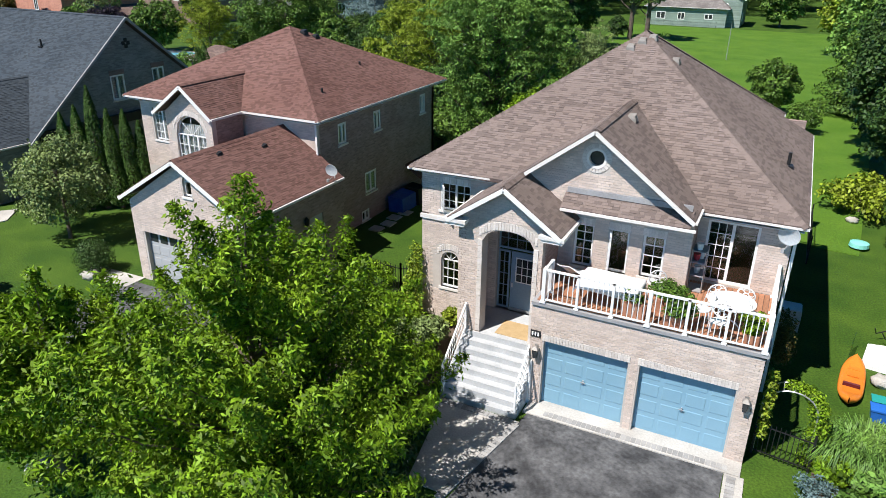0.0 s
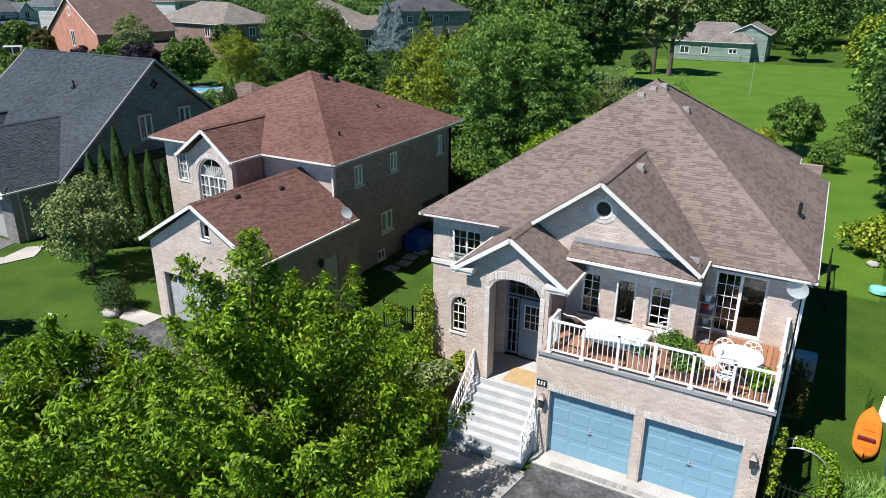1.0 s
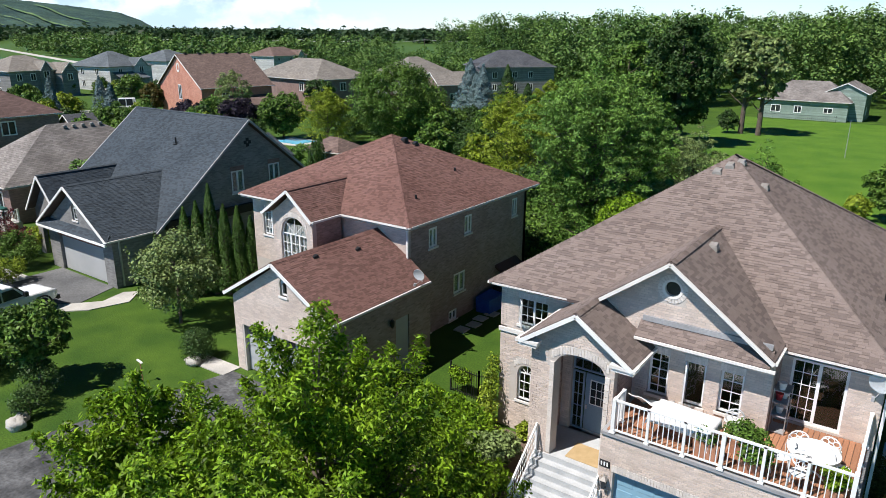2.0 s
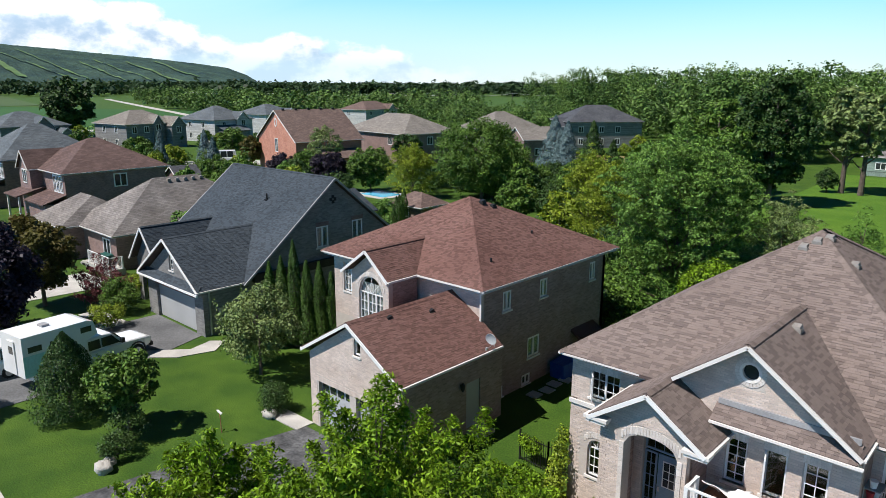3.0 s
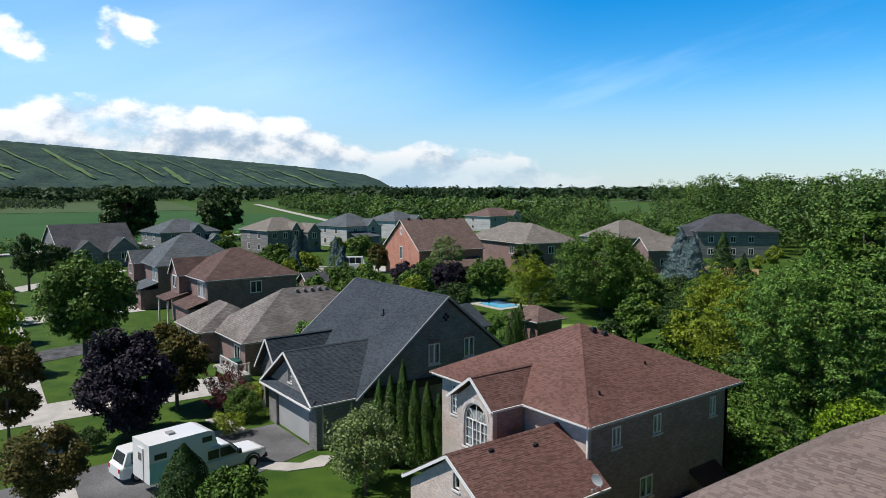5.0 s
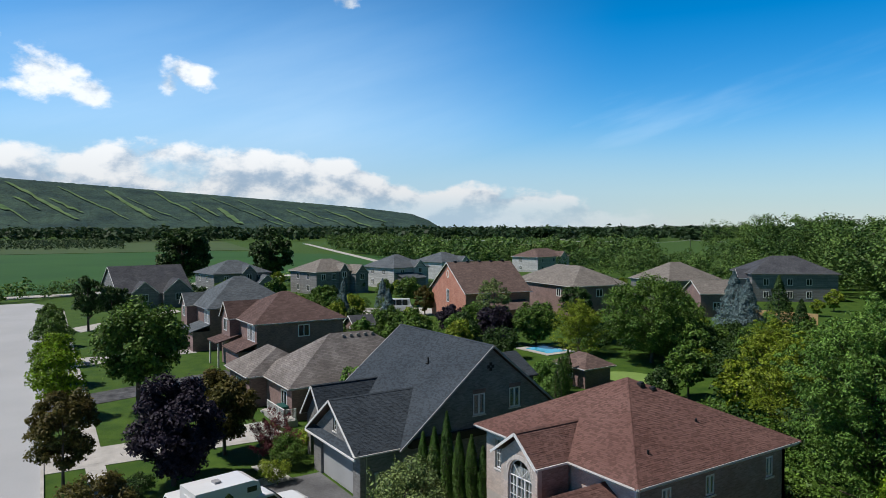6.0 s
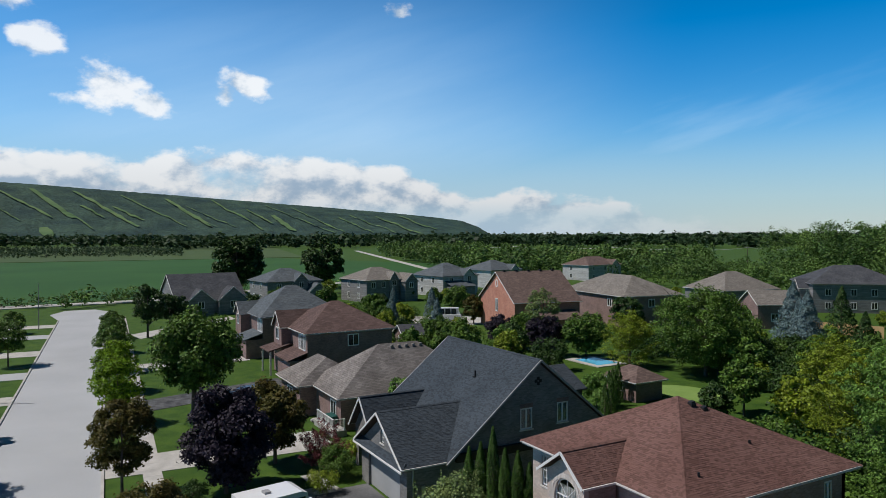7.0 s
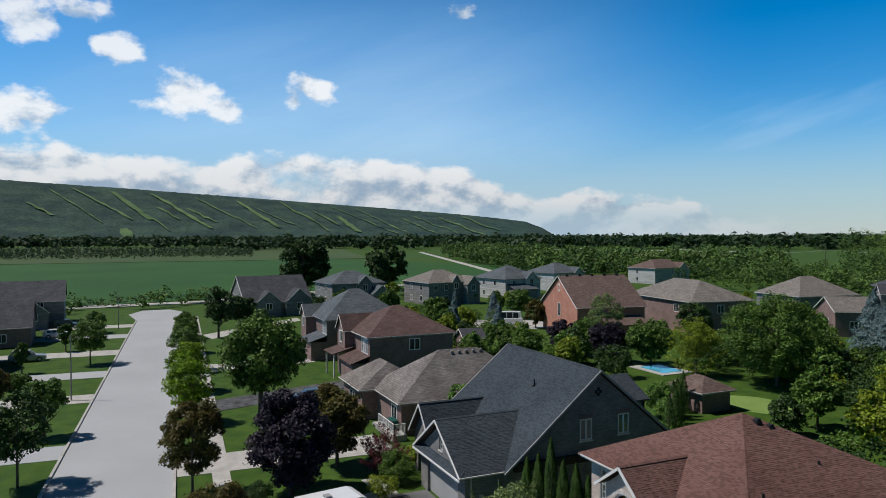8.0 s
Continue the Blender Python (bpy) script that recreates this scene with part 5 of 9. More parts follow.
def far_house(x, y, w, d, rz, eave, peak, roof, walls, label, wins_e=(), wins_s=(), ridge=0.0, gable_s=False, name="house", along="y", bays=()):
    """A house w (x) by d (y); windows (u, z, width, height) on its east and south faces; bays: (face, u, half width, top, out)."""
    h = thing(name, label, "house", x, y, 0, rz)
    o = 0.45
    for nm, f, l in (("south_wall", Face(-w / 2, -d / 2, 0), w), ("east_wall", Face(w / 2, -d / 2, 90), d), ("north_wall", Face(w / 2, d / 2, 180), w), ("west_wall", Face(-w / 2, d / 2, 270), d)):
        top = [(0, eave - 0.05), (l, eave - 0.05)]
        if gable_s and nm in ("south_wall", "north_wall"):
            top = [(0, eave - 0.05), (l / 2, peak - 0.2), (l, eave - 0.05)]
        if gable_s == "e" and nm in ("south_wall", "north_wall"):
            top = [(0, eave - 0.05), (l, eave - 0.05)]
        s = Shape()
        for (a, za), (b, zb) in zip(top, top[1:]):
            trap(s, f, a + (0.25 if nm in ("east_wall", "west_wall") and a == 0 else 0), b - (0.25 if nm in ("east_wall", "west_wall") and b == l else 0), (0, 0), (za, zb), 0.25)
        part(nm, s, walls, h)
        for q in (wins_s if nm == "south_wall" else wins_e if nm == "east_wall" else ()):
            plain_window(h, f, *q)
    if gable_s:
        gable(h, -w / 2 - o, w / 2 + o, eave, -d / 2 - 0.3, d / 2 + 0.3, peak, roof, single=False)
    else:
        a = (0, -ridge / 2, peak) if along == "y" else (-ridge / 2, 0, peak)
        b = (0, ridge / 2, peak) if along == "y" else (ridge / 2, 0, peak)
        hip(h, -w / 2 - o, -d / 2 - o, w / 2 + o, d / 2 + o, eave, a, roof, single=False, apex2=b if ridge else None, fascia=GREY_TRIM if roof in (ROOF_BLUE, ROOF_DARK) else CREAM)
    for side, u, hw, base, top, out in bays:
        if side == "e":
            f = Face(w / 2 + out, u - hw, 90)
            s = Shape()
            for (a, za), (b, zb) in (((0, base), (hw, top)), ((hw, top), (2 * hw, base))):
                trap(s, f, a, b, (0, 0), (za - 0.1, zb - 0.1), out)
            part("bay", s, walls, h)
            plain_window(h, f, hw, max(0.8, base - 1.5), 1.1, 1.3)
            for q in (((w / 2 - 3, u - hw - 0.2, base), (w / 2 + out + 0.25, u - hw - 0.2, base), (w / 2 + out + 0.25, u, top), (w / 2 - 3, u, top)),
                      ((w / 2 + out + 0.25, u + hw + 0.2, base), (w / 2 - 3, u + hw + 0.2, base), (w / 2 - 3, u, top), (w / 2 + out + 0.25, u, top))):
                slope(h, q, roof, single=False, th=0.1)
            trims(h, "verge_board", [((w / 2 + out + 0.27, u - hw - 0.2, base - 0.05), (w / 2 + out + 0.27, u, top - 0.05)), ((w / 2 + out + 0.27, u + hw + 0.2, base - 0.05), (w / 2 + out + 0.27, u, top - 0.05))], CREAM, 0.06, 0.16)
        else:
            f = Face(u - hw, -d / 2 - out, 0)
            s = Shape()
            for (a, za), (b, zb) in (((0, base), (hw, top)), ((hw, top), (2 * hw, base))):
                trap(s, f, a, b, (0, 0), (za - 0.1, zb - 0.1), out)
            part("bay", s, walls, h)
            plain_window(h, f, hw, max(0.8, base - 1.5), 1.1, 1.3)
            gable(h, u - hw - 0.2, u + hw + 0.2, base, -d / 2 - out - 0.25, -d / 2 + 3, top, roof, single=False, trim=CREAM)
    return h


def lean_to(h, face, u0, u1, z, out, rise, roof, wall_mat=None):
    """A low roof on posts or walls before a face of a house."""
    slope(h, (face.at(u0, z, out), face.at(u1, z, out), face.at(u1, z + rise, 0), face.at(u0, z + rise, 0)), roof, single=False, th=0.12)
    if wall_mat:
        s = Shape()
        face.box(s, u0 + 0.3, u1 - 0.3, 0, z - 0.1, 0, out - 0.35)
        part("projection", s, wall_mat, h)
    else:
        for u in (u0 + 0.25, u1 - 0.25):
            s = Shape()
            face.box(s, u - 0.09, u + 0.09, 0, z - 0.1, out - 0.4, out - 0.22)
            part("post", s, CREAM, h)


two = lambda l, *us: [(u, z, 1.0, 1.3) for u in us for z in (0.9, 3.7)]
bung = far_house(-53.0, 12.8, 8.0, 14.5, 0, 2.95, 6.6, ROOF_GREY, DARK_BRICK, "brown brick bungalow with weathered grey shingle roof", [(2.5, 0.9, 1.0, 1.3)], [(6.2, 0.8, 1.2, 1.5)], ridge=4.0)
bw = far_house(-58.6, 7.2, 6.2, 6.4, 0, 2.95, 5.0, ROOF_GREY, DARK_BRICK, "low brown brick wing of the bungalow under hipped roof", [(3.0, 0.9, 0.9, 1.4)], [(3, 0.9, 1.4, 1.3)], ridge=2.5, along="x")
for k in range(5):
    roof_vent(-52.6, 12.0 + k * 0.75, 6.35, VENT, "small metal roof vent in a row on the bungalow")
rh = far_house(-75.3, 14.6, 11.0, 10.6, 0, 5.65, 8.7, ROOF_RED, DARK_BRICK, "brown brick two-storey house with russet hipped roof", [(5.6, 3.9, 1.2, 1.2)],
               [(9.1, 3.6, 0.6, 1.6), (10.0, 3.6, 0.6, 1.6), (8.2, 3.6, 0.6, 1.6)], ridge=1.0, bays=(("s", -2.6, 1.7, 5.65, 7.6, 1.2),))
f = Face(-5.5, -5.3, 0)
lean_to(rh, f, 5.6, 11.3, 2.7, 2.4, 0.8, ROOF_RED, DARK_BRICK)
lean_to(rh, f, 1.2, 5.4, 3.0, 3.0, 0.8, ROOF_RED)
dh = far_house(-94.0, 14.6, 11.6, 11.4, 0, 5.65, 9.5, ROOF_BLUE, DARK_BRICK, "red-brown brick two-storey house with slate-blue hipped roof", [(4, 3.8, 1, 1.2)],
               [(9.2, 3.6, 0.6, 1.6), (10.1, 3.6, 0.6, 1.6), (11, 3.6, 0.6, 1.6)], ridge=1.5, bays=(("s", -3.0, 1.7, 5.5, 7.2, 1.4),))
lean_to(dh, Face(-5.8, -5.7, 0), 6.0, 11.8, 2.7, 2.6, 0.8, ROOF_BLUE, DARK_BRICK)
far_house(-154.5, 12.2, 17.0, 14.5, 4, 3.1, 8.5, ROOF_DARK, SIDING, "single-storey house with broad charcoal roof and blue garage", [(4, 0.9, 1.2, 1.3)], [], gable_s=True, bays=(("e", -2.4, 2.6, 3.1, 5.6, 1.0), ("e", 4.2, 3.0, 3.1, 6.0, 1.4)))
far_house(-166.5, 34.5, 12.5, 14.0, 6, 5.65, 8.6, ROOF_BLUE, SIDING, "grey two-storey house with slate hipped roof", two(0, 3, 7, 11), two(0, 3, 8), ridge=2.5, bays=(("e", 1.5, 1.8, 5.5, 7.6, 0.6), ("e", 4.8, 2.4, 3.0, 5.2, 3.5)))
far_house(-160.0, 56.8, 13.0, 13.5, 8, 5.65, 8.6, ROOF_TAN, SIDING, "grey two-storey house with tan hipped roof", two(0, 2, 5, 8), two(0, 4, 9), ridge=3.0, bays=(("e", 1.0, 1.2, 5.6, 7.6, 0.5), ("e", 5.0, 1.9, 5.0, 7.2, 2.5)))
wh = far_house(-165.5, 80.5, 13.5, 12.5, 10, 5.65, 9.0, ROOF_BLUE, WHITE_SIDING, "pale two-storey house with grey-blue hipped roof", two(0, 3, 9), two(0, 4, 9), ridge=1.5, bays=(("e", 2.4, 2.0, 5.6, 7.6, 0.8),))
lean_to(wh, Face(6.75, -6.25, 90), 0.5, 9, 2.9, 3.5, 1.4, ROOF_BLUE, SIDING)
far_house(-185.0, 109.0, 13.0, 14.0, 12, 5.65, 8.6, ROOF_BLUE, WHITE_SIDING, "pale two-storey house with slate-blue roof behind the trees", two(0, 3, 8), two(0, 4), ridge=2.0, bays=(("e", 3.0, 1.8, 5.6, 7.4, 0.8),))
bh = far_house(-95.8, 59.0, 15.2, 12.4, -10, 5.3, 10.3, ROOF_BROWN, RED_BRICK, "orange-red brick gabled house with brown roof", [(4, 3.5, 1.1, 1.3)], [(7.6, 3.3, 0.95, 2.1)], gable_s=True)
fb = Face(-7.6, -6.2, 0)
s = Shape()
for k in range(14):
    a, b = 2 * math.pi * k / 14, 2 * math.pi * (k + 1) / 14
    q = lambda t, r, w: fb.at(7.6 + r * 0.75 * math.cos(t), 8.2 + r * math.sin(t), w)
    s.hexa([q(a, 0.5, 0.05), q(b, 0.5, 0.05), q(b, 0.5, 0), q(a, 0.5, 0), q(a, 0.75, 0.05), q(b, 0.75, 0.05), q(b, 0.75, 0), q(a, 0.75, 0)])
oval = part("oval_vent", s, CREAM, bh, "pale oval gable vent")
for k in range(5):
    s = Shape()
    s.box(-0.25, -5 + k * 2.4, 10.2, 0.25, -4.6 + k * 2.4, 10.5)
    part("roof_vent", s, BLACK, bh)
s = Shape()
s.box(7.6, -2, 0, 10.6, 5, 2.6)
part("side_extension", s, RED_BRICK, bh)
slope(bh, ((10.9, -2.3, 2.6), (10.9, 5.3, 2.6), (7.6, 5.3, 3.9), (7.6, -2.3, 3.9)), ROOF_BROWN, single=False)
far_house(-95.7, 81.0, 20.5, 12.6, -8, 5.65, 9.0, ROOF_TAN, DARK_BRICK, "brown brick house with broad tan hipped roof", [(2, 3.6, 1.2, 1.3), (6, 3.6, 1.2, 1.3), (10, 3.6, 1.2, 1.3)], [(16, 3.6, 1.2, 1.3)], ridge=8, along="x")
far_house(-99.5, 118.0, 12.6, 15.0, -8, 4.6, 8.4, ROOF_TAN, SIDING, "grey house with tan hipped roof among trees", [(5, 1.6, 1.2, 1.2)], [], ridge=3)
far_house(-75.0, 98.0, 7.6, 7.6, -30, 4.3, 6.6, ROOF_TAN, DARK_BRICK, "small red-brown brick gabled house", [(3, 1.4, 1.2, 1.2)], [(4.5, 1.4, 1.0, 1.4)], gable_s=True)
far_house(-84.5, 137.0, 15, 18, -40, 6.2, 9.9, ROOF_DARK, SIDING, "grey two-storey house with charcoal tiled roof", two(0, 3, 8, 12), two(0, 4, 10), ridge=5, bays=(("s", 3, 2, 5.0, 7.0, 2),))
far_house(-196.0, 161.0, 12, 20, 12, 5.65, 8.6, ROOF_BROWN, WHITE_SIDING, "pale two-storey house with purplish brown roof", two(0, 3, 10, 16), two(0, 4), ridge=8, bays=(("e", 5, 2, 5.6, 7.6, 1),))
far_house(-14.5, 121.5, 13.5, 9.0, 0, 3.2, 6.3, ROOF_GREY, GREEN_SIDING, "grey-green clapboard house with grey roof on the back lawn", [(3, 1, 1.2, 1.2)], [(2.5, 1.2, 1.4, 1.0), (6, 1.2, 1.0, 1.0), (10.6, 1.4, 1.2, 0.7)], ridge=6, along="x")
far_house(-8.6, 124.0, 6.0, 9.5, 0, 4.6, 6.3, ROOF_GREY, GREEN_SIDING, "raised green clapboard wing of the back house", [(3, 1, 1.2, 1.2)], [(3, 2.6, 1.2, 1.2)], gable_s=True)
far_house(-151.0, -36.0, 15, 14, 4, 5.2, 8.8, ROOF_DARK, SIDING, "grey house with charcoal roof across the street", two(0, 3, 10), two(0, 3, 7), gable_s=True, bays=(("e", 2, 2.4, 3.2, 5.4, 1.5),))
far_house(-126.0, -37.5, 13, 12, 4, 3.1, 7.0, ROOF_DARK, DARK_BRICK, "brick house with charcoal roof across the street", [(3, 0.9, 1.2, 1.2), (8, 0.9, 1.2, 1.2)], [], gable_s=True)
far_house(-101.0, -39.5, 13, 12, 4, 3.1, 7.0, ROOF_BROWN, DARK_BRICK, "brick house with brown roof across the street", [(3, 0.9, 1.2, 1.2)], [], gable_s=True)
# sheds
sh = far_house(-87.3, 30.8, 4.2, 3.2, -8, 2.1, 3.4, ROOF_DARK, DARK_BRICK, "small garden shed with dark roof and white trim", [], [(2.1, 0.8, 0.6, 0.8)], gable_s=True, name="garden_shed")
far_house(-46.3, 36.6, 4.4, 3.6, 0, 2.1, 3.3, ROOF_BROWN, DARK_BRICK, "brown wooden garden shed with hipped roof", [], [(2.2, 0.9, 0.6, 0.8)], name="garden_shed", ridge=1.2, along="x")
far_house(-32.0, 58.0, 2.6, 3.2, 0, 2.0, 2.7, ROOF_BLUE, SIDING, "small grey-blue garden shed", [], [], name="garden_shed", gable_s=True)


# ---- the escarpment and far woods ----
def pol(az, dist):
    """Plan point at an azimuth (degrees left of north) and distance from the walk's end."""
    return 7.3 - dist * math.sin(radians(az)), -15.1 + dist * math.cos(radians(az))


SKYLINE = ((57.1, 5), (57.5, 26), (58.2, 48), (59.6, 74), (62, 90), (66, 110), (73, 138), (80, 163), (84, 177), (88, 189), (92, 201), (98.9, 216), (106, 228), (120, 230), (140, 190))


def crest(az):
    for (a, h), (b, k) in zip(SKYLINE, SKYLINE[1:]):
        if a <= az <= b:
            return h + (k - h) * (az - a) / (b - a)
    return 5


def hill_z(az, f):
    """Height on the slope, f from the foot (0) to the crest (1)."""
    h = crest(az) * 1.06
    gully = noise.noise(Vector((az * 0.55 + f * 1.6, f * 1.2, 3))) * 7 + noise.noise(Vector((az * 2.2 + f * 5, f * 6, 9))) * 4 + noise.noise(Vector((az * 9, f * 22, 4))) * 3
    rise = f ** 1.25
    return max(0.0, h * rise + gully * math.sin(math.pi * min(1, f)) * min(1, h / 120)) + (2.5 * noise.noise(Vector((az * 14, 0, 1))) if f == 1 else 0)


s, AZ = Shape(), [57.1 + k * 0.22 for k in range(378)]
FS = [k / 16 for k in range(17)] + [1.25]
for az in AZ:
    for f in FS:
        x, y = pol(az, 2050 + 950 * f)
        s.v.append((x, y, (hill_z(az, f) if f <= 1 else crest(az) * 0.7) - 0.5))
m = len(FS)
for i in range(len(AZ) - 1):
    for j in range(m - 1):
        a = i * m + j
        s.f.append((a, a + 1, a + m + 1, a + m))
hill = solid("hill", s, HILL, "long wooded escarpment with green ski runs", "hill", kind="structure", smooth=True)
hill_things = random.Random(5)
RUNS = [(89.6, 0.42, 0.9, 0.55, -5.5), (86.2, 0.3, 0.92, 0.45, -7), (80.6, 0.34, 0.88, 0.45, -6), (74.2, 0.28, 0.66, 0.6, -4.5), (91.5, 0.12, 0.28, 0.9, -2)]
RUNS += [(62 + k * 2.1 + hill_things.uniform(-0.6, 0.6), hill_things.uniform(0.25, 0.5), hill_things.uniform(0.65, 0.95), hill_things.uniform(0.14, 0.34), hill_things.uniform(-9, -6)) for k in range(17)]
for az, f0, f1, w, lean in RUNS:
    s = Shape()
    for k in range(14):
        f = f0 + (f1 - f0) * k / 13
        a = az - lean * (f - 0.5)
        ww = w * (0.85 + 0.12 * hill_things.random()) * 0.5 * math.sin(math.pi * (0.12 + 0.76 * k / 13)) ** 0.5
        for d in (-ww, ww):
            x, y = pol(a + d, 2050 + 950 * f - 4)
            s.v.append((x, y, hill_z(a + d, f) + 3.5))
    s.f += [(2 * k, 2 * k + 1, 2 * k + 3, 2 * k + 2) for k in range(13)]
    solid("ski_run", s, RUN, "bright grass ski run down the wooded hill", "ski run", group="ski runs", kind="structure")


# ---- trees ----
def leaves_mesh(name, pos, nrm, size, material, off, rng, aspect=0.55):
    """Many small pointed leaves: positions, facing directions and lengths."""
    n = len(pos)
    nrm = nrm / np.linalg.norm(nrm, axis=1, keepdims=True)
    t = np.cross(nrm, rng.normal(size=(n, 3)))
    t /= np.linalg.norm(t, axis=1, keepdims=True)
    b = np.cross(nrm, t)
    L, W = (size[:, None] * 0.5), (size[:, None] * 0.5 * aspect)
    droop = nrm * (size[:, None] * 0.12)
    v = np.stack([pos - t * L, pos + b * W + droop, pos + t * L, pos - b * W + droop], axis=1).reshape(-1, 3) - np.array(off)
    me = bpy.data.meshes.new(name)
    me.vertices.add(4 * n)
    me.vertices.foreach_set("co", v.astype(np.float32).ravel())
    me.loops.add(4 * n)
    me.loops.foreach_set("vertex_index", np.arange(4 * n, dtype=np.int32))
    me.polygons.add(n)
    me.polygons.foreach_set("loop_start", np.arange(0, 4 * n, 4, dtype=np.int32))
    me.update(calc_edges=True)
    me.materials.append(material)
    return me


def crown_points(rng, n, centre, rx, ry, rz, lumps, lump_r, up=0.3, shell=0.55, taper=0.0):
    """Points and directions on many overlapping lumps spread through an uneven crown."""
    d = rng.normal(size=(lumps, 3))
    d /= np.linalg.norm(d, axis=1, keepdims=True)
    k = rng.uniform(0.5, 1.05, size=(lumps, 1)) ** 0.6
    d[:, :2] *= (1 - taper * np.maximum(0, d[:, 2:] * k + 0.25))
    c = np.array(centre) + d * k * np.array((rx, ry, rz))
    r = lump_r * rng.uniform(0.4, 1.6, size=lumps)
    pick = rng.choice(lumps, size=n, p=r ** 2 / (r ** 2).sum())
    e = rng.normal(size=(n, 3))
    e[:, 2] = np.where(e[:, 2] < -0.1, np.abs(e[:, 2]), e[:, 2])
    e /= np.linalg.norm(e, axis=1, keepdims=True)
    rad = r[pick] * (shell + (1 - shell) * rng.uniform(0, 1, n) ** 0.6) * rng.uniform(0.85, 1.15, n)
    p = c[pick] + e * rad[:, None] * np.array((1.0, 1.0, 1.25))
    nr = e * 0.7 + rng.normal(size=(n, 3)) * 0.45 + np.array((0, 0, up))
    return p, nr, c


def trunk_shape(s, x, y, h, r, limbs, rng, spread):
    s.tube([(x, y, -0.1), (x + 0.03, y, h * 0.3), (x - 0.05, y + 0.04, h * 0.62), (x, y, h * 0.9)], [r * 1.35, r, r * 0.7, r * 0.2], 9)
    for k in range(limbs):
        a, z = rng.uniform(0, 2 * math.pi), h * rng.uniform(0.22, 0.7)
        d = spread * rng.uniform(0.5, 0.9)
        s.tube([(x, y, z), (x + math.cos(a) * d * 0.5, y + math.sin(a) * d * 0.5, z + d * 0.35), (x + math.cos(a) * d, y + math.sin(a) * d, z + d * 0.85)], [r * 0.45, r * 0.28, r * 0.07], 6)


SEED = [100]


def tree(x, y, h, r, material, label, n=6000, leaf_size=0.16, base=0.25, lumps=60, lump=0.3, trunk=None, name="tree", squash=1.0, category="tree", shell=0.55, shoots=0, up=0.3, taper=0.0, slim=0.55):
    SEED[0] += 1
    rng = np.random.default_rng(SEED[0])
    ob = site(name, label, category, x, y)
    s, z0 = Shape(), h * base
    if not taper:
        lumps, lump, shell, leaf_size = int(lumps * 1.3), lump * 0.72, 0.5, leaf_size * 1.25
    trunk_shape(s, x, y, h * 0.9, trunk or max(0.05, h * 0.018), 9 if h > 3 else 5, rng, r * (0.6 if taper else 0.85))
    part("trunk", s, BARK, ob)
    rz = (h - z0) / 2
    p, nr, c = crown_points(rng, n, (x, y, z0 + rz), r * 0.82, r * 0.82 * squash, rz * 0.86, lumps, r * lump, shell=shell, up=up, taper=taper)
    if shoots:
        q, m2 = [], []
        for k in range(shoots):
            a, rr = rng.uniform(0, 2 * math.pi), r * math.sqrt(rng.uniform(0, 0.95))
            rr *= 1 - taper * 0.45
            bx, by = x + rr * math.cos(a), y + rr * math.sin(a) * squash
            bz = z0 + rz + rz * 0.86 * math.sqrt(max(0, 1 - (rr / r) ** 2)) * rng.uniform(0.75, 1)
            L = rng.uniform(0.5, 1.3)
            m = int(45 * L)
            t = np.sort(rng.uniform(0, 1, m))
            lean = np.array((math.cos(a), math.sin(a), 0)) * 0.35
            q.append(np.array((bx, by, bz)) + np.outer(t * L, np.array((0, 0, 1)) + lean) + rng.normal(size=(m, 3)) * (0.13 * (1.1 - t))[:, None])
            m2.append(rng.normal(size=(m, 3)) + np.array((0, 0, 0.5)))
        p, nr = np.vstack([p] + q), np.vstack([nr] + m2)
    p[:, 2] = np.maximum(p[:, 2], 0.12)
    size = leaf_size * rng.uniform(0.65, 1.35, len(p))
    me = leaves_mesh("crown", p, nr, size, material, OFF[ob.name], rng, slim)
    cr = new("crown", me)
    cr.parent = ob
    return ob


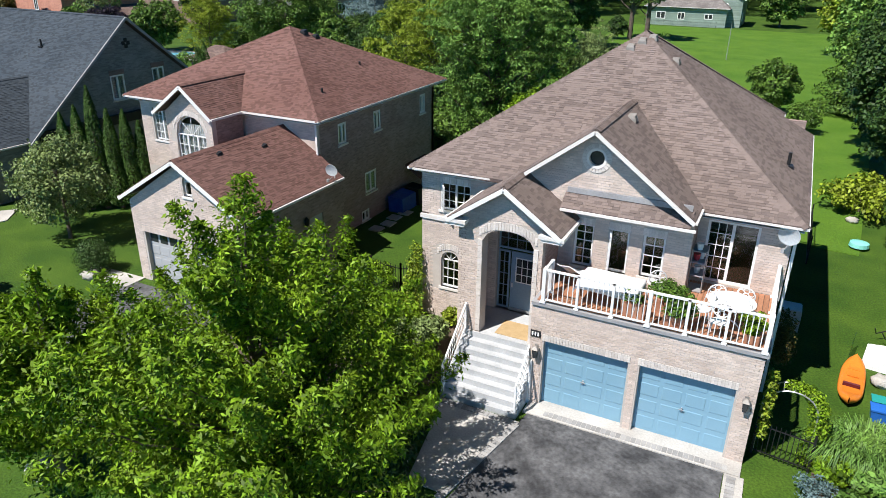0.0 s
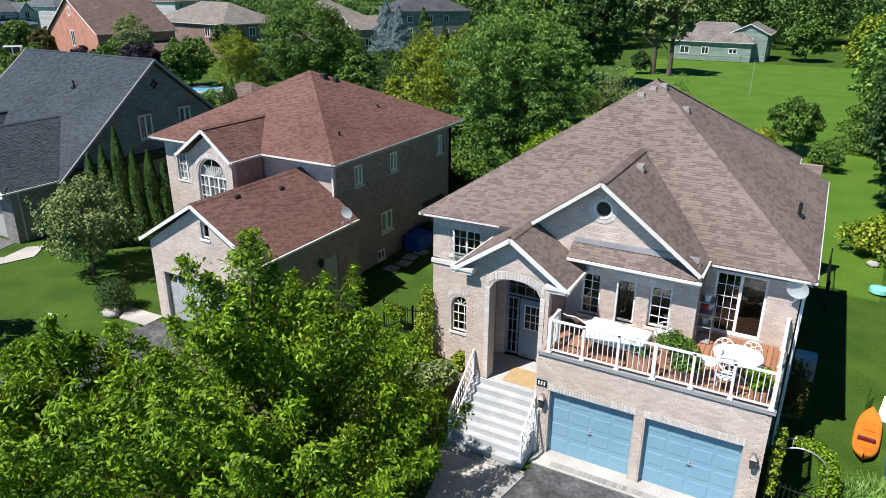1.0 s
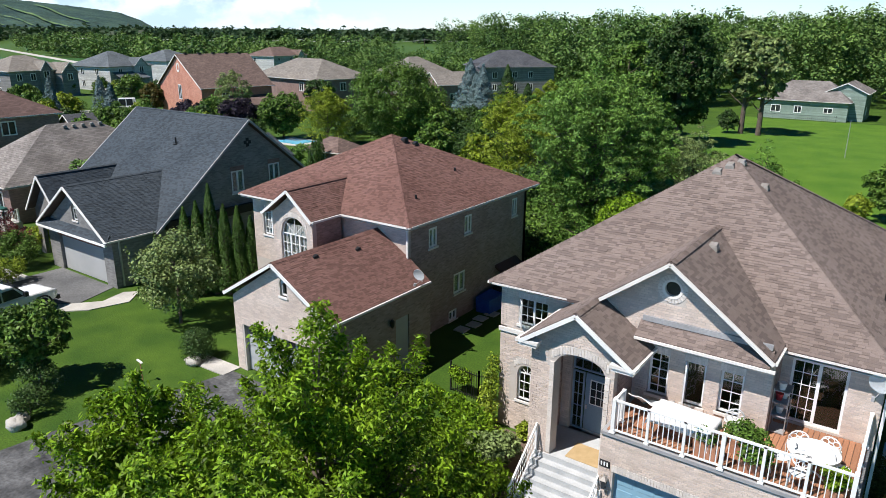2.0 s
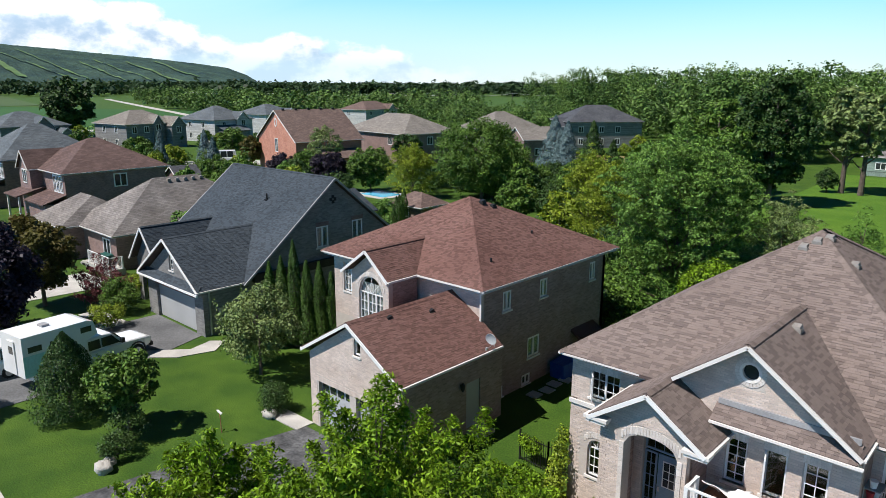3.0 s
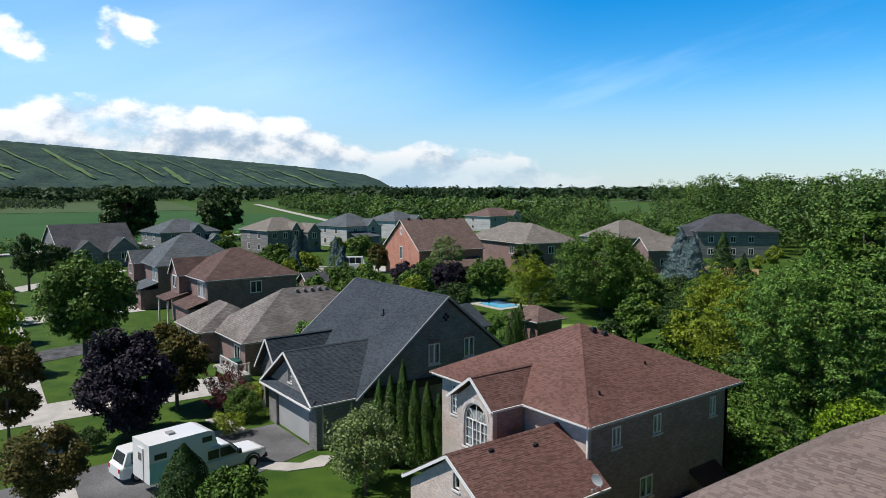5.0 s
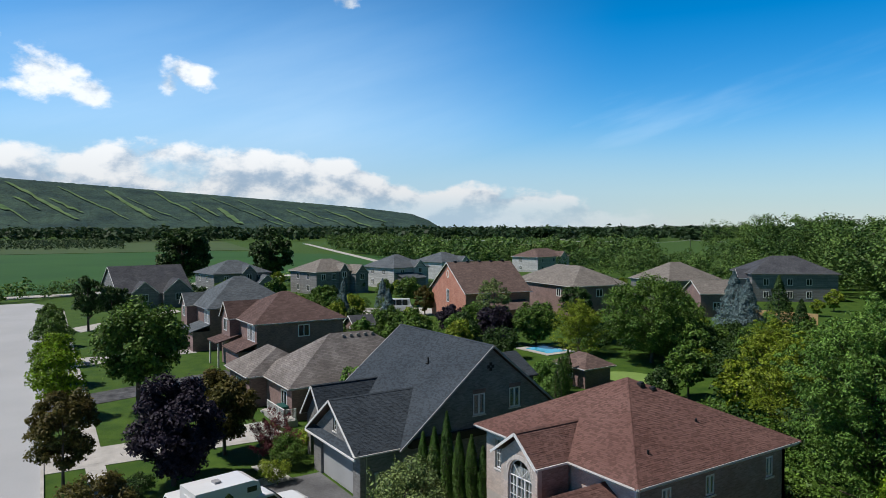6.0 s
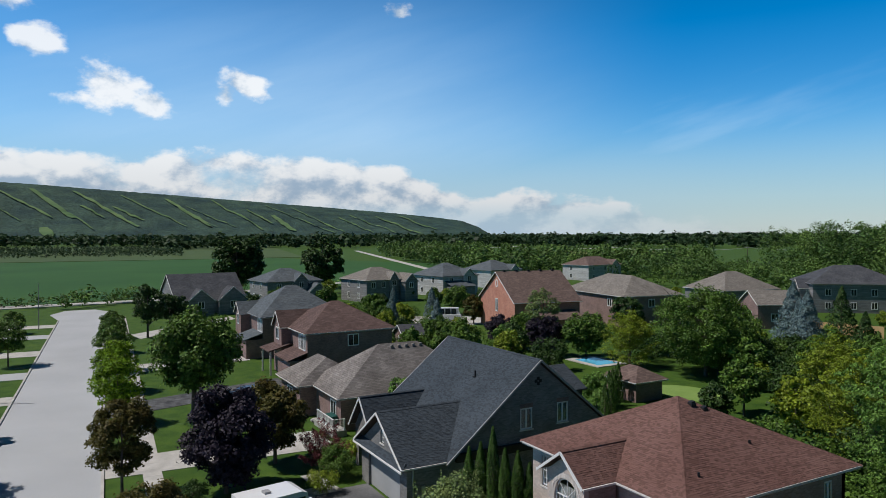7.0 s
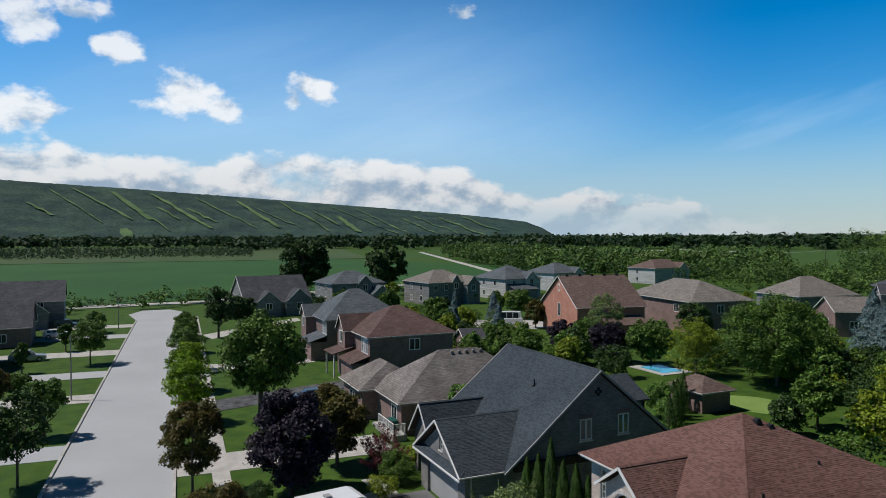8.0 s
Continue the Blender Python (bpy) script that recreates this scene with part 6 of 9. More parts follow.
def plume_tree(x, y, h, r, material, label, branches=90, per=720, leaf_size=0.17, low=0.9, fall=1.0, trunk=0.11, wide=1.0, clumps=0):
    """A vase of rising branches, each a leafy plume that thins to its tip."""
    SEED[0] += 1
    rng = np.random.default_rng(SEED[0])
    ob = site("tree", label, "tree", x, y)
    s, P, N = Shape(), [], []
    s.tube([(x, y, -0.1), (x + 0.03, y, h * 0.25), (x - 0.04, y + 0.03, h * 0.55), (x, y, h * 0.85)], [trunk * 1.35, trunk, trunk * 0.6, trunk * 0.15], 9)
    for k in range(branches):
        a = k * 2.39996 + rng.uniform(-0.25, 0.25)
        rr = r * math.sqrt((k + 0.5) / branches) * rng.uniform(0.85, 1.08)
        top = h - fall * rr * rng.uniform(0.75, 1.25) - rng.uniform(0, 0.9)
        if k % 6 == 0:
            top += 0.6
        if k % 3 == 2:
            top = low + (top - low) * rng.uniform(0.25, 0.7)
        base = np.array((x, y, max(0.5, min(top - 0.9 * rr - 0.3, h * 0.6))))
        tip = np.array((x + rr * math.cos(a), y + rr * math.sin(a), max(top, low)))
        bend = base * 0.35 + tip * 0.65 + np.array((0.06 * (tip - base)[0], 0.06 * (tip - base)[1], -0.16 * rr))
        t = 1 - rng.uniform(0, 1, per) ** 1.35 * 0.8
        q = np.outer((1 - t) ** 2, base) + np.outer(2 * t * (1 - t), bend) + np.outer(t * t, tip)
        spread = wide * (0.09 + 0.46 * np.sqrt(np.maximum(0, 1 - t))) * rng.uniform(0.75, 1.15)
        if clumps:
            at = np.linspace(0.42, 0.99, clumps) + rng.uniform(-0.04, 0.04, clumps)
            pick = rng.integers(0, clumps, per)
            t = at[pick]
            c = np.outer((1 - at) ** 2, base) + np.outer(2 * at * (1 - at), bend) + np.outer(at * at, tip)
            size = wide * (0.14 + 0.34 * np.sqrt(np.maximum(0, 1 - at))) * rng.uniform(0.7, 1.25, clumps)
            c += rng.normal(size=(clumps, 3)) * (size * 0.55)[:, None]
            e = rng.normal(size=(per, 3))
            e[:, 2] = np.where(e[:, 2] < 0, np.abs(e[:, 2]) * 0.6, e[:, 2])
            e /= np.linalg.norm(e, axis=1, keepdims=True)
            q = c[pick] + e * (size[pick] * rng.uniform(0.6, 1.1, per))[:, None] * np.array((1.1, 1.1, 0.8))
            out = e * 2.0
        else:
            q += rng.normal(size=(per, 3)) * (spread * 0.62)[:, None] * np.array((1, 1, 0.7))
            out = q - (base * 0.5 + tip * 0.5)
        P.append(q)
        N.append(out * 0.4 + rng.normal(size=(per, 3)) * 0.75 + np.array((0, 0, 0.45)))
        if k % 2 == 0:
            s.tube([tuple(base), tuple(base * 0.25 + bend * 0.5 + tip * 0.25), tuple(base * 0.05 + bend * 0.35 + tip * 0.6)], [trunk * 0.4, trunk * 0.22, 0.008], 5)
    part("trunk", s, BARK, ob)
    P, N = np.vstack(P), np.vstack(N)
    P[:, 2] = np.maximum(P[:, 2], 0.15)
    cr = new("crown", leaves_mesh("crown", P, N, leaf_size * rng.uniform(0.65, 1.35, len(P)), material, OFF[ob.name], rng, 0.35))
    cr.parent = ob
    return ob


def shrub(x, y, h, r, material, label, n=1500, leaf_size=0.1, name="shrub", squash=1.0):
    return tree(x, y, h, r, material, label, n, leaf_size, 0.02, 30, 0.38, 0.03, name, squash, "shrub")


def conifer(x, y, h, r, material, label, n=5000, leaf_size=0.2, slim=False, name="conifer"):
    SEED[0] += 1
    rng = np.random.default_rng(SEED[0])
    ob = site(name, label, "tree", x, y)
    s = Shape()
    s.tube([(x, y, -0.1), (x, y, h * 0.5), (x, y, h * 0.96)], [h * 0.02 + 0.03, h * 0.013 + 0.02, 0.01], 8)
    part("trunk", s, BARK, ob)
    f = rng.uniform(0, 1, n) ** (1.0 if slim else 1.5)
    z = h * (0.03 + 0.97 * f)
    a = rng.uniform(0, 2 * math.pi, n)
    tier = 1 if slim else 0.78 + 0.3 * np.abs(np.sin(f * h * 2.3 + 0.6 * np.sin(a * 3)))
    env = np.minimum(1, f * 9 + 0.5) * ((1 - f ** 2.2) if slim else (1 - f) ** 0.85) * r * tier * (1 + 0.16 * np.sin(a * 4 + f * 11))
    rad = env * (0.55 + 0.45 * rng.uniform(0, 1, n) ** 0.5) + 0.03
    p = np.stack([x + rad * np.cos(a), y + rad * np.sin(a), z + (0 if slim else -0.12 * rad)], axis=1)
    out = np.stack([np.cos(a), np.sin(a), np.full(n, 0.5)], axis=1)
    me = leaves_mesh("crown", p, out + rng.normal(size=(n, 3)) * 0.5, leaf_size * rng.uniform(0.6, 1.4, n), material, OFF[ob.name], rng, 0.45)
    cr = new("crown", me)
    cr.parent = ob
    return ob


def foliage(name, label, spots, material, n, size, category="plant", aspect=0.55, up=0.35):
    """A leafy plant made of overlapping lumps: (x, y, z, radius) each."""
    SEED[0] += 1
    g = np.random.default_rng(SEED[0])
    sp = np.array(spots, float)
    pick = g.choice(len(sp), size=n, p=sp[:, 3] ** 2 / (sp[:, 3] ** 2).sum())
    e = g.normal(size=(n, 3))
    e /= np.linalg.norm(e, axis=1, keepdims=True)
    p = sp[pick, :3] + e * (sp[pick, 3] * g.uniform(0.45, 1.05, n))[:, None]
    p[:, 2] = np.maximum(p[:, 2], 0.05)
    off = (sp[:, 0].mean(), sp[:, 1].mean(), 0)
    ob = new(name, leaves_mesh(name, p, e * 0.7 + g.normal(size=(n, 3)) * 0.5 + np.array((0, 0, up)), size * g.uniform(0.6, 1.4, n), material, off, g, aspect))
    ob.location = off
    return tagged(ob, label, category)


# front garden trees
plume_tree(-5.0, -6.3, 8.3, 5.1, L_BRIGHT, "young ash tree with bright green leaves by the walk", 165, 560, 0.155, 0.9, 0.98)
plume_tree(-10.1, -7.9, 5.4, 2.8, L_BRIGHT, "small bright green tree beside a boulder", 60, 360, 0.19, 1.7, 0.7, 0.08)
tree(-23.3, 2.0, 4.5, 2.4, L_OLIVE, "small grey-green ornamental tree on the lawn", 13000, 0.12, 0.1, 70, 0.26, 0.07, shoots=8)
for k, (x, y, h) in enumerate(((-26.1, 4.6, 5.0), (-25.7, 5.1, 5.3), (-25.2, 5.6, 6.2), (-24.6, 6.0, 5.1), (-24.1, 6.5, 5.0), (-23.7, 7.0, 4.4))):
    conifer(x, y, h, 0.56, L_CEDAR, "tall narrow green cedar in a row between houses", 8000, 0.1, True, "cedar_tree")
conifer(-25.4, -6.4, 4.0, 1.5, L_DARK, "broad dark green conifer on the front lawn", 16000, 0.11, True)
tree(-22.3, -5.2, 3.6, 1.6, L_MID, "small leafy green tree on the front lawn", 9000, 0.13, 0.25, 60, 0.28, 0.07)
shrub(-20.4, -6.5, 1.0, 0.8, L_DARK, "clipped dark green mound shrub by a boulder", 2500, 0.07)
shrub(-21.3, -5.6, 1.4, 0.9, L_DARK, "dark green shrub under the small tree", 2500, 0.07)
foliage("shrub", "round clipped dark green shrub beside the garage", [(-19.2, 0.1, 0.65, 0.8), (-19.2, 0.1, 0.9, 0.6)], L_DARK, 7000, 0.07, "shrub")
tree(-39.3, -6.0, 7.0, 3.15, L_PURPLE, "dark purple-leaved tree on the front lawn", 24000, 0.2, 0.0, 110, 0.24)
tree(-43.6, -1.6, 6.2, 2.6, L_BRONZE, "bronze-green leaved tree behind the purple one", 15000, 0.2, 0.12, 90, 0.24)
tree(-60.3, -4.6, 9.4, 4.4, L_MID, "broad weeping tree with hanging green foliage", 24000, 0.26, 0.22, 110, 0.26, 0.22, shoots=0)
tree(-29.6, -11.6, 4.6, 2.0, L_BRONZE, "street tree with bronze-tipped leaves", 11000, 0.14, 0.2, 70, 0.26, 0.07)
tree(-41.9, -12.0, 6.4, 2.2, L_BRONZE, "street tree with bronze-tipped leaves beside the sidewalk", 13000, 0.17, 0.16, 80, 0.26, 0.08)
for x, y, h, r in ((-61.0, -11.0, 5.8, 2.5), (-75.0, -10.3, 5.6, 2.4), (-88.0, -9.7, 5.6, 2.6), (-103, -8.9, 5.0, 2.2), (-118, -8.0, 4.6, 2.0)):
    tree(x, y, h, r, L_MID if x < -80 else L_BRIGHT, "green street tree beside the sidewalk", 6500, 0.2, 0.2, 60, 0.28, 0.07)
for x, y, h, r in ((-117.2, -2.8, 8.6, 3.0), (-124, 1.5, 6.5, 2.5), (-132, 4, 5.5, 2.2)):
    tree(x, y, h, r, L_DARK, "dark green tree on a front lawn", 5500, 0.3, 0.2, 60, 0.28)
for x, y, h, r, m in ((-61.3, -22.8, 5.4, 1.9, L_MID), (-98.4, -21.4, 6.0, 2.6, L_MID), (-48.3, -23.0, 6.5, 2.6, L_DARK), (-73, -28.5, 4.5, 1.8, L_BRONZE), (-84, -28, 1.6, 1.6, L_MID), (-112, -25.5, 4.4, 1.2, L_CEDAR), (-95, -29, 4.0, 0.9, L_CEDAR), (-133, -22.5, 4, 1.8, L_MID)):
    tree(x, y, h, r, m, "green tree on a lawn across the street", 6500, 0.2, 0.22 if h > 2 else 0.02, 60, 0.28, 0.08)
plume_tree(-41.0, 1.2, 3.4, 2.0, L_RED, "feathery dark red barberry shrub by the path", 60, 150, 0.13, 0.3, 0.6, 0.03, 0.7)
shrub(-38.5, 1.3, 2.1, 1.25, L_MID, "round green shrub by the path", 5000, 0.1)
shrub(-36.2, -0.5, 1.4, 1.05, L_YELLOW, "low yellow-green shrub beside the driveway", 3500, 0.09)
shrub(-41.3, 3.9, 1.7, 1.0, L_YELLOW, "yellow-green shrub before the porch", 3000, 0.1)
shrub(-38.6, -8.2, 1.1, 1.0, L_DARK, "dark green shrub under the purple tree", 2500, 0.1)
tree(-47.3, 10.5, 4.6, 1.4, L_MAPLE, "young bright green tree between the roofs", 4500, 0.16, 0.1, 50, 0.28)
# behind the houses
plume_tree(-12.6, 26.5, 12.6, 5.2, L_MAPLE, "tall full maple behind the houses", 200, 440, 0.2, 0.6, 0.95, 0.2, 1.75, 6)
plume_tree(-6.9, 29.0, 8.4, 3.0, L_OLIVE, "grey-green tree beside the maple", 70, 260, 0.17, 0.5, 1.0, 0.12, 1.25, 6)
plume_tree(-3.2, 31.5, 6.8, 2.6, L_MAPLE, "green tree beside the back lawn", 60, 240, 0.17, 0.5, 1.0, 0.12, 1.25, 6)
shrub(-8.6, 23.6, 4.0, 2.4, L_BRIGHT, "bright green bush behind the houses", 11000, 0.16)
shrub(-14.5, 21.0, 2.4, 1.8, L_DARK, "dark shrub in the shade", 3500, 0.16)
plume_tree(-21.5, 34.0, 8.8, 3.0, L_YELLOW, "yellow-green tree behind the russet roof", 70, 300, 0.2, 0.5, 0.9, 0.15, 1.5, 6)
plume_tree(-25.5, 37.0, 9.4, 2.5, L_YELLOW, "tall yellow-green tree behind the russet roof", 60, 280, 0.2, 0.5, 1.1, 0.15, 1.5, 6)
tree(-17.0, 44.0, 11.0, 4.4, L_MID, "leafy green tree behind the maple", 16000, 0.3, 0.06, 90, 0.24)
tree(-22.6, 75.0, 16.0, 5.6, L_DARK, "huge dark green tree over the back lawn", 40000, 0.3, 0.04, 190, 0.17)
tree(-31.5, 80.0, 13.5, 5.0, L_MID, "leafy green tree at the back", 20000, 0.34, 0.06, 120, 0.2)
tree(-49.8, 51.5, 10.2, 6.9, L_MID, "broad round dark green tree over the yards", 42000, 0.2, 0.04, 240, 0.16)
plume_tree(-58.2, 47.5, 7.6, 3.5, L_YELLOW, "yellow-leaved tree by the pool", 70, 240, 0.22, 0.7, 0.8, 0.12, 1.6, 6)
tree(-66.5, 47.5, 6.2, 3.4, L_MID, "green tree beside the red brick house", 9000, 0.28, 0.06, 80, 0.25)
tree(-70.5, 43.5, 5.6, 3.0, L_PURPLE, "dark purple-leaved tree beside the pool", 8000, 0.25, 0.06, 70, 0.25)
tree(-76.0, 44.0, 5.0, 3.4, L_MID, "green tree before the red brick house", 9000, 0.28, 0.06, 70, 0.25)
tree(-82.0, 43.5, 4.4, 2.4, L_PURPLE, "purple-leaved tree before the red brick house", 6000, 0.25, 0.06, 60, 0.25)
tree(-82.0, 52.0, 8.4, 3.2, L_OLIVE, "thin grey-green tree before the red brick house", 5500, 0.22, 0.08, 80, 0.22)
shrub(-62.0, 38.0, 3.6, 2.4, L_DARK, "dark green shrub in a back yard", 4500, 0.2)
shrub(-44.5, 30.0, 3.2, 1.6, L_MAPLE, "bright green yard shrub", 4000, 0.16)
for k in range(7):
    conifer(-40.6 - k * 0.95, 27.6 + k * 1.1 + (k % 2) * 0.5, 3.4 + 0.3 * (k % 3), 0.55, L_CEDAR, "narrow dark cedar in the yard hedge", 1800, 0.14, True, "cedar_tree")
for x, y, h, r, n in ((-53.2, 72.8, 10.2, 3.6, 14000), (-46.6, 66.0, 9.8, 3.1, 13000), (-50.0, 69.5, 8.6, 2.6, 9000)):
    conifer(x, y, h, r, L_BLUE, "blue spruce at the back of the yards", n, 0.26, name="spruce_tree")
for x, y, h, r in ((-57.5, 91, 8.6, 3.0), (-43.5, 73, 7.0, 2.4), (-88.0, 36.0, 7.0, 2.0), (-120, 52, 6.0, 1.8), (-128, 47, 6, 1.8), (-100, 34, 5.5, 1.8)):
    conifer(x, y, h, r, L_BLUE if x < -80 else L_DARK, "spruce between the yards", 4500, 0.32, name="spruce_tree")
tree(-120, 58, 6.0, 3.2, L_MID, "green yard tree between houses", 5000, 0.32, 0.08, 60, 0.26)
tree(-105, 53, 5.5, 2.2, L_BRONZE, "bronze-leaved yard tree between houses", 4500, 0.32, 0.08, 60, 0.26)
tree(-118, 38, 5.5, 2.6, L_MID, "green yard tree between houses", 4500, 0.32, 0.08, 60, 0.26)
tree(-134, 34, 6.0, 2.6, L_MID, "green yard tree between houses", 4500, 0.32, 0.08, 60, 0.26)
tree(-103, 37, 4.6, 2.4, L_YELLOW, "light green yard tree between houses", 4000, 0.3, 0.08, 60, 0.26)
tree(-80, 68, 6.5, 3.0, L_DARK, "dark tree behind the red brick house", 5000, 0.32, 0.08, 60, 0.26)
tree(-196, 29, 17.0, 8.5, L_DARK, "tall dark poplar group at the field's edge", 15000, 0.7, 0.04, 110, 0.22)
tree(-206, 58, 16.0, 7.5, L_DARK, "tall dark poplar group at the field's edge", 12000, 0.7, 0.04, 100, 0.22)
# right of the brick house
tree(11.2, 31.0, 10.5, 3.9, L_DARK, "dark leafy tree at the edge of the side yard", 20000, 0.22, 0.03, 100, 0.24)
tree(14.5, 36.0, 12.0, 4.2, L_PURPLE, "dark purple tree at the edge of the yard", 10000, 0.3, 0.1, 80, 0.24)
tree(11.4, 25.0, 8.0, 3.0, L_DARK, "dark leafy green tree along the side yard", 14000, 0.2, 0.02, 90, 0.24)
tree(14.5, 22.0, 8.5, 3.6, L_DARK, "dark leafy tree along the side yard", 12000, 0.22, 0.02, 90, 0.24)
tree(10.8, 38.5, 10.5, 3.4, L_DARK, "tall dark leafy tree along the side yard", 14000, 0.24, 0.02, 90, 0.24)
tree(13.6, 14.6, 5.0, 2.4, L_DARK, "dark shrubby tree along the side lawn", 9000, 0.16, 0.02, 70, 0.26)
tree(12.8, 10.0, 3.2, 1.7, L_MID, "tall mixed green shrub along the side lawn", 6000, 0.13, 0.02, 60, 0.28, category="shrub", name="shrub")
conifer(10.4, 50.0, 12.0, 4.0, L_MID, "broad green spruce beside the back lawn", 16000, 0.3, name="spruce_tree")
tree(11.5, 66.0, 10.5, 5.0, L_MAPLE, "light green tree beside the back lawn", 14000, 0.35, 0.04, 90, 0.24)
tree(11.0, 88.0, 10.0, 5.5, L_YELLOW, "yellow-green tree beside the back lawn", 10000, 0.4, 0.04, 80, 0.24)
tree(3.6, 46.0, 4.6, 2.3, L_MID, "small round tree on the back lawn", 9000, 0.18, 0.1, 70, 0.25)
shrub(1.5, 44.5, 2.2, 1.2, L_YELLOW, "yellow-green shrub on the back lawn", 3000, 0.14)
shrub(6.0, 41.0, 2.0, 1.4, L_MID, "low green shrub on the back lawn", 3000, 0.14)
for x, y, h, r in ((11.0, 15.5, 3.6, 1.5), (11.3, 18.5, 4.2, 1.7), (10.9, 13.2, 2.6, 1.3)):
    tree(x, y, h, r, L_CEDAR, "dense cedar hedge along the side yard", 9000, 0.12, 0.0, 60, 0.3, 0.06, name="hedge_shrub", category="shrub")
shrub(9.2, 23.5, 1.3, 2.2, L_YELLOW, "low yellow-green hostas at the yard's end", 3500, 0.2)
shrub(11.3, 10.2, 1.7, 1.6, L_MID, "mixed green shrubs along the side lawn", 5500, 0.12)
shrub(11.6, 7.4, 1.3, 1.2, L_MID, "leafy green shrub beside the kayak", 3500, 0.12)
tree(-18.4, 92.0, 15.0, 4.0, L_OLIVE, "tall thin tree beside the back house", 6000, 0.45, 0.3, 60, 0.22, 0.3)
tree(-15.9, 91.5, 14.0, 3.6, L_OLIVE, "tall thin tree beside the back house", 5000, 0.45, 0.3, 60, 0.22, 0.3)
tree(0.5, 124.0, 7.0, 4.0, L_MID, "green tree beside the back house", 5000, 0.5, 0.04, 60, 0.25)


def woods(name, label, spots, leaf_n, leaf_size, material, seed):
    """A far wood of many separate crowns, joined."""
    rng = np.random.default_rng(seed)
    P, N, S = [], [], []
    for x, y, h, r in spots:
        lumps = 26
        p, nr, _ = crown_points(rng, leaf_n, (x, y, h * 0.52), r * 0.8, r * 0.8, h * 0.44, lumps, r * 0.3, up=0.5, shell=0.6)
        P.append(p)
        N.append(nr)
        S.append(np.full(leaf_n, leaf_size * r / 4) * rng.uniform(0.6, 1.4, leaf_n))
    P, N, S = np.vstack(P), np.vstack(N), np.concatenate(S)
    P[:, 2] = np.maximum(P[:, 2], 0.2)
    ob = new(name, leaves_mesh(name, P, N, S, material, (0, 0, 0), rng, 0.8))
    return tagged(ob, label, "woods", kind="stuff")


wr = random.Random(12)
spots = []
for k in range(900):
    az, dist = wr.uniform(-16, 44), wr.uniform(145, 330)
    x, y = pol(az, dist)
    if y < 112 + max(0, -x - 36) * 0.9 or (-34 < x < 26 and y < 145):
        continue
    low = max(0.0, az - 32) / 12
    spots.append((x, y, (wr.uniform(13.5, 19.5) + (dist - 150) * 0.02) * (1 - 0.3 * low), wr.uniform(3.6, 5.6)))
woods("near_woods", "dense mixed green woods behind the yards", spots, 800, 0.5, L_WOOD, 21)
spots = []
for k in range(1700):
    az, dist = wr.uniform(40, 88), wr.uniform(235, 640)
    x, y = pol(az, dist)
    if y < 138 + (-x - 262) * 0.306 or (az < 58 and dist > 400) or (az < 55 and dist < 300):
        continue
    spots.append((x, y, wr.uniform(5, 13), wr.uniform(3.0, 5.5)))
woods("roadside_woods", "scrubby green woods beyond the country road", spots, 220, 0.95, L_WOOD, 22)
spots = []
for k in range(1500):
    az, dist = wr.uniform(28, 112), wr.uniform(900, 1900)
    x, y = pol(az, dist)
    if az > 82 and dist < 1150:
        continue
    spots.append((x, y, wr.uniform(8, 17), wr.uniform(8, 17)))
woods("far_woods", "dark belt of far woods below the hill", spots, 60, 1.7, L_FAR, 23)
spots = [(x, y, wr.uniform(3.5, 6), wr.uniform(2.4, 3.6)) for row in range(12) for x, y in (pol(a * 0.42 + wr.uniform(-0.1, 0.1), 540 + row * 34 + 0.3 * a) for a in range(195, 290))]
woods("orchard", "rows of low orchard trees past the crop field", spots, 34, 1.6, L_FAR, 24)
spots = [(x + wr.uniform(-3, 3), y, wr.uniform(1.5, 4.5), wr.uniform(1.5, 3)) for x, y in [(-183 - wr.uniform(0, 4), -60 + k * 3.2) for k in range(40)]]
woods("field_hedge", "low green hedge along the crop field", spots, 120, 0.9, L_WOOD, 25)
spots = []
for k in range(420):
    x, y = pol(wr.uniform(24, 62), wr.uniform(175, 320))
    if any(abs(x - a) + abs(y - b) < 26 for a, b in ((-196, 161), (-185, 109), (-80, 136), (-99.5, 118), (-160, 57), (-165, 80))) or y < 150 + max(0, -x - 190) * 0.5:
        continue
    spots.append((x, y, wr.uniform(4, 9.5), wr.uniform(2.2, 4)))
woods("hedgerow_woods", "mixed green hedgerow trees behind the far houses", spots, 300, 0.75, L_WOOD, 27)
spots = []
for x, y, w, d, n in ((-43, 55, 9, 4, 14), (-20, 29, 7, 3, 10), (-31, 46, 6, 2, 7), (-13, 21.5, 5, 2, 7), (-56, 60, 8, 5, 12), (-75, 35, 12, 4, 14), (-98, 40, 6, 5, 10), (-122, 42, 10, 12, 14)):
    spots += [(x + wr.uniform(-w, w), y + wr.uniform(-d, d), wr.uniform(1.4, 3.6), wr.uniform(1.1, 2.0)) for k in range(n)]
dark = []
for x, y, w, d, n in ((-37, 51, 7, 2.5, 14), (-27, 42, 4, 3, 10), (-47, 59, 5, 3, 8), (-22, 30, 4, 3, 6), (-58, 55, 5, 4, 8)):
    dark += [(x + wr.uniform(-w, w), y + wr.uniform(-d, d), wr.uniform(2.0, 4.2), wr.uniform(1.3, 2.2)) for k in range(n)]
woods("shade_thicket", "dark green bushes along the back yard borders", dark, 700, 0.5, L_DARK, 29)
woods("yard_thicket", "low dark green shrubs filling the back yards", spots, 650, 0.5, L_MID, 28)
spots = [pol(wr.uniform(86, 120), wr.uniform(170, 200)) + (wr.uniform(2, 5), wr.uniform(2, 3)) for k in range(14)]
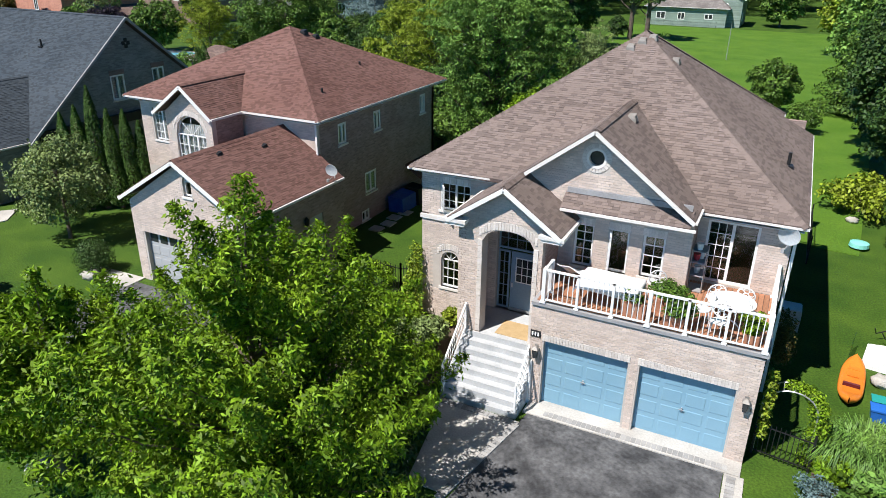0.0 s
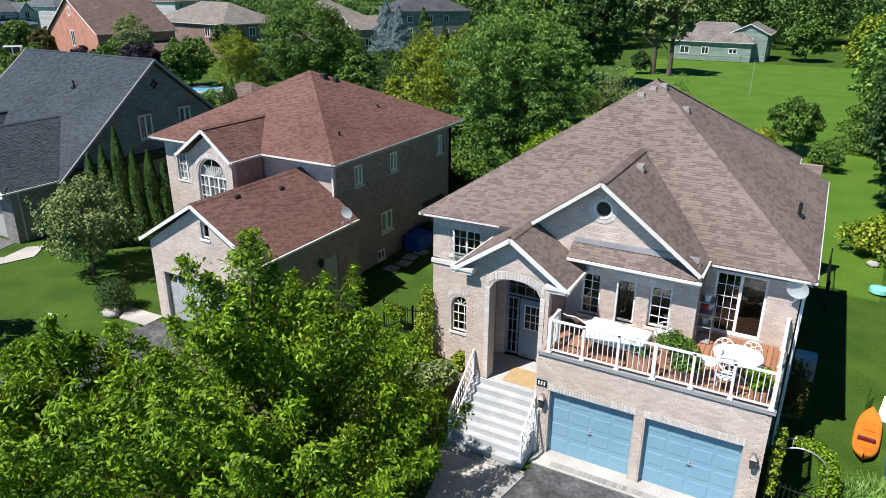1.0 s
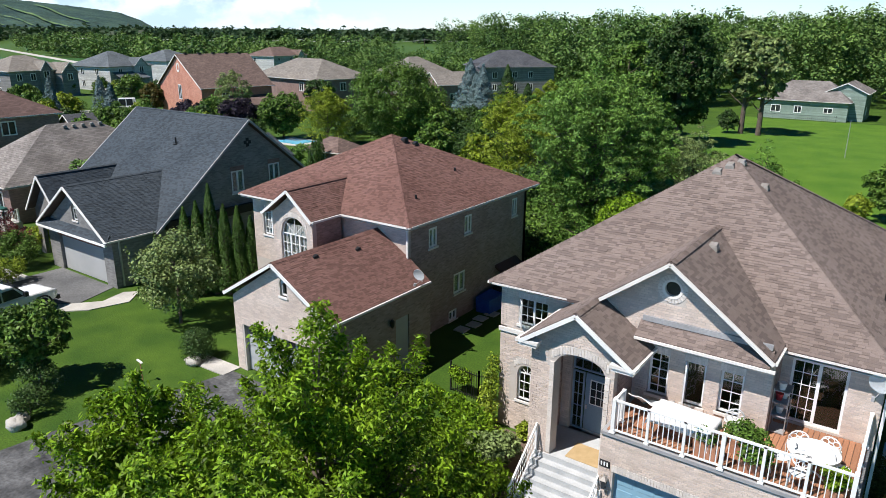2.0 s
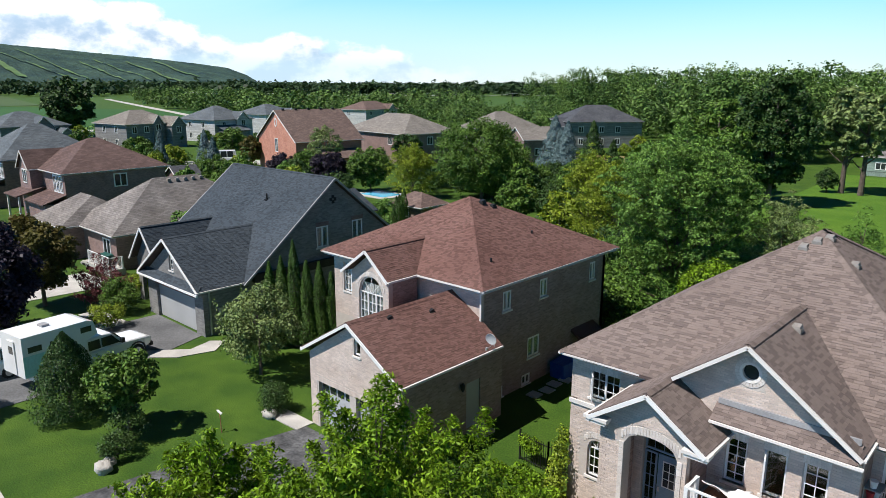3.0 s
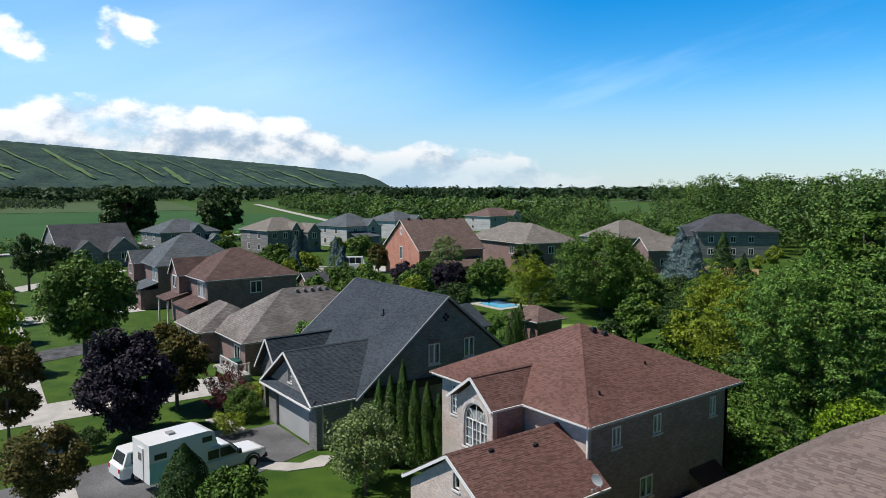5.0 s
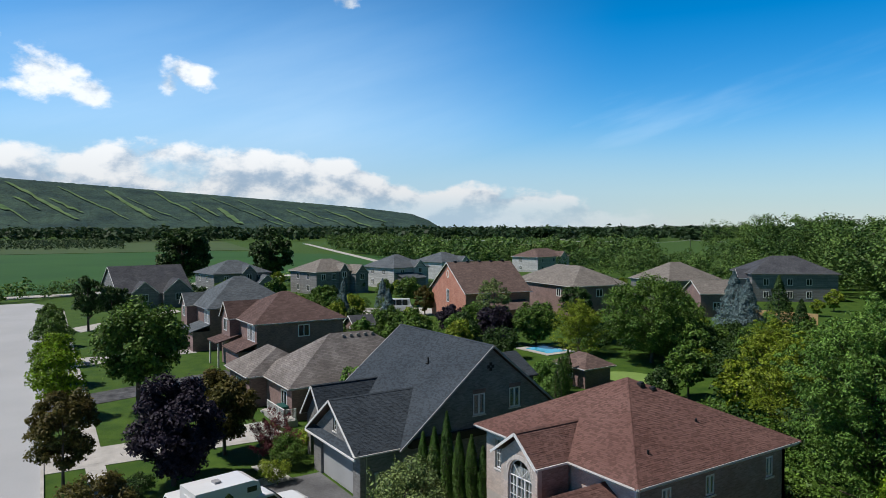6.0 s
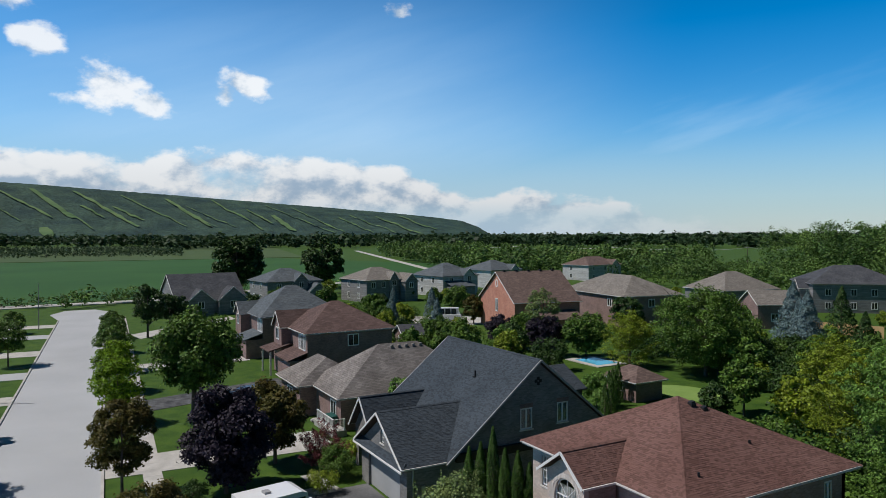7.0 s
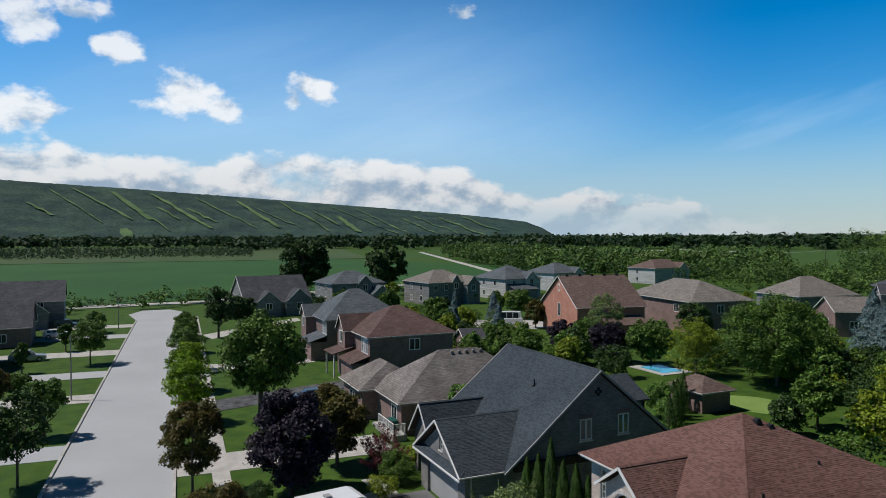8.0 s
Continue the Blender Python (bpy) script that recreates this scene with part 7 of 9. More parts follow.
woods("corner_hedge", "shrubs at the end of the street", spots, 150, 0.9, L_MID, 26)


# ---- terrace and steps of the brick house ----
s = Shape()
s.box(-0.42, -0.06, 3.3, 5.72, 2.2, 3.4)
s.box(3.3, 2.2, 3.3, 5.72, 3.4, 3.4)
part("terrace_slab", s, GREY_TRIM, home)
deck = thing("deck", "red cedar plank deck on the terrace over the garage", "deck", kind="structure")
for k in range(42):
    x0 = -0.3 + k * 0.142
    s = Shape()
    s.box(x0, 0.06, 3.405, x0 + 0.13, 2.18 if x0 < 3.25 else 3.38, 3.44)
    part("plank", s, TIMBER, deck)


def railing(name, label, a, b, z0, z1, posts, per):
    """A white rail from a to b (plan points) with square posts and thin balusters."""
    ob = site(name, label, "railing", (a[0] + b[0]) / 2, (a[1] + b[1]) / 2, z0)
    A, B = Vector((*a, 0)), Vector((*b, 0))
    for z, w, h in ((z1, 0.07, 0.05), (z0 + 0.1, 0.05, 0.04)):
        s = Shape()
        s.beam(A + Vector((0, 0, z)), B + Vector((0, 0, z)), w, h)
        part("rail", s, WHITE, ob)
    for k in range(posts):
        p = A.lerp(B, k / (posts - 1))
        s = Shape()
        w = 0.05 if k in (0, posts - 1, 3) else 0.035
        s.box(p.x - w, p.y - w, z0, p.x + w, p.y + w, z1 + 0.03)
        s.box(p.x - w - 0.03, p.y - w - 0.03, z0, p.x + w + 0.03, p.y + w + 0.03, z0 + 0.05)
        part("post", s, WHITE, ob)
        if k < posts - 1:
            q = A.lerp(B, (k + 1) / (posts - 1))
            for j in range(1, per):
                r = p.lerp(q, j / per)
                s = Shape()
                s.box(r.x - 0.012, r.y - 0.012, z0 + 0.12, r.x + 0.012, r.y + 0.012, z1 - 0.02)
                part("baluster", s, WHITE, ob)
    return ob


railing("railing", "white metal railing along the terrace front", (-0.12, 0.0), (5.6, 0.0), 3.41, 4.41, 7, 7)
railing("railing", "white metal railing along the terrace side", (5.6, 0.1), (5.6, 3.3), 3.41, 4.41, 4, 8)
railing("railing", "short white metal railing beside the porch", (-0.12, 0.1), (-0.12, 0.65), 3.41, 4.41, 2, 5)
st = site("front_steps", "eight pale grey concrete steps up to the porch", "steps", -1.55, -0.2)
for k in range(8):
    s = Shape()
    y0 = -1.0 + k * 0.235
    s.box(-2.8, y0, 0, -0.36, 0.74 if k == 7 else y0 + 0.26, (k + 1) * 0.1875 - (0.004 if k == 7 else 0))
    part("step", s, STEP, st)
for xa in (-2.74, -0.42):
    ob = site("stair_railing", "white metal stair railing with zigzag balusters", "railing", xa, -0.2)
    p0, p1 = Vector((xa, -0.95, 1.1)), Vector((xa, 0.62, 2.42))
    for d in (0, -0.82):
        s = Shape()
        s.beam(p0 + Vector((0, 0, d)), p1 + Vector((0, 0, d)), 0.05, 0.045)
        part("rail", s, WHITE, ob)
    for p in (p0, p1):
        s = Shape()
        s.box(p.x - 0.03, p.y - 0.03, p.z - 1.0, p.x + 0.03, p.y + 0.03, p.z + 0.04)
        part("post", s, WHITE, ob)
    for k in range(1, 12):
        p = p0.lerp(p1, k / 12)
        s = Shape()
        zz = [p + Vector((0, 0.035 * (1 if j % 2 else -1), -0.82 + 0.82 * j / 6)) for j in range(7)]
        s.tube(zz, 0.011, 5)
        part("baluster", s, WHITE, ob)


def wrought_chair(x, y, z, rz):
    """A white cast metal garden chair with a shell-shaped back."""
    ob = thing("garden_chair", "white cast metal garden chair with openwork back", "chair", x, y, z, rz, "garden chairs")
    s = Shape()
    s.lathe(0, 0, [(0.2, 0.42), (0.22, 0.43), (0.22, 0.45), (0.19, 0.46)], 16)
    part("seat", s, WHITE, ob)
    s = Shape()
    ring = lambda cx, cz, r, q=14: [(cx + r * math.sin(2 * math.pi * k / q), -0.2 - 0.12 * (cz + r * math.cos(2 * math.pi * k / q) - 0.46), cz + r * math.cos(2 * math.pi * k / q)) for k in range(q + 1)]
    s.tube(ring(0, 0.7, 0.235), 0.016, 6)
    for k in range(6):
        a = 2 * math.pi * k / 6
        s.tube(ring(0.145 * math.sin(a), 0.7 + 0.145 * math.cos(a), 0.075, 9), 0.012, 5)
    s.tube(ring(0, 0.7, 0.07, 9), 0.012, 5)
    weld(part("backrest", s, WHITE, ob).data)
    for dx, dy in ((0.16, 0.16), (-0.16, 0.16), (0.16, -0.16), (-0.16, -0.16)):
        s = Shape()
        s.tube([(dx, dy, 0.43), (dx * 1.25, dy * 1.25, 0.22), (dx * 1.15, dy * 1.15, 0)], 0.014, 5)
        part("leg", s, WHITE, ob)


for x, y, rz in ((2.55, 1.75, 20), (4.15, 1.6, 15), (4.95, 1.75, -10), (5.25, 1.0, -70), (4.45, 0.25, 180), (3.95, 0.75, 100)):
    wrought_chair(x, y, 3.44, rz)
tb = thing("round_table", "round white cast metal garden table", "table", 4.62, 0.95, 3.44)
s = Shape()
s.lathe(0, 0, [(0.56, 0.70), (0.6, 0.71), (0.6, 0.735), (0.57, 0.745)], 28)
part("tabletop", s, WHITE, tb)
s = Shape()
s.lathe(0, 0, [(0.05, 0.1), (0.035, 0.35), (0.06, 0.5), (0.12, 0.7)], 12)
part("pedestal", s, WHITE, tb)
for k in range(3):
    a = 2 * math.pi * k / 3
    s = Shape()
    s.tube([(0, 0, 0.2), (0.16 * math.cos(a), 0.16 * math.sin(a), 0.14), (0.3 * math.cos(a), 0.3 * math.sin(a), 0)], 0.022, 6)
    part("leg", s, WHITE, tb)
tb = thing("long_table", "long terrace table of pale boards", "table", 1.55, 0.72, 3.44, -4)
s = Shape()
s.box(-0.8, -0.42, 0.7, 0.8, 0.42, 0.73)
part("tabletop", s, TIMBER, tb)
for dx, dy in ((0.7, 0.35), (-0.7, 0.35), (0.7, -0.35), (-0.7, -0.35)):
    s = Shape()
    s.box(dx - 0.035, dy - 0.035, 0, dx + 0.035, dy + 0.035, 0.7)
    part("leg", s, TIMBER, tb)


def draped(name, label, x, y, z, rz, w, d, drop, material):
    """A cloth over a table, hanging in soft folds."""
    s, n = Shape(), 22
    for i in range(n + 1):
        for j in range(n + 1):
            u, v = (i / n - 0.5) * 2, (j / n - 0.5) * 2
            X, Y = u * (w + drop), v * (d + drop)
            over = max(0, abs(X) - w) + max(0, abs(Y) - d)
            fold = 0.03 * math.sin(9 * X + 7 * Y) * min(1, over * 6)
            s.v.append((max(-w - 0.03, min(w + 0.03, X)) + fold * (abs(Y) > d), max(-d - 0.03, min(d + 0.03, Y)) + fold * (abs(X) > w), 0.012 - over + 0.006 * math.sin(5 * X) * math.cos(6 * Y)))
    for i in range(n):
        for j in range(n):
            a = i * (n + 1) + j
            s.f.append((a, a + n + 1, a + n + 2, a + 1))
    ob = new(name, mesh_of(name, s, material, smooth=True))
    ob.matrix_world = pose(x, y, z, 0, 0, rz)
    md = ob.modifiers.new("thick", "SOLIDIFY")
    md.thickness = 0.006
    return tagged(ob, label, "tablecloth")


CLOTH = mat("white_cloth", (0.78, 0.78, 0.78), (0.84, 0.84, 0.84), 2, 30, 0.85, 0.1)
draped("tablecloth", "plain white cloth draped over the long terrace table", 1.55, 0.72, 4.2, -4, 0.82, 0.44, 0.3, CLOTH)
s = Shape()
rng = random.Random(4)
for i in range(13):
    for j in range(9):
        u, v = i / 12, j / 8
        s.v.append((0.1 + 0.85 * u - 0.15 * v, 1.75 - 0.95 * v + 0.1 * u, 3.55 + 0.75 * v * (1 - 0.35 * u) + 0.04 * math.sin(9 * u + 4 * v) + 0.3 * (1 - v) * u))
s.f += [(i * 9 + j, (i + 1) * 9 + j, (i + 1) * 9 + j + 1, i * 9 + j + 1) for i in range(12) for j in range(8)]
lounge = solid("covered_lounger", s, CLOTH, "folded lounger under a white sheet on the terrace", "lounger", smooth=True)
lounge.modifiers.new("thick", "SOLIDIFY").thickness = 0.02


def planter(x, y, z, w, d, h, material, label, leaf_mat, n, spread, tall):
    ob = site("planter", label, "planter", x, y, z)
    s = Shape()
    s.hexa([(x - w, y - d, z), (x + w, y - d, z), (x + w, y + d, z), (x - w, y + d, z), (x - w * 1.12, y - d * 1.12, z + h), (x + w * 1.12, y - d * 1.12, z + h), (x + w * 1.12, y + d * 1.12, z + h), (x - w * 1.12, y + d * 1.12, z + h)])
    part("pot", s, material, ob)
    SEED[0] += 1
    g = np.random.default_rng(SEED[0])
    p, nr, _ = crown_points(g, n, (x, y, z + h + tall * 0.45), spread, spread * 0.7, tall * 0.5, 14, spread * 0.4)
    p[:, 2] = np.maximum(p[:, 2], z + 0.05)
    me = leaves_mesh("foliage", p, nr, 0.09 * g.uniform(0.6, 1.4, n), leaf_mat, OFF[ob.name], g)
    o = new("foliage", me)
    o.parent = ob


TERRA = mat("terracotta", (0.36, 0.17, 0.1), (0.42, 0.22, 0.14), 2, 20, 0.85, 0.1)
planter(3.05, 1.1, 3.44, 0.3, 0.25, 0.4, TERRA, "terracotta planter with a large green bush", L_MID, 1500, 0.42, 0.25)
planter(3.35, 0.4, 3.44, 0.25, 0.2, 0.3, TERRA, "terracotta planter with trailing greenery", L_MID, 1500, 0.45, 0.6)
planter(5.25, 0.4, 3.44, 0.18, 0.18, 0.25, TERRA, "small planter with green leaves in the terrace corner", L_BRIGHT, 900, 0.3, 0.45)
planter(2.3, 0.35, 3.44, 0.3, 0.16, 0.45, TERRA, "tan planter box against the railing", L_MID, 500, 0.3, 0.2)
sh = site("shelf_unit", "grey metal shelf unit with pots in the terrace corner", "shelf", 3.15 + 0.35, 2.75, 3.44)
for z in (0.02, 0.5, 0.9, 1.25):
    s = Shape()
    s.box(3.32, 2.55, 3.44 + z, 3.72, 3.1, 3.47 + z)
    part("shelf", s, GREY_TRIM, sh)
for x, y in ((3.33, 2.56), (3.71, 2.56), (3.33, 3.09), (3.71, 3.09)):
    s = Shape()
    s.box(x - 0.012, y - 0.012, 3.44, x + 0.012, y + 0.012, 4.75)
    part("upright", s, STEEL, sh)
RED = mat("red_plastic", (0.45, 0.03, 0.04), (0.5, 0.05, 0.05), 2, 20, 0.4, 0.02)
for k, (x, y, z, m) in enumerate(((3.45, 2.75, 4.37, RED), (3.55, 2.95, 4.37, CREAM), (3.5, 2.8, 3.97, CREAM), (3.5, 2.7, 4.72, WHITE))):
    s = Shape()
    s.lathe(x, y, [(0.07, z), (0.1, z + 0.18), (0.105, z + 0.2), (0.09, z + 0.2)], 14)
    solid("flower_pot", s, m, "red plastic pot on the shelf" if m is RED else "pale empty pot on the shelf", "pot")


def dish(x, y, z, ang, r, label):
    ob = thing("satellite_dish", label, "satellite dish", x, y, z, ang)
    s, n = Shape(), 22
    for k, (q, d) in enumerate(((0.0, 0.0), (0.35, 0.02), (0.7, 0.075), (1.0, 0.15))):
        for j in range(n):
            a = 2 * math.pi * j / n
            s.v.append((r * q * math.cos(a), -0.25 - r * d - 0.35 * r * q * math.sin(a) * 0.6, 0.12 + r * q * math.sin(a)))
    s.f += [(k * n + j, k * n + (j + 1) % n, (k + 1) * n + (j + 1) % n, (k + 1) * n + j) for k in range(3) for j in range(n)]
    d_ = part("reflector", s, mat("dish_grey", (0.5, 0.53, 0.55), (0.56, 0.59, 0.61), 2, 20, 0.5, 0), ob)
    d_.modifiers.new("thick", "SOLIDIFY").thickness = 0.012
    s = Shape()
    s.tube([(0, 0, -0.3), (0, -0.02, 0.0), (0, -0.22, 0.12)], 0.022, 8)
    part("mast", s, STEEL, ob)
    s = Shape()
    s.tube([(0, -0.25, -0.18), (0, -0.62, -0.22)], 0.014, 6)
    s.box(-0.04, -0.7, -0.26, 0.04, -0.6, -0.14)
    part("feed_arm", s, GREY_TRIM, ob)


dish(5.72, 3.35, 5.3, -14, 0.29, "pale grey satellite dish on the wall corner")
dish(-11.2, 5.9, 3.95, 10, 0.26, "pale grey satellite dish at the garage roof's edge")
for x, z in ((5.43, 1.86), (-0.2, 1.8)):
    ob = site("wall_lantern", "dark metal lantern on the garage wall", "lamp", x, -0.05, z)
    s = Shape()
    s.box(x - 0.05, -0.03, z - 0.22, x + 0.05, 0.0, z + 0.24)
    part("back_plate", s, VENT, ob)
    s = Shape()
    s.hexa([(x - 0.05, -0.17, z - 0.15), (x + 0.05, -0.17, z - 0.15), (x + 0.05, -0.05, z - 0.15), (x - 0.05, -0.05, z - 0.15), (x - 0.08, -0.2, z + 0.13), (x + 0.08, -0.2, z + 0.13), (x + 0.08, -0.03, z + 0.13), (x - 0.08, -0.03, z + 0.13)])
    part("glass_body", s, GLASS_DARK, ob)
    s = Shape()
    s.hexa([(x - 0.1, -0.22, z + 0.13), (x + 0.1, -0.22, z + 0.13), (x + 0.1, -0.02, z + 0.13), (x - 0.1, -0.02, z + 0.13), (x - 0.03, -0.14, z + 0.22), (x + 0.03, -0.14, z + 0.22), (x + 0.03, -0.08, z + 0.22), (x - 0.03, -0.08, z + 0.22)])
    part("cap", s, VENT, ob)
plate = site("wall_plaque", "dark plaque with pale bars on brick", "plaque", -0.25, -0.02, 2.38)
s = Shape()
s.box(-0.4, -0.035, 2.28, -0.1, -0.005, 2.48)
part("board", s, BLACK, plate)
for k in range(3):
    s = Shape()
    s.box(-0.36 + k * 0.085, -0.045, 2.32, -0.315 + k * 0.085, -0.036, 2.44)
    part("bar", s, WHITE, plate)
s = Shape()
s.box(-0.37, -0.1, 0.0, -0.29, -0.02, 1.5)
part("downpipe", s, WHITE, home)


# ---- side yard ----
def iron_fence(name, label, a, b, h, step=0.11, arch=False):
    ob = site(name, label, "fence", (a[0] + b[0]) / 2, (a[1] + b[1]) / 2)
    A, B = Vector((*a, 0)), Vector((*b, 0))
    for z in (0.12, h - 0.12):
        s = Shape()
        s.beam(A + Vector((0, 0, z)), B + Vector((0, 0, z)), 0.03, 0.03)
        part("rail", s, IRON, ob)
    n = max(2, int((B - A).length / step))
    for k in range(n + 1):
        p, w = A.lerp(B, k / n), 0.03 if k in (0, n) else 0.009
        s = Shape()
        s.box(p.x - w, p.y - w, 0, p.x + w, p.y + w, h + (0.12 if w > 0.02 else 0))
        part("post" if w > 0.02 else "bar", s, IRON, ob)


iron_fence("iron_fence", "black iron fence panel beside the garage", (5.82, 0.65), (7.2, 0.45), 1.05)
iron_fence("iron_fence", "black iron garden fence beside the house", (-8.6, 4.4), (-7.2, 4.3), 1.2)
iron_fence("iron_fence", "black iron garden fence beside the house", (-7.2, 4.3), (-5.9, 5.0), 1.2)
iron_fence("iron_fence", "black iron side fence behind the house", (6.9, 15.0), (6.9, 19.5), 1.2, 0.25)
ob = site("garden_arch", "curved steel garden arch by the gate", "garden arch", 6.5, 0.9)
for dy in (0.0, 0.45):
    s = Shape()
    s.tube([(5.85, 0.75 + dy, 0), (5.85, 0.75 + dy, 1.4)] + [(6.5 + 0.65 * math.cos(math.pi - math.pi * k / 12), 0.75 + dy, 1.5 + 0.6 * math.sin(math.pi * k / 12)) for k in range(13)] + [(7.15, 0.75 + dy, 0)], 0.02, 6)
    part("hoop", s, STEEL, ob)
for k in range(9):
    a = math.pi * k / 8
    s = Shape()
    s.beam((6.5 - 0.65 * math.cos(a), 0.75, 1.5 + 0.6 * math.sin(a)), (6.5 - 0.65 * math.cos(a), 1.2, 1.5 + 0.6 * math.sin(a)), 0.02, 0.02)
    part("rung", s, STEEL, ob)


foliage("climbing_vine", "bright green vine climbing over the garden arch", [(6.5 + 0.68 * math.cos(radians(100 - k * 10)), 0.95, 1.52 + 0.64 * math.sin(radians(100 - k * 10)), 0.16 + 0.012 * k) for k in range(11)] + [(7.25, 0.85, 1.3 - 0.22 * k, 0.26 + 0.03 * k) for k in range(6)], L_BRIGHT, 5200, 0.08, "vine")
foliage("climbing_vine", "green vine on the house corner", [(5.95, 0.5, 2.6 - 0.3 * k, 0.16) for k in range(7)], L_YELLOW, 900, 0.09, "vine")
foliage("climbing_vine", "mixed red and green vine climbing the brick house corner", [(-5.95 + 0.1 * math.sin(k * 2), 3.3 - 0.05 * k, 2.6 - 0.24 * k, 0.26 + 0.02 * k) for k in range(11)], L_YELLOW, 2600, 0.1, "vine")
foliage("climbing_vine", "leafy vine on the iron fence", [(-8.4 + 0.15 * k, 4.4, 0.9 - 0.1 * (k % 3), 0.28) for k in range(5)], L_BRIGHT, 1500, 0.1, "vine")
foliage("shade_shrub", "orange-brown shrub in the shade of the house", [(6.1, 4.2 + 0.5 * k, 1.3 + 0.3 * (k % 2), 0.45) for k in range(4)], L_BRONZE, 2500, 0.1, "shrub")


def grass_clump(x, y, r, h, n, material, label):
    g = np.random.default_rng(int(abs(x * 97 + y * 13)) + 3)
    s = Shape()
    for k in range(n):
        a, q = g.uniform(0, 2 * math.pi), r * 0.45 * math.sqrt(g.uniform(0, 1))
        b = g.uniform(0, 2 * math.pi) if g.uniform() < 0.3 else a
        bx, by = x + q * math.cos(a), y + q * math.sin(a)
        L, w = h * g.uniform(0.7, 1.15), 0.014
        d = Vector((math.cos(b), math.sin(b), 0))
        side = Vector((-d.y, d.x, 0)) * w
        out_ = r * g.uniform(0.35, 0.75)
        pts = [Vector((bx, by, 0)), Vector((bx, by, 0)) + d * out_ * 0.35 + Vector((0, 0, L * 0.75)), Vector((bx, by, 0)) + d * out_ * 0.8 + Vector((0, 0, L * 0.95)), Vector((bx, by, 0)) + d * out_ * 1.25 + Vector((0, 0, L * 0.7))]
        i = len(s.v)
        for j, p in enumerate(pts):
            ww = side * (1, 1, 0.8, 0.1)[j]
            s.v += [tuple(p - ww), tuple(p + ww)]
        s.f += [(i + 2 * j, i + 2 * j + 1, i + 2 * j + 3, i + 2 * j + 2) for j in range(3)]
    return solid("ornamental_grass", s, material, label, "ornamental grass")


for x, y in ((7.9, 1.0), (8.6, 0.8), (9.4, 1.3), (8.5, 1.5)):
    grass_clump(x, y, 0.95, 0.95, 1100, L_MAPLE, "tall arching ornamental grass in the side bed")
shrub(7.7, 0.2, 0.8, 0.55, L_BRIGHT, "leafy green perennial beside the arch", 1500, 0.12)
shrub(8.7, -0.3, 0.9, 0.6, L_MAPLE, "broad-leaved green perennial in the side bed", 1500, 0.15)
shrub(9.5, 0.1, 0.9, 0.7, L_BRONZE, "bronze-leaved perennial in the side bed", 1300, 0.14)
shrub(7.4, -0.7, 0.5, 0.6, L_BLUE, "low silver-grey mound plant in the side bed", 1500, 0.06)
shrub(8.3, -1.3, 0.7, 0.8, L_MID, "green perennial in the side bed", 1500, 0.12)
# kayak
kay = thing("kayak", "orange plastic sit-on-top kayak lying on the lawn", "kayak", 8.35, 5.5, 0.0, 84)
ORANGE = mat("orange_plastic", (0.62, 0.18, 0.02), (0.68, 0.22, 0.03), 1.5, 20, 0.4, 0.02)
s, n, m = Shape(), 18, 14
for i in range(n + 1):
    u = i / n * 2 - 1
    half = 0.35 * (1 - abs(u) ** 3.2) ** 0.6 + 0.02
    rise = 0.16 * abs(u) ** 3
    for j in range(m):
        a = 2 * math.pi * j / m
        y_, z_ = half * math.cos(a), math.sin(a)
        zz = 0.14 + rise + (0.1 if z_ > 0 else 0.14) * z_ * (1 if z_ < 0 else (0.45 if abs(y_) < half * 0.75 and abs(u) < 0.62 else 1))
        s.v.append((1.45 * u, y_, zz))
s.f += [(i * m + j, i * m + (j + 1) % m, (i + 1) * m + (j + 1) % m, (i + 1) * m + j) for i in range(n) for j in range(m)]
part("hull", s, ORANGE, kay, smooth=True)
s = Shape()
s.hexa([(-0.45, -0.24, 0.19), (-0.2, -0.24, 0.19), (-0.2, 0.24, 0.19), (-0.45, 0.24, 0.19), (-0.5, -0.22, 0.32), (-0.4, -0.22, 0.32), (-0.4, 0.22, 0.32), (-0.5, 0.22, 0.32)])
part("seat_back", s, mat("maroon_fabric", (0.12, 0.02, 0.03), (0.16, 0.03, 0.04), 3, 30), kay, "dark maroon seat back")
for x in (0.3, 0.75, -0.85):
    s = Shape()
    s.box(x - 0.1, -0.16, 0.2, x + 0.1, 0.16, 0.225)
    part("footwell_pad", s, ORANGE, kay)
ob = thing("cold_frame", "white panel leaning on a clear cold frame", "cold frame", 9.2, 7.3, 0, -10)
s = Shape()
s.hexa([(-0.45, -0.55, 0), (0.6, -0.55, 0), (0.6, 0.55, 0), (-0.45, 0.55, 0), (-0.45, -0.55, 0.35), (0.6, -0.55, 0.55), (0.6, 0.55, 0.55), (-0.45, 0.55, 0.35)])
part("panel", s, CLOTH, ob)
s = Shape()
s.box(-0.85, -0.5, 0.05, -0.84, 0.5, 0.7)
part("pane", s, GLASS, ob)
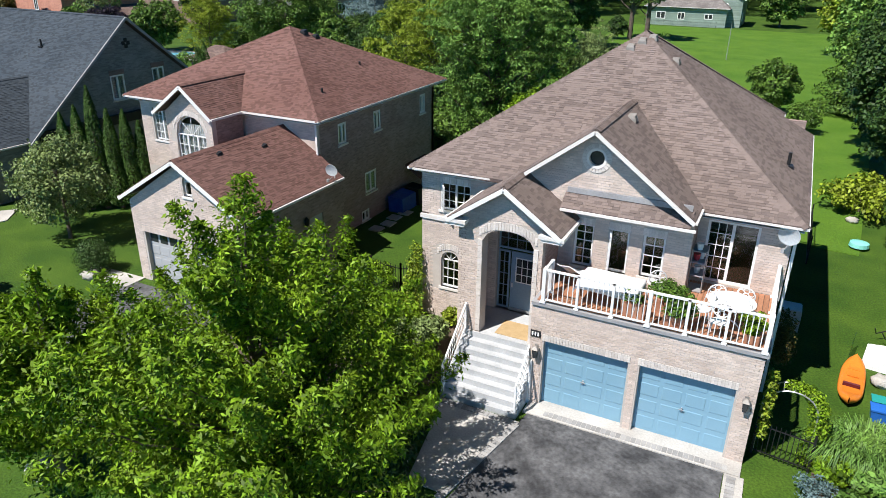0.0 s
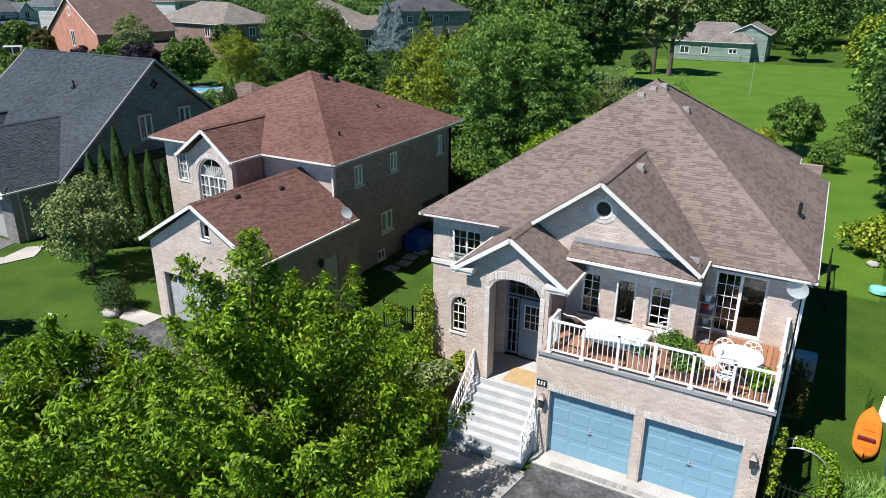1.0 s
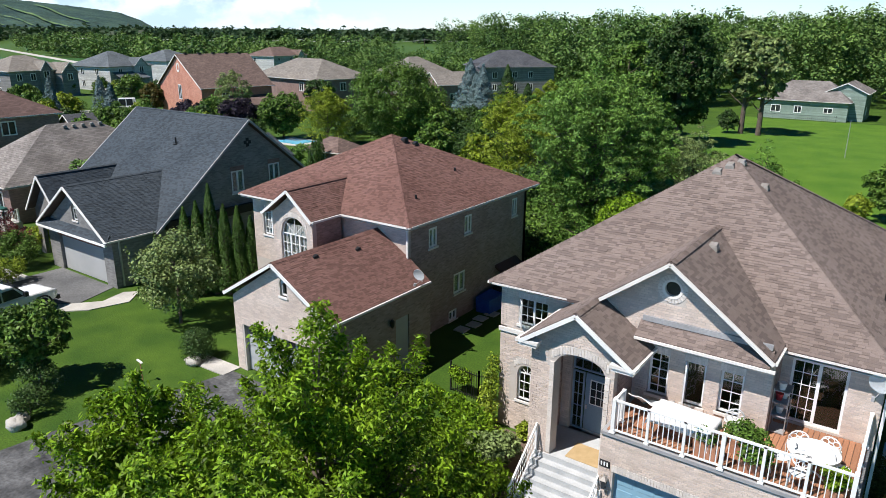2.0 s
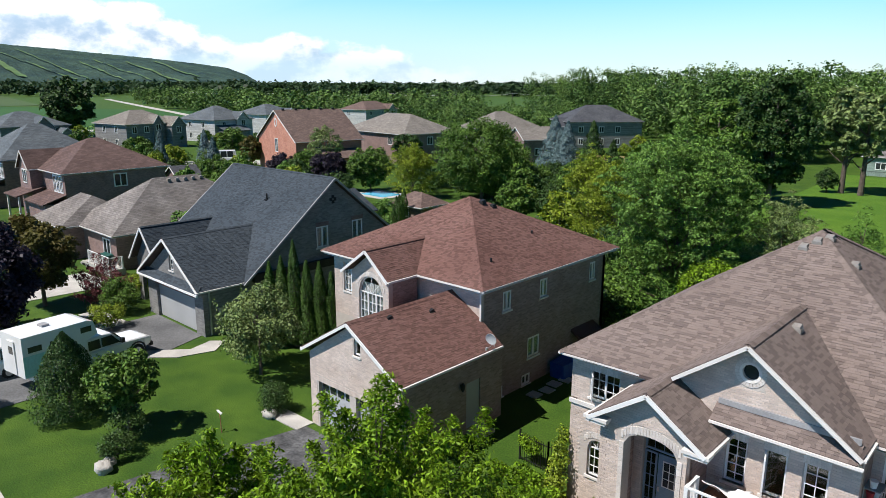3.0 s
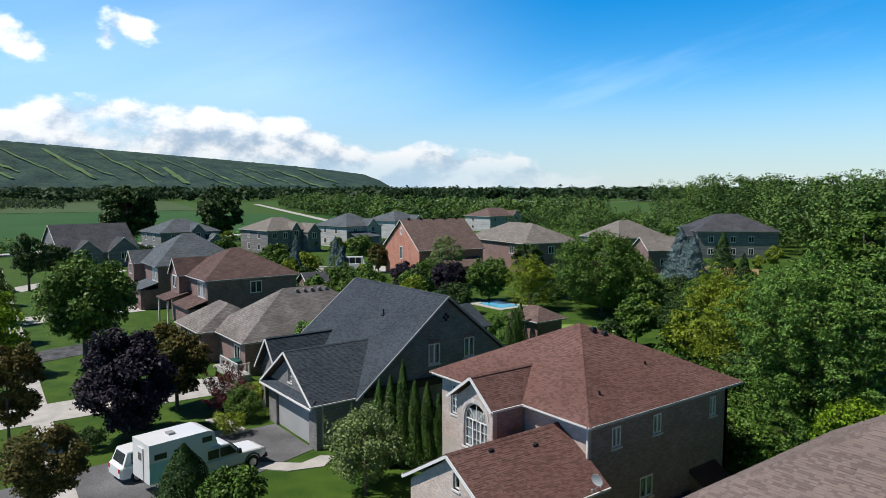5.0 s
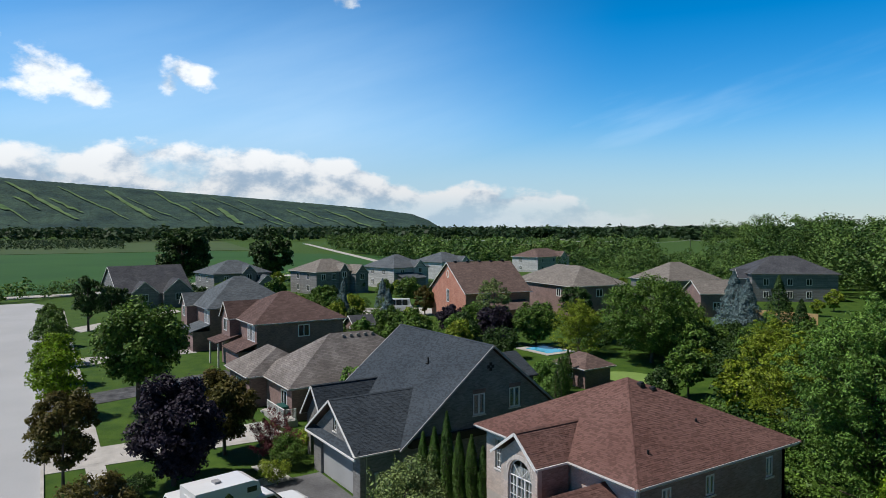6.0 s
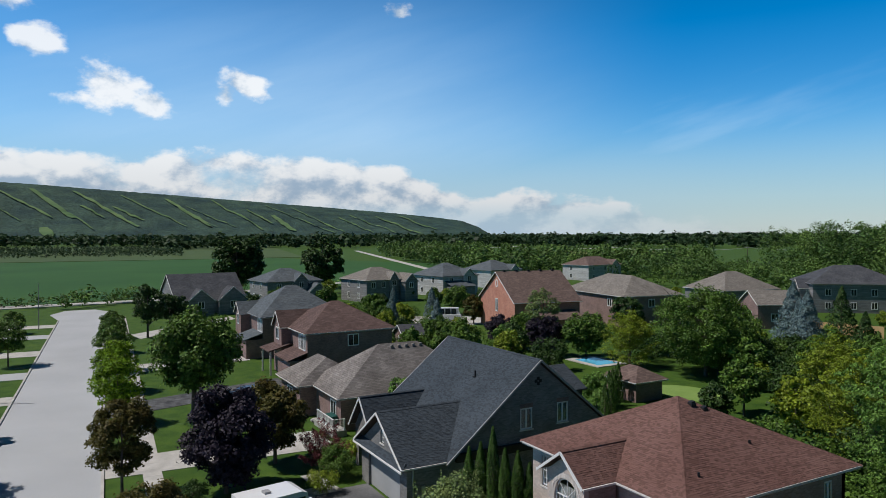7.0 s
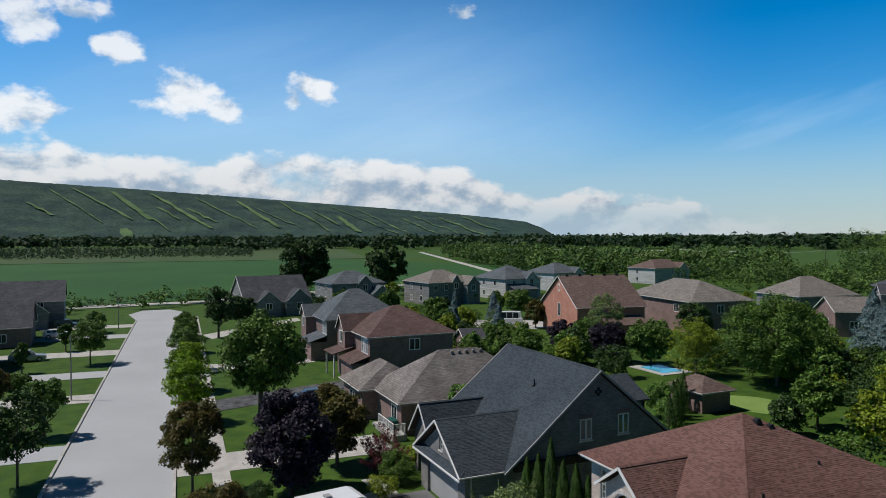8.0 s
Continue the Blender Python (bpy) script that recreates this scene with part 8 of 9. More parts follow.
for x, y, z, m, label in ((9.05, 3.9, 0.0, mat("blue_plastic", (0.02, 0.12, 0.5), (0.03, 0.16, 0.56), 2, 20, 0.4, 0.02), "blue plastic recycling box"), (9.1, 4.35, 0.0, mat("teal_plastic", (0.02, 0.28, 0.26), (0.03, 0.33, 0.3), 2, 20, 0.4, 0.02), "black and teal plastic box")):
    s = Shape()
    s.hexa([(x - 0.25, y - 0.18, z), (x + 0.25, y - 0.18, z), (x + 0.25, y + 0.18, z), (x - 0.25, y + 0.18, z), (x - 0.3, y - 0.22, z + 0.36), (x + 0.3, y - 0.22, z + 0.36), (x + 0.3, y + 0.22, z + 0.36), (x - 0.3, y + 0.22, z + 0.36)])
    s.box(x - 0.32, y - 0.24, z + 0.36, x + 0.32, y + 0.24, z + 0.41)
    solid("storage_box", s, m, label, "storage box")
ob = thing("garden_cart", "red and black garden cart half behind shrubs", "garden cart", 9.9, 9.3, 0, 40)
s = Shape()
s.hexa([(-0.25, -0.2, 0.35), (0.25, -0.2, 0.35), (0.25, 0.2, 0.35), (-0.25, 0.2, 0.35), (-0.35, -0.26, 0.6), (0.4, -0.26, 0.6), (0.4, 0.26, 0.6), (-0.35, 0.26, 0.6)])
part("tray", s, RED, ob)
s = Shape()
s.tube([(-0.2, 0.2, 0.35), (-0.8, 0.2, 0.3), (-0.95, 0.15, 0.55)], 0.02, 6)
s.tube([(-0.2, -0.2, 0.35), (-0.8, -0.2, 0.3), (-0.95, -0.15, 0.55)], 0.02, 6)
part("handle", s, BLACK, ob)
s = Shape()
s.tube([(0.3, -0.05, 0.2), (0.3, 0.05, 0.2)], 0.2, 14)
part("wheel", s, BLACK, ob)
s = Shape()
s.box(6.05, 8.2, 0.05, 6.75, 8.95, 0.8)
s.box(6.08, 8.23, 0.8, 6.72, 8.92, 0.86)
ac = solid("air_conditioner", s, STEEL, "grey outdoor air conditioner unit beside the wall", "air conditioner")
for k, (x, y, r) in enumerate(((-10.0, -8.7, 0.5), (-19.7, -7.3, 0.42), (-20.1, -6.9, 0.3), (-18.9, -0.4, 0.35), (8.7, 24.0, 0.45), (8.8, 21.6, 0.3), (9.2, 5.9, 0.35), (-3.3, -2.2, 0.3), (-3.6, -4.0, 0.35), (-4.4, 1.0, 0.3), (-3.6, 1.8, 0.25))):
    s = Shape()
    s.blob((x, y, r * 0.45), (r, r * 0.8, r * 0.6), k + 3, 0.5)
    solid("boulder", s, ROCK, "pale rounded boulder on the ground", "boulder", smooth=True)
s = Shape()
s.lathe(9.0, 18.0, [(0.25, 0.06), (0.42, 0.12), (0.4, 0.3), (0.1, 0.36)], 16)
solid("sand_toy", s, mat("turquoise_plastic", (0.2, 0.6, 0.55), (0.25, 0.66, 0.6), 2, 20, 0.4, 0), "turquoise plastic play shell on the lawn", "toy")
# planting beside the steps
for x, y, h, r, m, label, nn in ((-4.5, 0.9, 1.0, 1.0, L_OLIVE, "feathery grey-green shrub beside the steps", 4500), (-5.3, -0.6, 1.1, 1.0, L_BRIGHT, "bright green shrub in the front bed", 4000), (-4.3, -1.8, 0.9, 0.9, L_MID, "low green shrub in the front bed", 3500),
                             (-6.4, 0.6, 0.8, 0.9, L_BRIGHT, "low bright green shrub at the lawn's edge", 3000), (-6.7, 2.6, 0.6, 0.7, L_BRIGHT, "low green edging plant", 2000), (-3.9, -3.4, 0.8, 0.8, L_DARK, "dark green shrub beside the walk", 2500),
                             (-4.4, 3.0, 0.7, 0.35, L_YELLOW, "small yellow-green shrub under the arched window", 900), (-3.5, 2.6, 0.5, 0.4, L_YELLOW, "pale hydrangea beside the porch", 900), (-3.4, -5.0, 0.9, 0.9, L_DARK, "dark green shrub under the tree", 2500), (-2.7, -3.2, 0.8, 0.7, L_DARK, "dark green plant beside the walk", 2500), (-3.0, -4.3, 0.9, 0.8, L_MID, "leafy green plant beside the walk", 2500), (-5.6, 1.6, 0.9, 1.0, L_BRIGHT, "bright green perennial in the front bed", 3500), (-3.9, -0.3, 0.8, 0.8, L_BRIGHT, "green perennial clump beside the steps", 3000), (-7.6, 3.0, 0.5, 0.6, L_BRIGHT, "low green plant along the lawn", 1500),
                             (-2.5, -4.9, 1.0, 0.9, L_DARK, "dark leafy shrub at the walk's end", 3500), (-3.3, -2.0, 0.9, 0.7, L_BRONZE, "reddish flowering shrub beside the steps", 2500), (-1.9, -5.8, 0.8, 0.8, L_MID, "leafy plant between walk and drive", 2500)):
    shrub(x, y, h, r, m, label, nn, 0.1)
# by the neighbour's wall
for k in range(4):
    s = Shape()
    s.box(-11.9 + 0.15 * (k % 2), 9.3 + k * 0.85, 0.0, -11.3 + 0.15 * (k % 2), 9.9 + k * 0.85, 0.06)
    solid("stepping_stone", s, CONCRETE, "pale square stepping stone beside the wall", "paving stone", group="stepping stones")
s = Shape()
s.hexa([(-12.35, 12.0, 0), (-11.5, 12.0, 0), (-11.5, 13.4, 0), (-12.35, 13.4, 0), (-12.35, 12.0, 0.8), (-11.55, 12.0, 0.75), (-11.55, 13.4, 0.75), (-12.35, 13.4, 0.85)])
solid("tarp_cover", s, mat("blue_tarp", (0.02, 0.06, 0.3), (0.03, 0.1, 0.4), 3, 15, 0.5, 0.3), "blue tarpaulin over a stack by the brick wall", "tarp")
s = Shape()
s.hexa([(-12.35, 13.5, 0), (-11.4, 13.5, 0), (-11.4, 14.5, 0), (-12.35, 14.5, 0), (-12.3, 13.55, 0.9), (-11.5, 13.6, 0.8), (-11.5, 14.4, 0.8), (-12.3, 14.4, 0.9)])
solid("barbecue", s, BLACK, "black covered barbecue by the brick wall", "barbecue")
s = Shape()
s.box(-11.48, 4.55, 0, -10.7, 5.45, 0.16)
solid("door_step", s, CONCRETE, "pale concrete step at the side door", "step")
ob = site("wall_lantern", "black lantern beside the side door", "lamp", -11.4, 5.0, 2.3)
s = Shape()
s.lathe(-11.38, 5.0 - 0.9, [(0.03, 2.1), (0.09, 2.2), (0.1, 2.4), (0.02, 2.5)], 10)
part("lantern", s, BLACK, ob)
ob = site("path_light", "thin white-topped garden light on the lawn", "lamp", -19.2, -2.6)
s = Shape()
s.tube([(-19.2, -2.6, 0), (-19.25, -2.6, 0.9)], 0.02, 6)
part("stake", s, TIMBER, ob)
s = Shape()
s.beam((-19.4, -2.62, 0.98), (-19.1, -2.6, 0.9), 0.08, 0.05)
part("head", s, WHITE, ob)


# ---- vehicles ----
TYRE = mat("tyre_rubber", (0.018, 0.018, 0.019), (0.03, 0.03, 0.03), 4, 40, 0.8, 0.2)
CARWHITE = mat("white_car_paint", (0.74, 0.75, 0.76), (0.78, 0.79, 0.8), 1, 8, 0.22, 0, spec=0.5, grain=0.03)
CARDARK = mat("dark_car_paint", (0.03, 0.033, 0.04), (0.045, 0.05, 0.055), 1, 8, 0.22, 0, spec=0.5, grain=0.03)
CARSILVER = mat("silver_car_paint", (0.4, 0.42, 0.44), (0.46, 0.48, 0.5), 1, 8, 0.25, 0, metal=0.4, spec=0.5)
TAIL = mat("red_tail_lens", (0.4, 0.02, 0.02), (0.45, 0.03, 0.03), 2, 20, 0.25, 0)
TEAL = mat("turquoise_panel", (0.34, 0.62, 0.64), (0.4, 0.68, 0.7), 1, 12, 0.4, 0.02)


def loft(s, rings):
    """Skins a list of equal closed rings, capping both ends."""
    i, m = len(s.v), len(rings[0])
    for r in rings:
        s.v += [tuple(p) for p in r]
    for k in range(len(rings) - 1):
        for j in range(m):
            a, b = i + k * m + j, i + k * m + (j + 1) % m
            s.f.append((a, b, b + m, a + m))
    s.f.append(tuple(i + j for j in reversed(range(m))))
    s.f.append(tuple(i + (len(rings) - 1) * m + j for j in range(m)))


def section(x, w, z0, z1, r):
    """A rounded cross-section of a body at x."""
    pts = []
    for cy, cz, a0 in ((w - r, z1 - r, 0), (-w + r, z1 - r, 90), (-w + r, z0 + r, 180), (w - r, z0 + r, 270)):
        for k in range(4):
            a = radians(a0 + 30 * k)
            pts.append((x, cy + r * math.cos(a), cz + r * math.sin(a)))
    return pts


def wheel(parent, x, y, r, w=0.24):
    s = Shape()
    s.tube([(x, y - w / 2, r), (x, y - w / 2 + 0.03, r), (x, y + w / 2 - 0.03, r), (x, y + w / 2, r)], [r * 0.9, r, r, r * 0.9], 22)
    wh_ = part("wheel", s, TYRE, parent)
    s = Shape()
    sd = 1 if y > 0 else -1
    s.tube([(x, y + sd * (w / 2 - 0.02), r), (x, y + sd * (w / 2 + 0.012), r)], [r * 0.62, r * 0.55], 14)
    part("rim", s, STEEL, wh_)


def car(x, y, rz, paint, label, L=4.6, W=0.92, H=1.65, deck_z=0.98, hood=0.26, tail=0.04):
    """A passenger car: body, cabin, windows, lamps and wheels; it points along its own +x."""
    ob = thing("car", label, "car", x, y, 0, rz)
    h = L / 2
    s = Shape()
    loft(s, [section(-h, W * 0.84, 0.35, deck_z * 0.92, 0.12), section(-h + 0.15, W * 0.97, 0.27, deck_z, 0.14), section(-h * 0.3, W, 0.25, deck_z + 0.02, 0.14), section(h - L * hood, W, 0.25, deck_z, 0.14),
             section(h - 0.3, W * 0.95, 0.27, deck_z * 0.86, 0.14), section(h, W * 0.8, 0.38, deck_z * 0.72, 0.1)])
    part("body", s, paint, ob, smooth=False)
    a, b = -h + L * tail, h - L * (hood + 0.02)
    s = Shape()
    loft(s, [section(a + 0.02, W * 0.9, deck_z - 0.05, deck_z + 0.05, 0.04), section(a + 0.28, W * 0.8, deck_z - 0.04, H - 0.03, 0.09), section((a + b) / 2, W * 0.8, deck_z - 0.04, H, 0.09), section(b - 0.75, W * 0.78, deck_z - 0.04, H - 0.05, 0.09), section(b, W * 0.88, deck_z - 0.05, deck_z + 0.03, 0.03)])
    cab = part("cabin", s, paint, ob)
    for sd in (-1, 1):
        for u0, u1 in ((0.14, 0.34), (0.37, 0.58), (0.61, 0.82)):
            s = Shape()
            x0, x1 = a + (b - a) * u0, a + (b - a) * u1
            k = 0.25 if u1 > 0.8 else 0
            s.hexa([(x0, sd * W * 0.885, deck_z + 0.06), (x1, sd * W * 0.885, deck_z + 0.06), (x1, sd * W * 0.86, deck_z + 0.06), (x0, sd * W * 0.86, deck_z + 0.06),
                    (x0 + 0.04, sd * W * 0.815, H - 0.14), (x1 - k, sd * W * 0.815, H - 0.14), (x1 - k, sd * W * 0.78, H - 0.14), (x0 + 0.04, sd * W * 0.78, H - 0.14)])
            part("side_window", s, GLASS_DARK, ob)
        s = Shape()
        s.box(h - 0.22, sd * W * 0.62 - 0.15, deck_z * 0.62, h - 0.02, sd * W * 0.62 + 0.15, deck_z * 0.74)
        part("headlight", s, CARSILVER, ob)
        s = Shape()
        s.box(-h - 0.01, sd * W * 0.72 - 0.1, deck_z * 0.66, -h + 0.14, sd * W * 0.72 + 0.1, deck_z * 0.9)
        part("tail_light", s, TAIL, ob)
        wheel(ob, -h + L * 0.19, sd * (W - 0.1), 0.35)
        wheel(ob, h - L * 0.19, sd * (W - 0.1), 0.35)
    s = Shape()
    s.hexa([(b - 0.08, -W * 0.74, deck_z + 0.07), (b - 0.06, -W * 0.74, deck_z + 0.1), (b - 0.06, W * 0.74, deck_z + 0.1), (b - 0.08, W * 0.74, deck_z + 0.07), (b - 0.66, -W * 0.66, H - 0.1), (b - 0.64, -W * 0.66, H - 0.07), (b - 0.64, W * 0.66, H - 0.07), (b - 0.66, W * 0.66, H - 0.1)])
    part("windscreen", s, GLASS_DARK, ob)
    s = Shape()
    s.hexa([(a + 0.0, -W * 0.68, deck_z + 0.1), (a + 0.04, -W * 0.68, deck_z + 0.1), (a + 0.04, W * 0.68, deck_z + 0.1), (a + 0.0, W * 0.68, deck_z + 0.1), (a + 0.2, -W * 0.62, H - 0.16), (a + 0.24, -W * 0.62, H - 0.16), (a + 0.24, W * 0.62, H - 0.16), (a + 0.2, W * 0.62, H - 0.16)])
    part("rear_window", s, GLASS_DARK, ob)
    return ob


car(-33.2, -5.7, 99, CARWHITE, "white compact SUV parked on the asphalt drive", H=1.72)
car(-104.8, -29.6, 95, CARSILVER, "silver car on a driveway across the street")
car(-129.5, -28.2, 95, CARWHITE, "white car on a driveway across the street", H=1.5)
car(-143.0, -28.0, 95, CARDARK, "black SUV on a driveway across the street", H=1.75)
car(-64.3, 1.0, -95, CARDARK, "dark car on a driveway beneath the weeping tree", H=1.5)
car(-111.7, 50.6, -119, CARWHITE, "white delivery van beside the red brick house", L=6.2, W=1.05, H=2.65, deck_z=1.35, hood=0.14)
# camper truck: pickup with a house-like box behind the cab
ct = thing("camper_truck", "white pickup truck carrying a white and turquoise camper box", "camper truck", -30.6, -3.9, 0, 99)
ct.scale = Vector((0.9, 0.9, 0.93))
s = Shape()
loft(s, [section(-3.2, 0.95, 0.55, 1.15, 0.1), section(0.0, 0.98, 0.5, 1.2, 0.12), section(1.9, 0.98, 0.5, 1.22, 0.14), section(3.45, 0.95, 0.5, 1.15, 0.16), section(3.75, 0.84, 0.58, 1.02, 0.12)])
part("body", s, CARWHITE, ct)
s = Shape()
loft(s, [section(-0.3, 0.9, 1.1, 1.95, 0.1), section(0.9, 0.86, 1.1, 1.98, 0.12), section(1.3, 0.84, 1.1, 1.92, 0.12), section(2.05, 0.92, 1.1, 1.24, 0.04)])
part("cab", s, CARWHITE, ct)
for sd in (-1, 1):
    for x0, x1, k in ((-0.15, 0.55, 0), (0.65, 1.75, 0.45)):
        s = Shape()
        s.hexa([(x0, sd * 0.935, 1.28), (x1, sd * 0.935, 1.28), (x1, sd * 0.9, 1.28), (x0, sd * 0.9, 1.28), (x0, sd * 0.9, 1.8), (x1 - k, sd * 0.88, 1.8), (x1 - k, sd * 0.84, 1.8), (x0, sd * 0.84, 1.8)])
        part("side_window", s, GLASS_DARK, ct)
    s = Shape()
    s.box(3.62, sd * 0.65 - 0.16, 0.82, 3.79, sd * 0.65 + 0.16, 1.02)
    part("headlight", s, CARSILVER, ct)
    s = Shape()
    s.box(1.75, sd * 1.02 - 0.1, 1.25, 1.95, sd * 1.02 + 0.12, 1.5)
    part("mirror", s, BLACK, ct)
    wheel(ct, 2.75, sd * 0.88, 0.42, 0.28)
    wheel(ct, -1.7, sd * 0.88, 0.42, 0.28)
    s = Shape()
    s.tube([(2.75 + 0.52 * math.cos(t * 0.35), sd * 0.99, 0.45 + 0.5 * math.sin(t * 0.35)) for t in range(10)], 0.05, 6)
    part("wheel_arch", s, BLACK, ct)
s = Shape()
s.hexa([(1.42, -0.76, 1.86), (2.0, -0.8, 1.3), (2.0, 0.8, 1.3), (1.42, 0.76, 1.86), (1.46, -0.76, 1.9), (2.04, -0.8, 1.33), (2.04, 0.8, 1.33), (1.46, 0.76, 1.9)])
part("windscreen", s, GLASS_DARK, ct)
s = Shape()
s.box(3.7, -0.9, 0.45, 3.86, 0.9, 0.68)
part("bumper", s, BLACK, ct)
s = Shape()
W2 = 1.13
s.v += [(x, sd * W2, z) for sd in (-1, 1) for x, z in ((-3.75, 0.95), (-2.5, 0.95), (-2.4, 1.3), (-0.35, 1.3), (-0.35, 2.0), (0.35, 2.25), (0.15, 3.0), (-0.2, 3.12), (-3.72, 3.12))]
s.f += [tuple(range(8, -1, -1)), tuple(range(9, 18))] + [(j, (j + 1) % 9, 9 + (j + 1) % 9, 9 + j) for j in range(9)]
box = part("camper_box", s, CARWHITE, ct, "white camper box with turquoise band")
for sd in (-1, 1):
    s = Shape()
    s.hexa([(-3.74, sd * 1.134, 1.0), (-2.5, sd * 1.134, 1.0), (-2.5, sd * 1.138, 1.0), (-3.74, sd * 1.138, 1.0), (-3.74, sd * 1.134, 2.1), (-1.9, sd * 1.134, 2.1), (-1.9, sd * 1.138, 2.1), (-3.74, sd * 1.138, 2.1)])
    part("turquoise_panel", s, TEAL, box, "turquoise side panel")
    for x0, x1, z0, z1 in ((-3.45, -2.75, 2.25, 2.55), (-2.3, -1.5, 2.1, 2.55), (-0.6, 0.0, 2.5, 2.8)):
        s = Shape()
        s.box(x0, sd * 1.15 - 0.02, z0, x1, sd * 1.15 + 0.02, z1)
        part("camper_window", s, GLASS_DARK, box)
s = Shape()
s.box(-3.79, -0.35, 1.0, -3.74, 0.35, 2.8)
part("camper_door", s, CARWHITE, box)
s = Shape()
s.box(-3.81, -0.2, 2.1, -3.78, 0.2, 2.5)
part("door_window", s, GLASS_DARK, box)
s = Shape()
s.box(-2.2, -0.25, 3.12, -1.8, 0.25, 3.24)
part("roof_hatch", s, GREY_TRIM, box)


# ---- bungalow porch ----
s = Shape()
s.box(-52.4, 4.3, 0.0, -47.6, 5.54, 0.5)
solid("porch_slab", s, CONCRETE, "pale concrete porch of the brown bungalow", "porch", kind="structure")
for k in range(2):
    s = Shape()
    s.box(-53.4 - 0.35 * k, 4.4, 0, -52.41 - 0.35 * (1 - k) + 0.35, 5.4, 0.34 - 0.17 * k)
    solid("porch_step", s, CONCRETE, "pale concrete step up to the bungalow porch", "step", group="porch steps")
railing("porch_railing", "white porch railing before the brown bungalow", (-51.9, 4.45), (-47.75, 4.45), 0.5, 1.45, 4, 10)
railing("porch_railing", "short white porch railing at the bungalow wall", (-47.75, 4.45), (-47.75, 5.4), 0.5, 1.45, 2, 10)
s = Shape()
s.hexa([(-50.9, 4.9, 0.5), (-49.5, 4.9, 0.5), (-49.5, 5.4, 0.5), (-50.9, 5.4, 0.5), (-50.95, 4.85, 1.25), (-49.45, 4.85, 1.25), (-49.45, 5.45, 1.3), (-50.95, 5.45, 1.3)])
solid("deck_box", s, mat("dark_teal_plastic", (0.012, 0.07, 0.06), (0.02, 0.09, 0.08), 2, 20, 0.5, 0.05), "dark green deck box on the bungalow porch", "storage box")

# ---- poles, wires, pool, yard fences ----
def pole(x, y, h, r, material, label, arm=0, name="utility_pole"):
    ob = site(name, label, "pole", x, y)
    s = Shape()
    s.tube([(x, y, -0.1), (x, y, h)], [r, r * 0.7], 8)
    part("post", s, material, ob)
    if arm:
        s = Shape()
        s.beam((x - arm, y, h - 0.6), (x + arm, y, h - 0.6), 0.12, 0.12)
        part("crossarm", s, material, ob)


pole(-75.9, -21.9, 7.0, 0.09, VENT, "slim dark street lamp post", name="street_lamp")
pole(-137.3, -18.9, 8.5, 0.09, VENT, "slim dark street lamp post", name="street_lamp")
pole(-3.2, 77.5, 4.4, 0.05, STEEL, "thin white flag pole on the back lawn", name="flag_pole")
tops = [(-246, 262, 10.5), (-276, 246, 10.5), (-330, 217, 10.5), (-400, 190, 10.5), (-210, 268, 11), (-150, 262, 12), (-90, 250, 13), (-20, 236, 14), (60, 215, 14)]
for x, y, h in tops:
    pole(x, y, h, 0.18, BARK, "wooden utility pole along the road", 1.1)
line = sorted(tops)
for (x0, y0, h0), (x1, y1, h1) in zip(line, line[1:]):
    for d in (-0.9, 0.9):
        s = Shape()
        s.tube([(x0 + (x1 - x0) * k / 8 + d, y0 + (y1 - y0) * k / 8, h0 + (h1 - h0) * k / 8 - 0.5 - 1.2 * (1 - (k / 4 - 1) ** 2)) for k in range(9)], 0.035, 4)
        solid("power_line", s, STEEL, "sagging power line between wooden poles", "power line", group="power lines")
s = Shape()
s.box(-66.6, 44.0, 0.0, -60.0, 49.0, 0.1)
pool = solid("pool_deck", s, CONCRETE, "pale concrete deck round the pool", "pool deck", kind="structure")
s = Shape()
s.box(-65.6, 44.8, 0.06, -61.0, 48.2, 0.115)
solid("pool_water", s, mat("pool_water", (0.08, 0.42, 0.6), (0.12, 0.5, 0.68), 1.5, 6, 0.08, 0.1, spec=0.6), "bright blue water in a back yard pool", "pool", kind="structure")


def board_fence(a, b, h, material, label):
    ob = site("fence", label, "fence", (a[0] + b[0]) / 2, (a[1] + b[1]) / 2)
    A, B = Vector((*a, 0)), Vector((*b, 0))
    n = max(1, round((B - A).length / 2.4))
    for k in range(n):
        p, q = A.lerp(B, k / n), A.lerp(B, (k + 1) / n)
        s = Shape()
        s.beam(p + Vector((0, 0, h / 2)), q + Vector((0, 0, h / 2)), 0.05, h)
        part("panel", s, material, ob)
        s = Shape()
        s.box(p.x - 0.06, p.y - 0.06, 0, p.x + 0.06, p.y + 0.06, h + 0.1)
        part("post", s, material, ob)


board_fence((-66, 97), (-56, 100), 1.9, mat("new_pine", (0.5, 0.33, 0.16), (0.58, 0.4, 0.2), 1, 15), "pale new pine board fence between yards")
iron_fence("picket_fence", "low dark picket fence before the back house", (-21, 114.5), (-9, 115.0), 1.1, 0.3)
board_fence((-92, 26), (-62, 30), 1.6, BARK, "dark board fence between yards")
hd = [(-91 + k * 1.5, 27.5 + k * 0.22, 1.0, 1.1) for k in range(20)]
foliage("clipped_hedge", "dark clipped hedge behind the bungalow", hd, L_DARK, 6000, 0.25, "hedge")

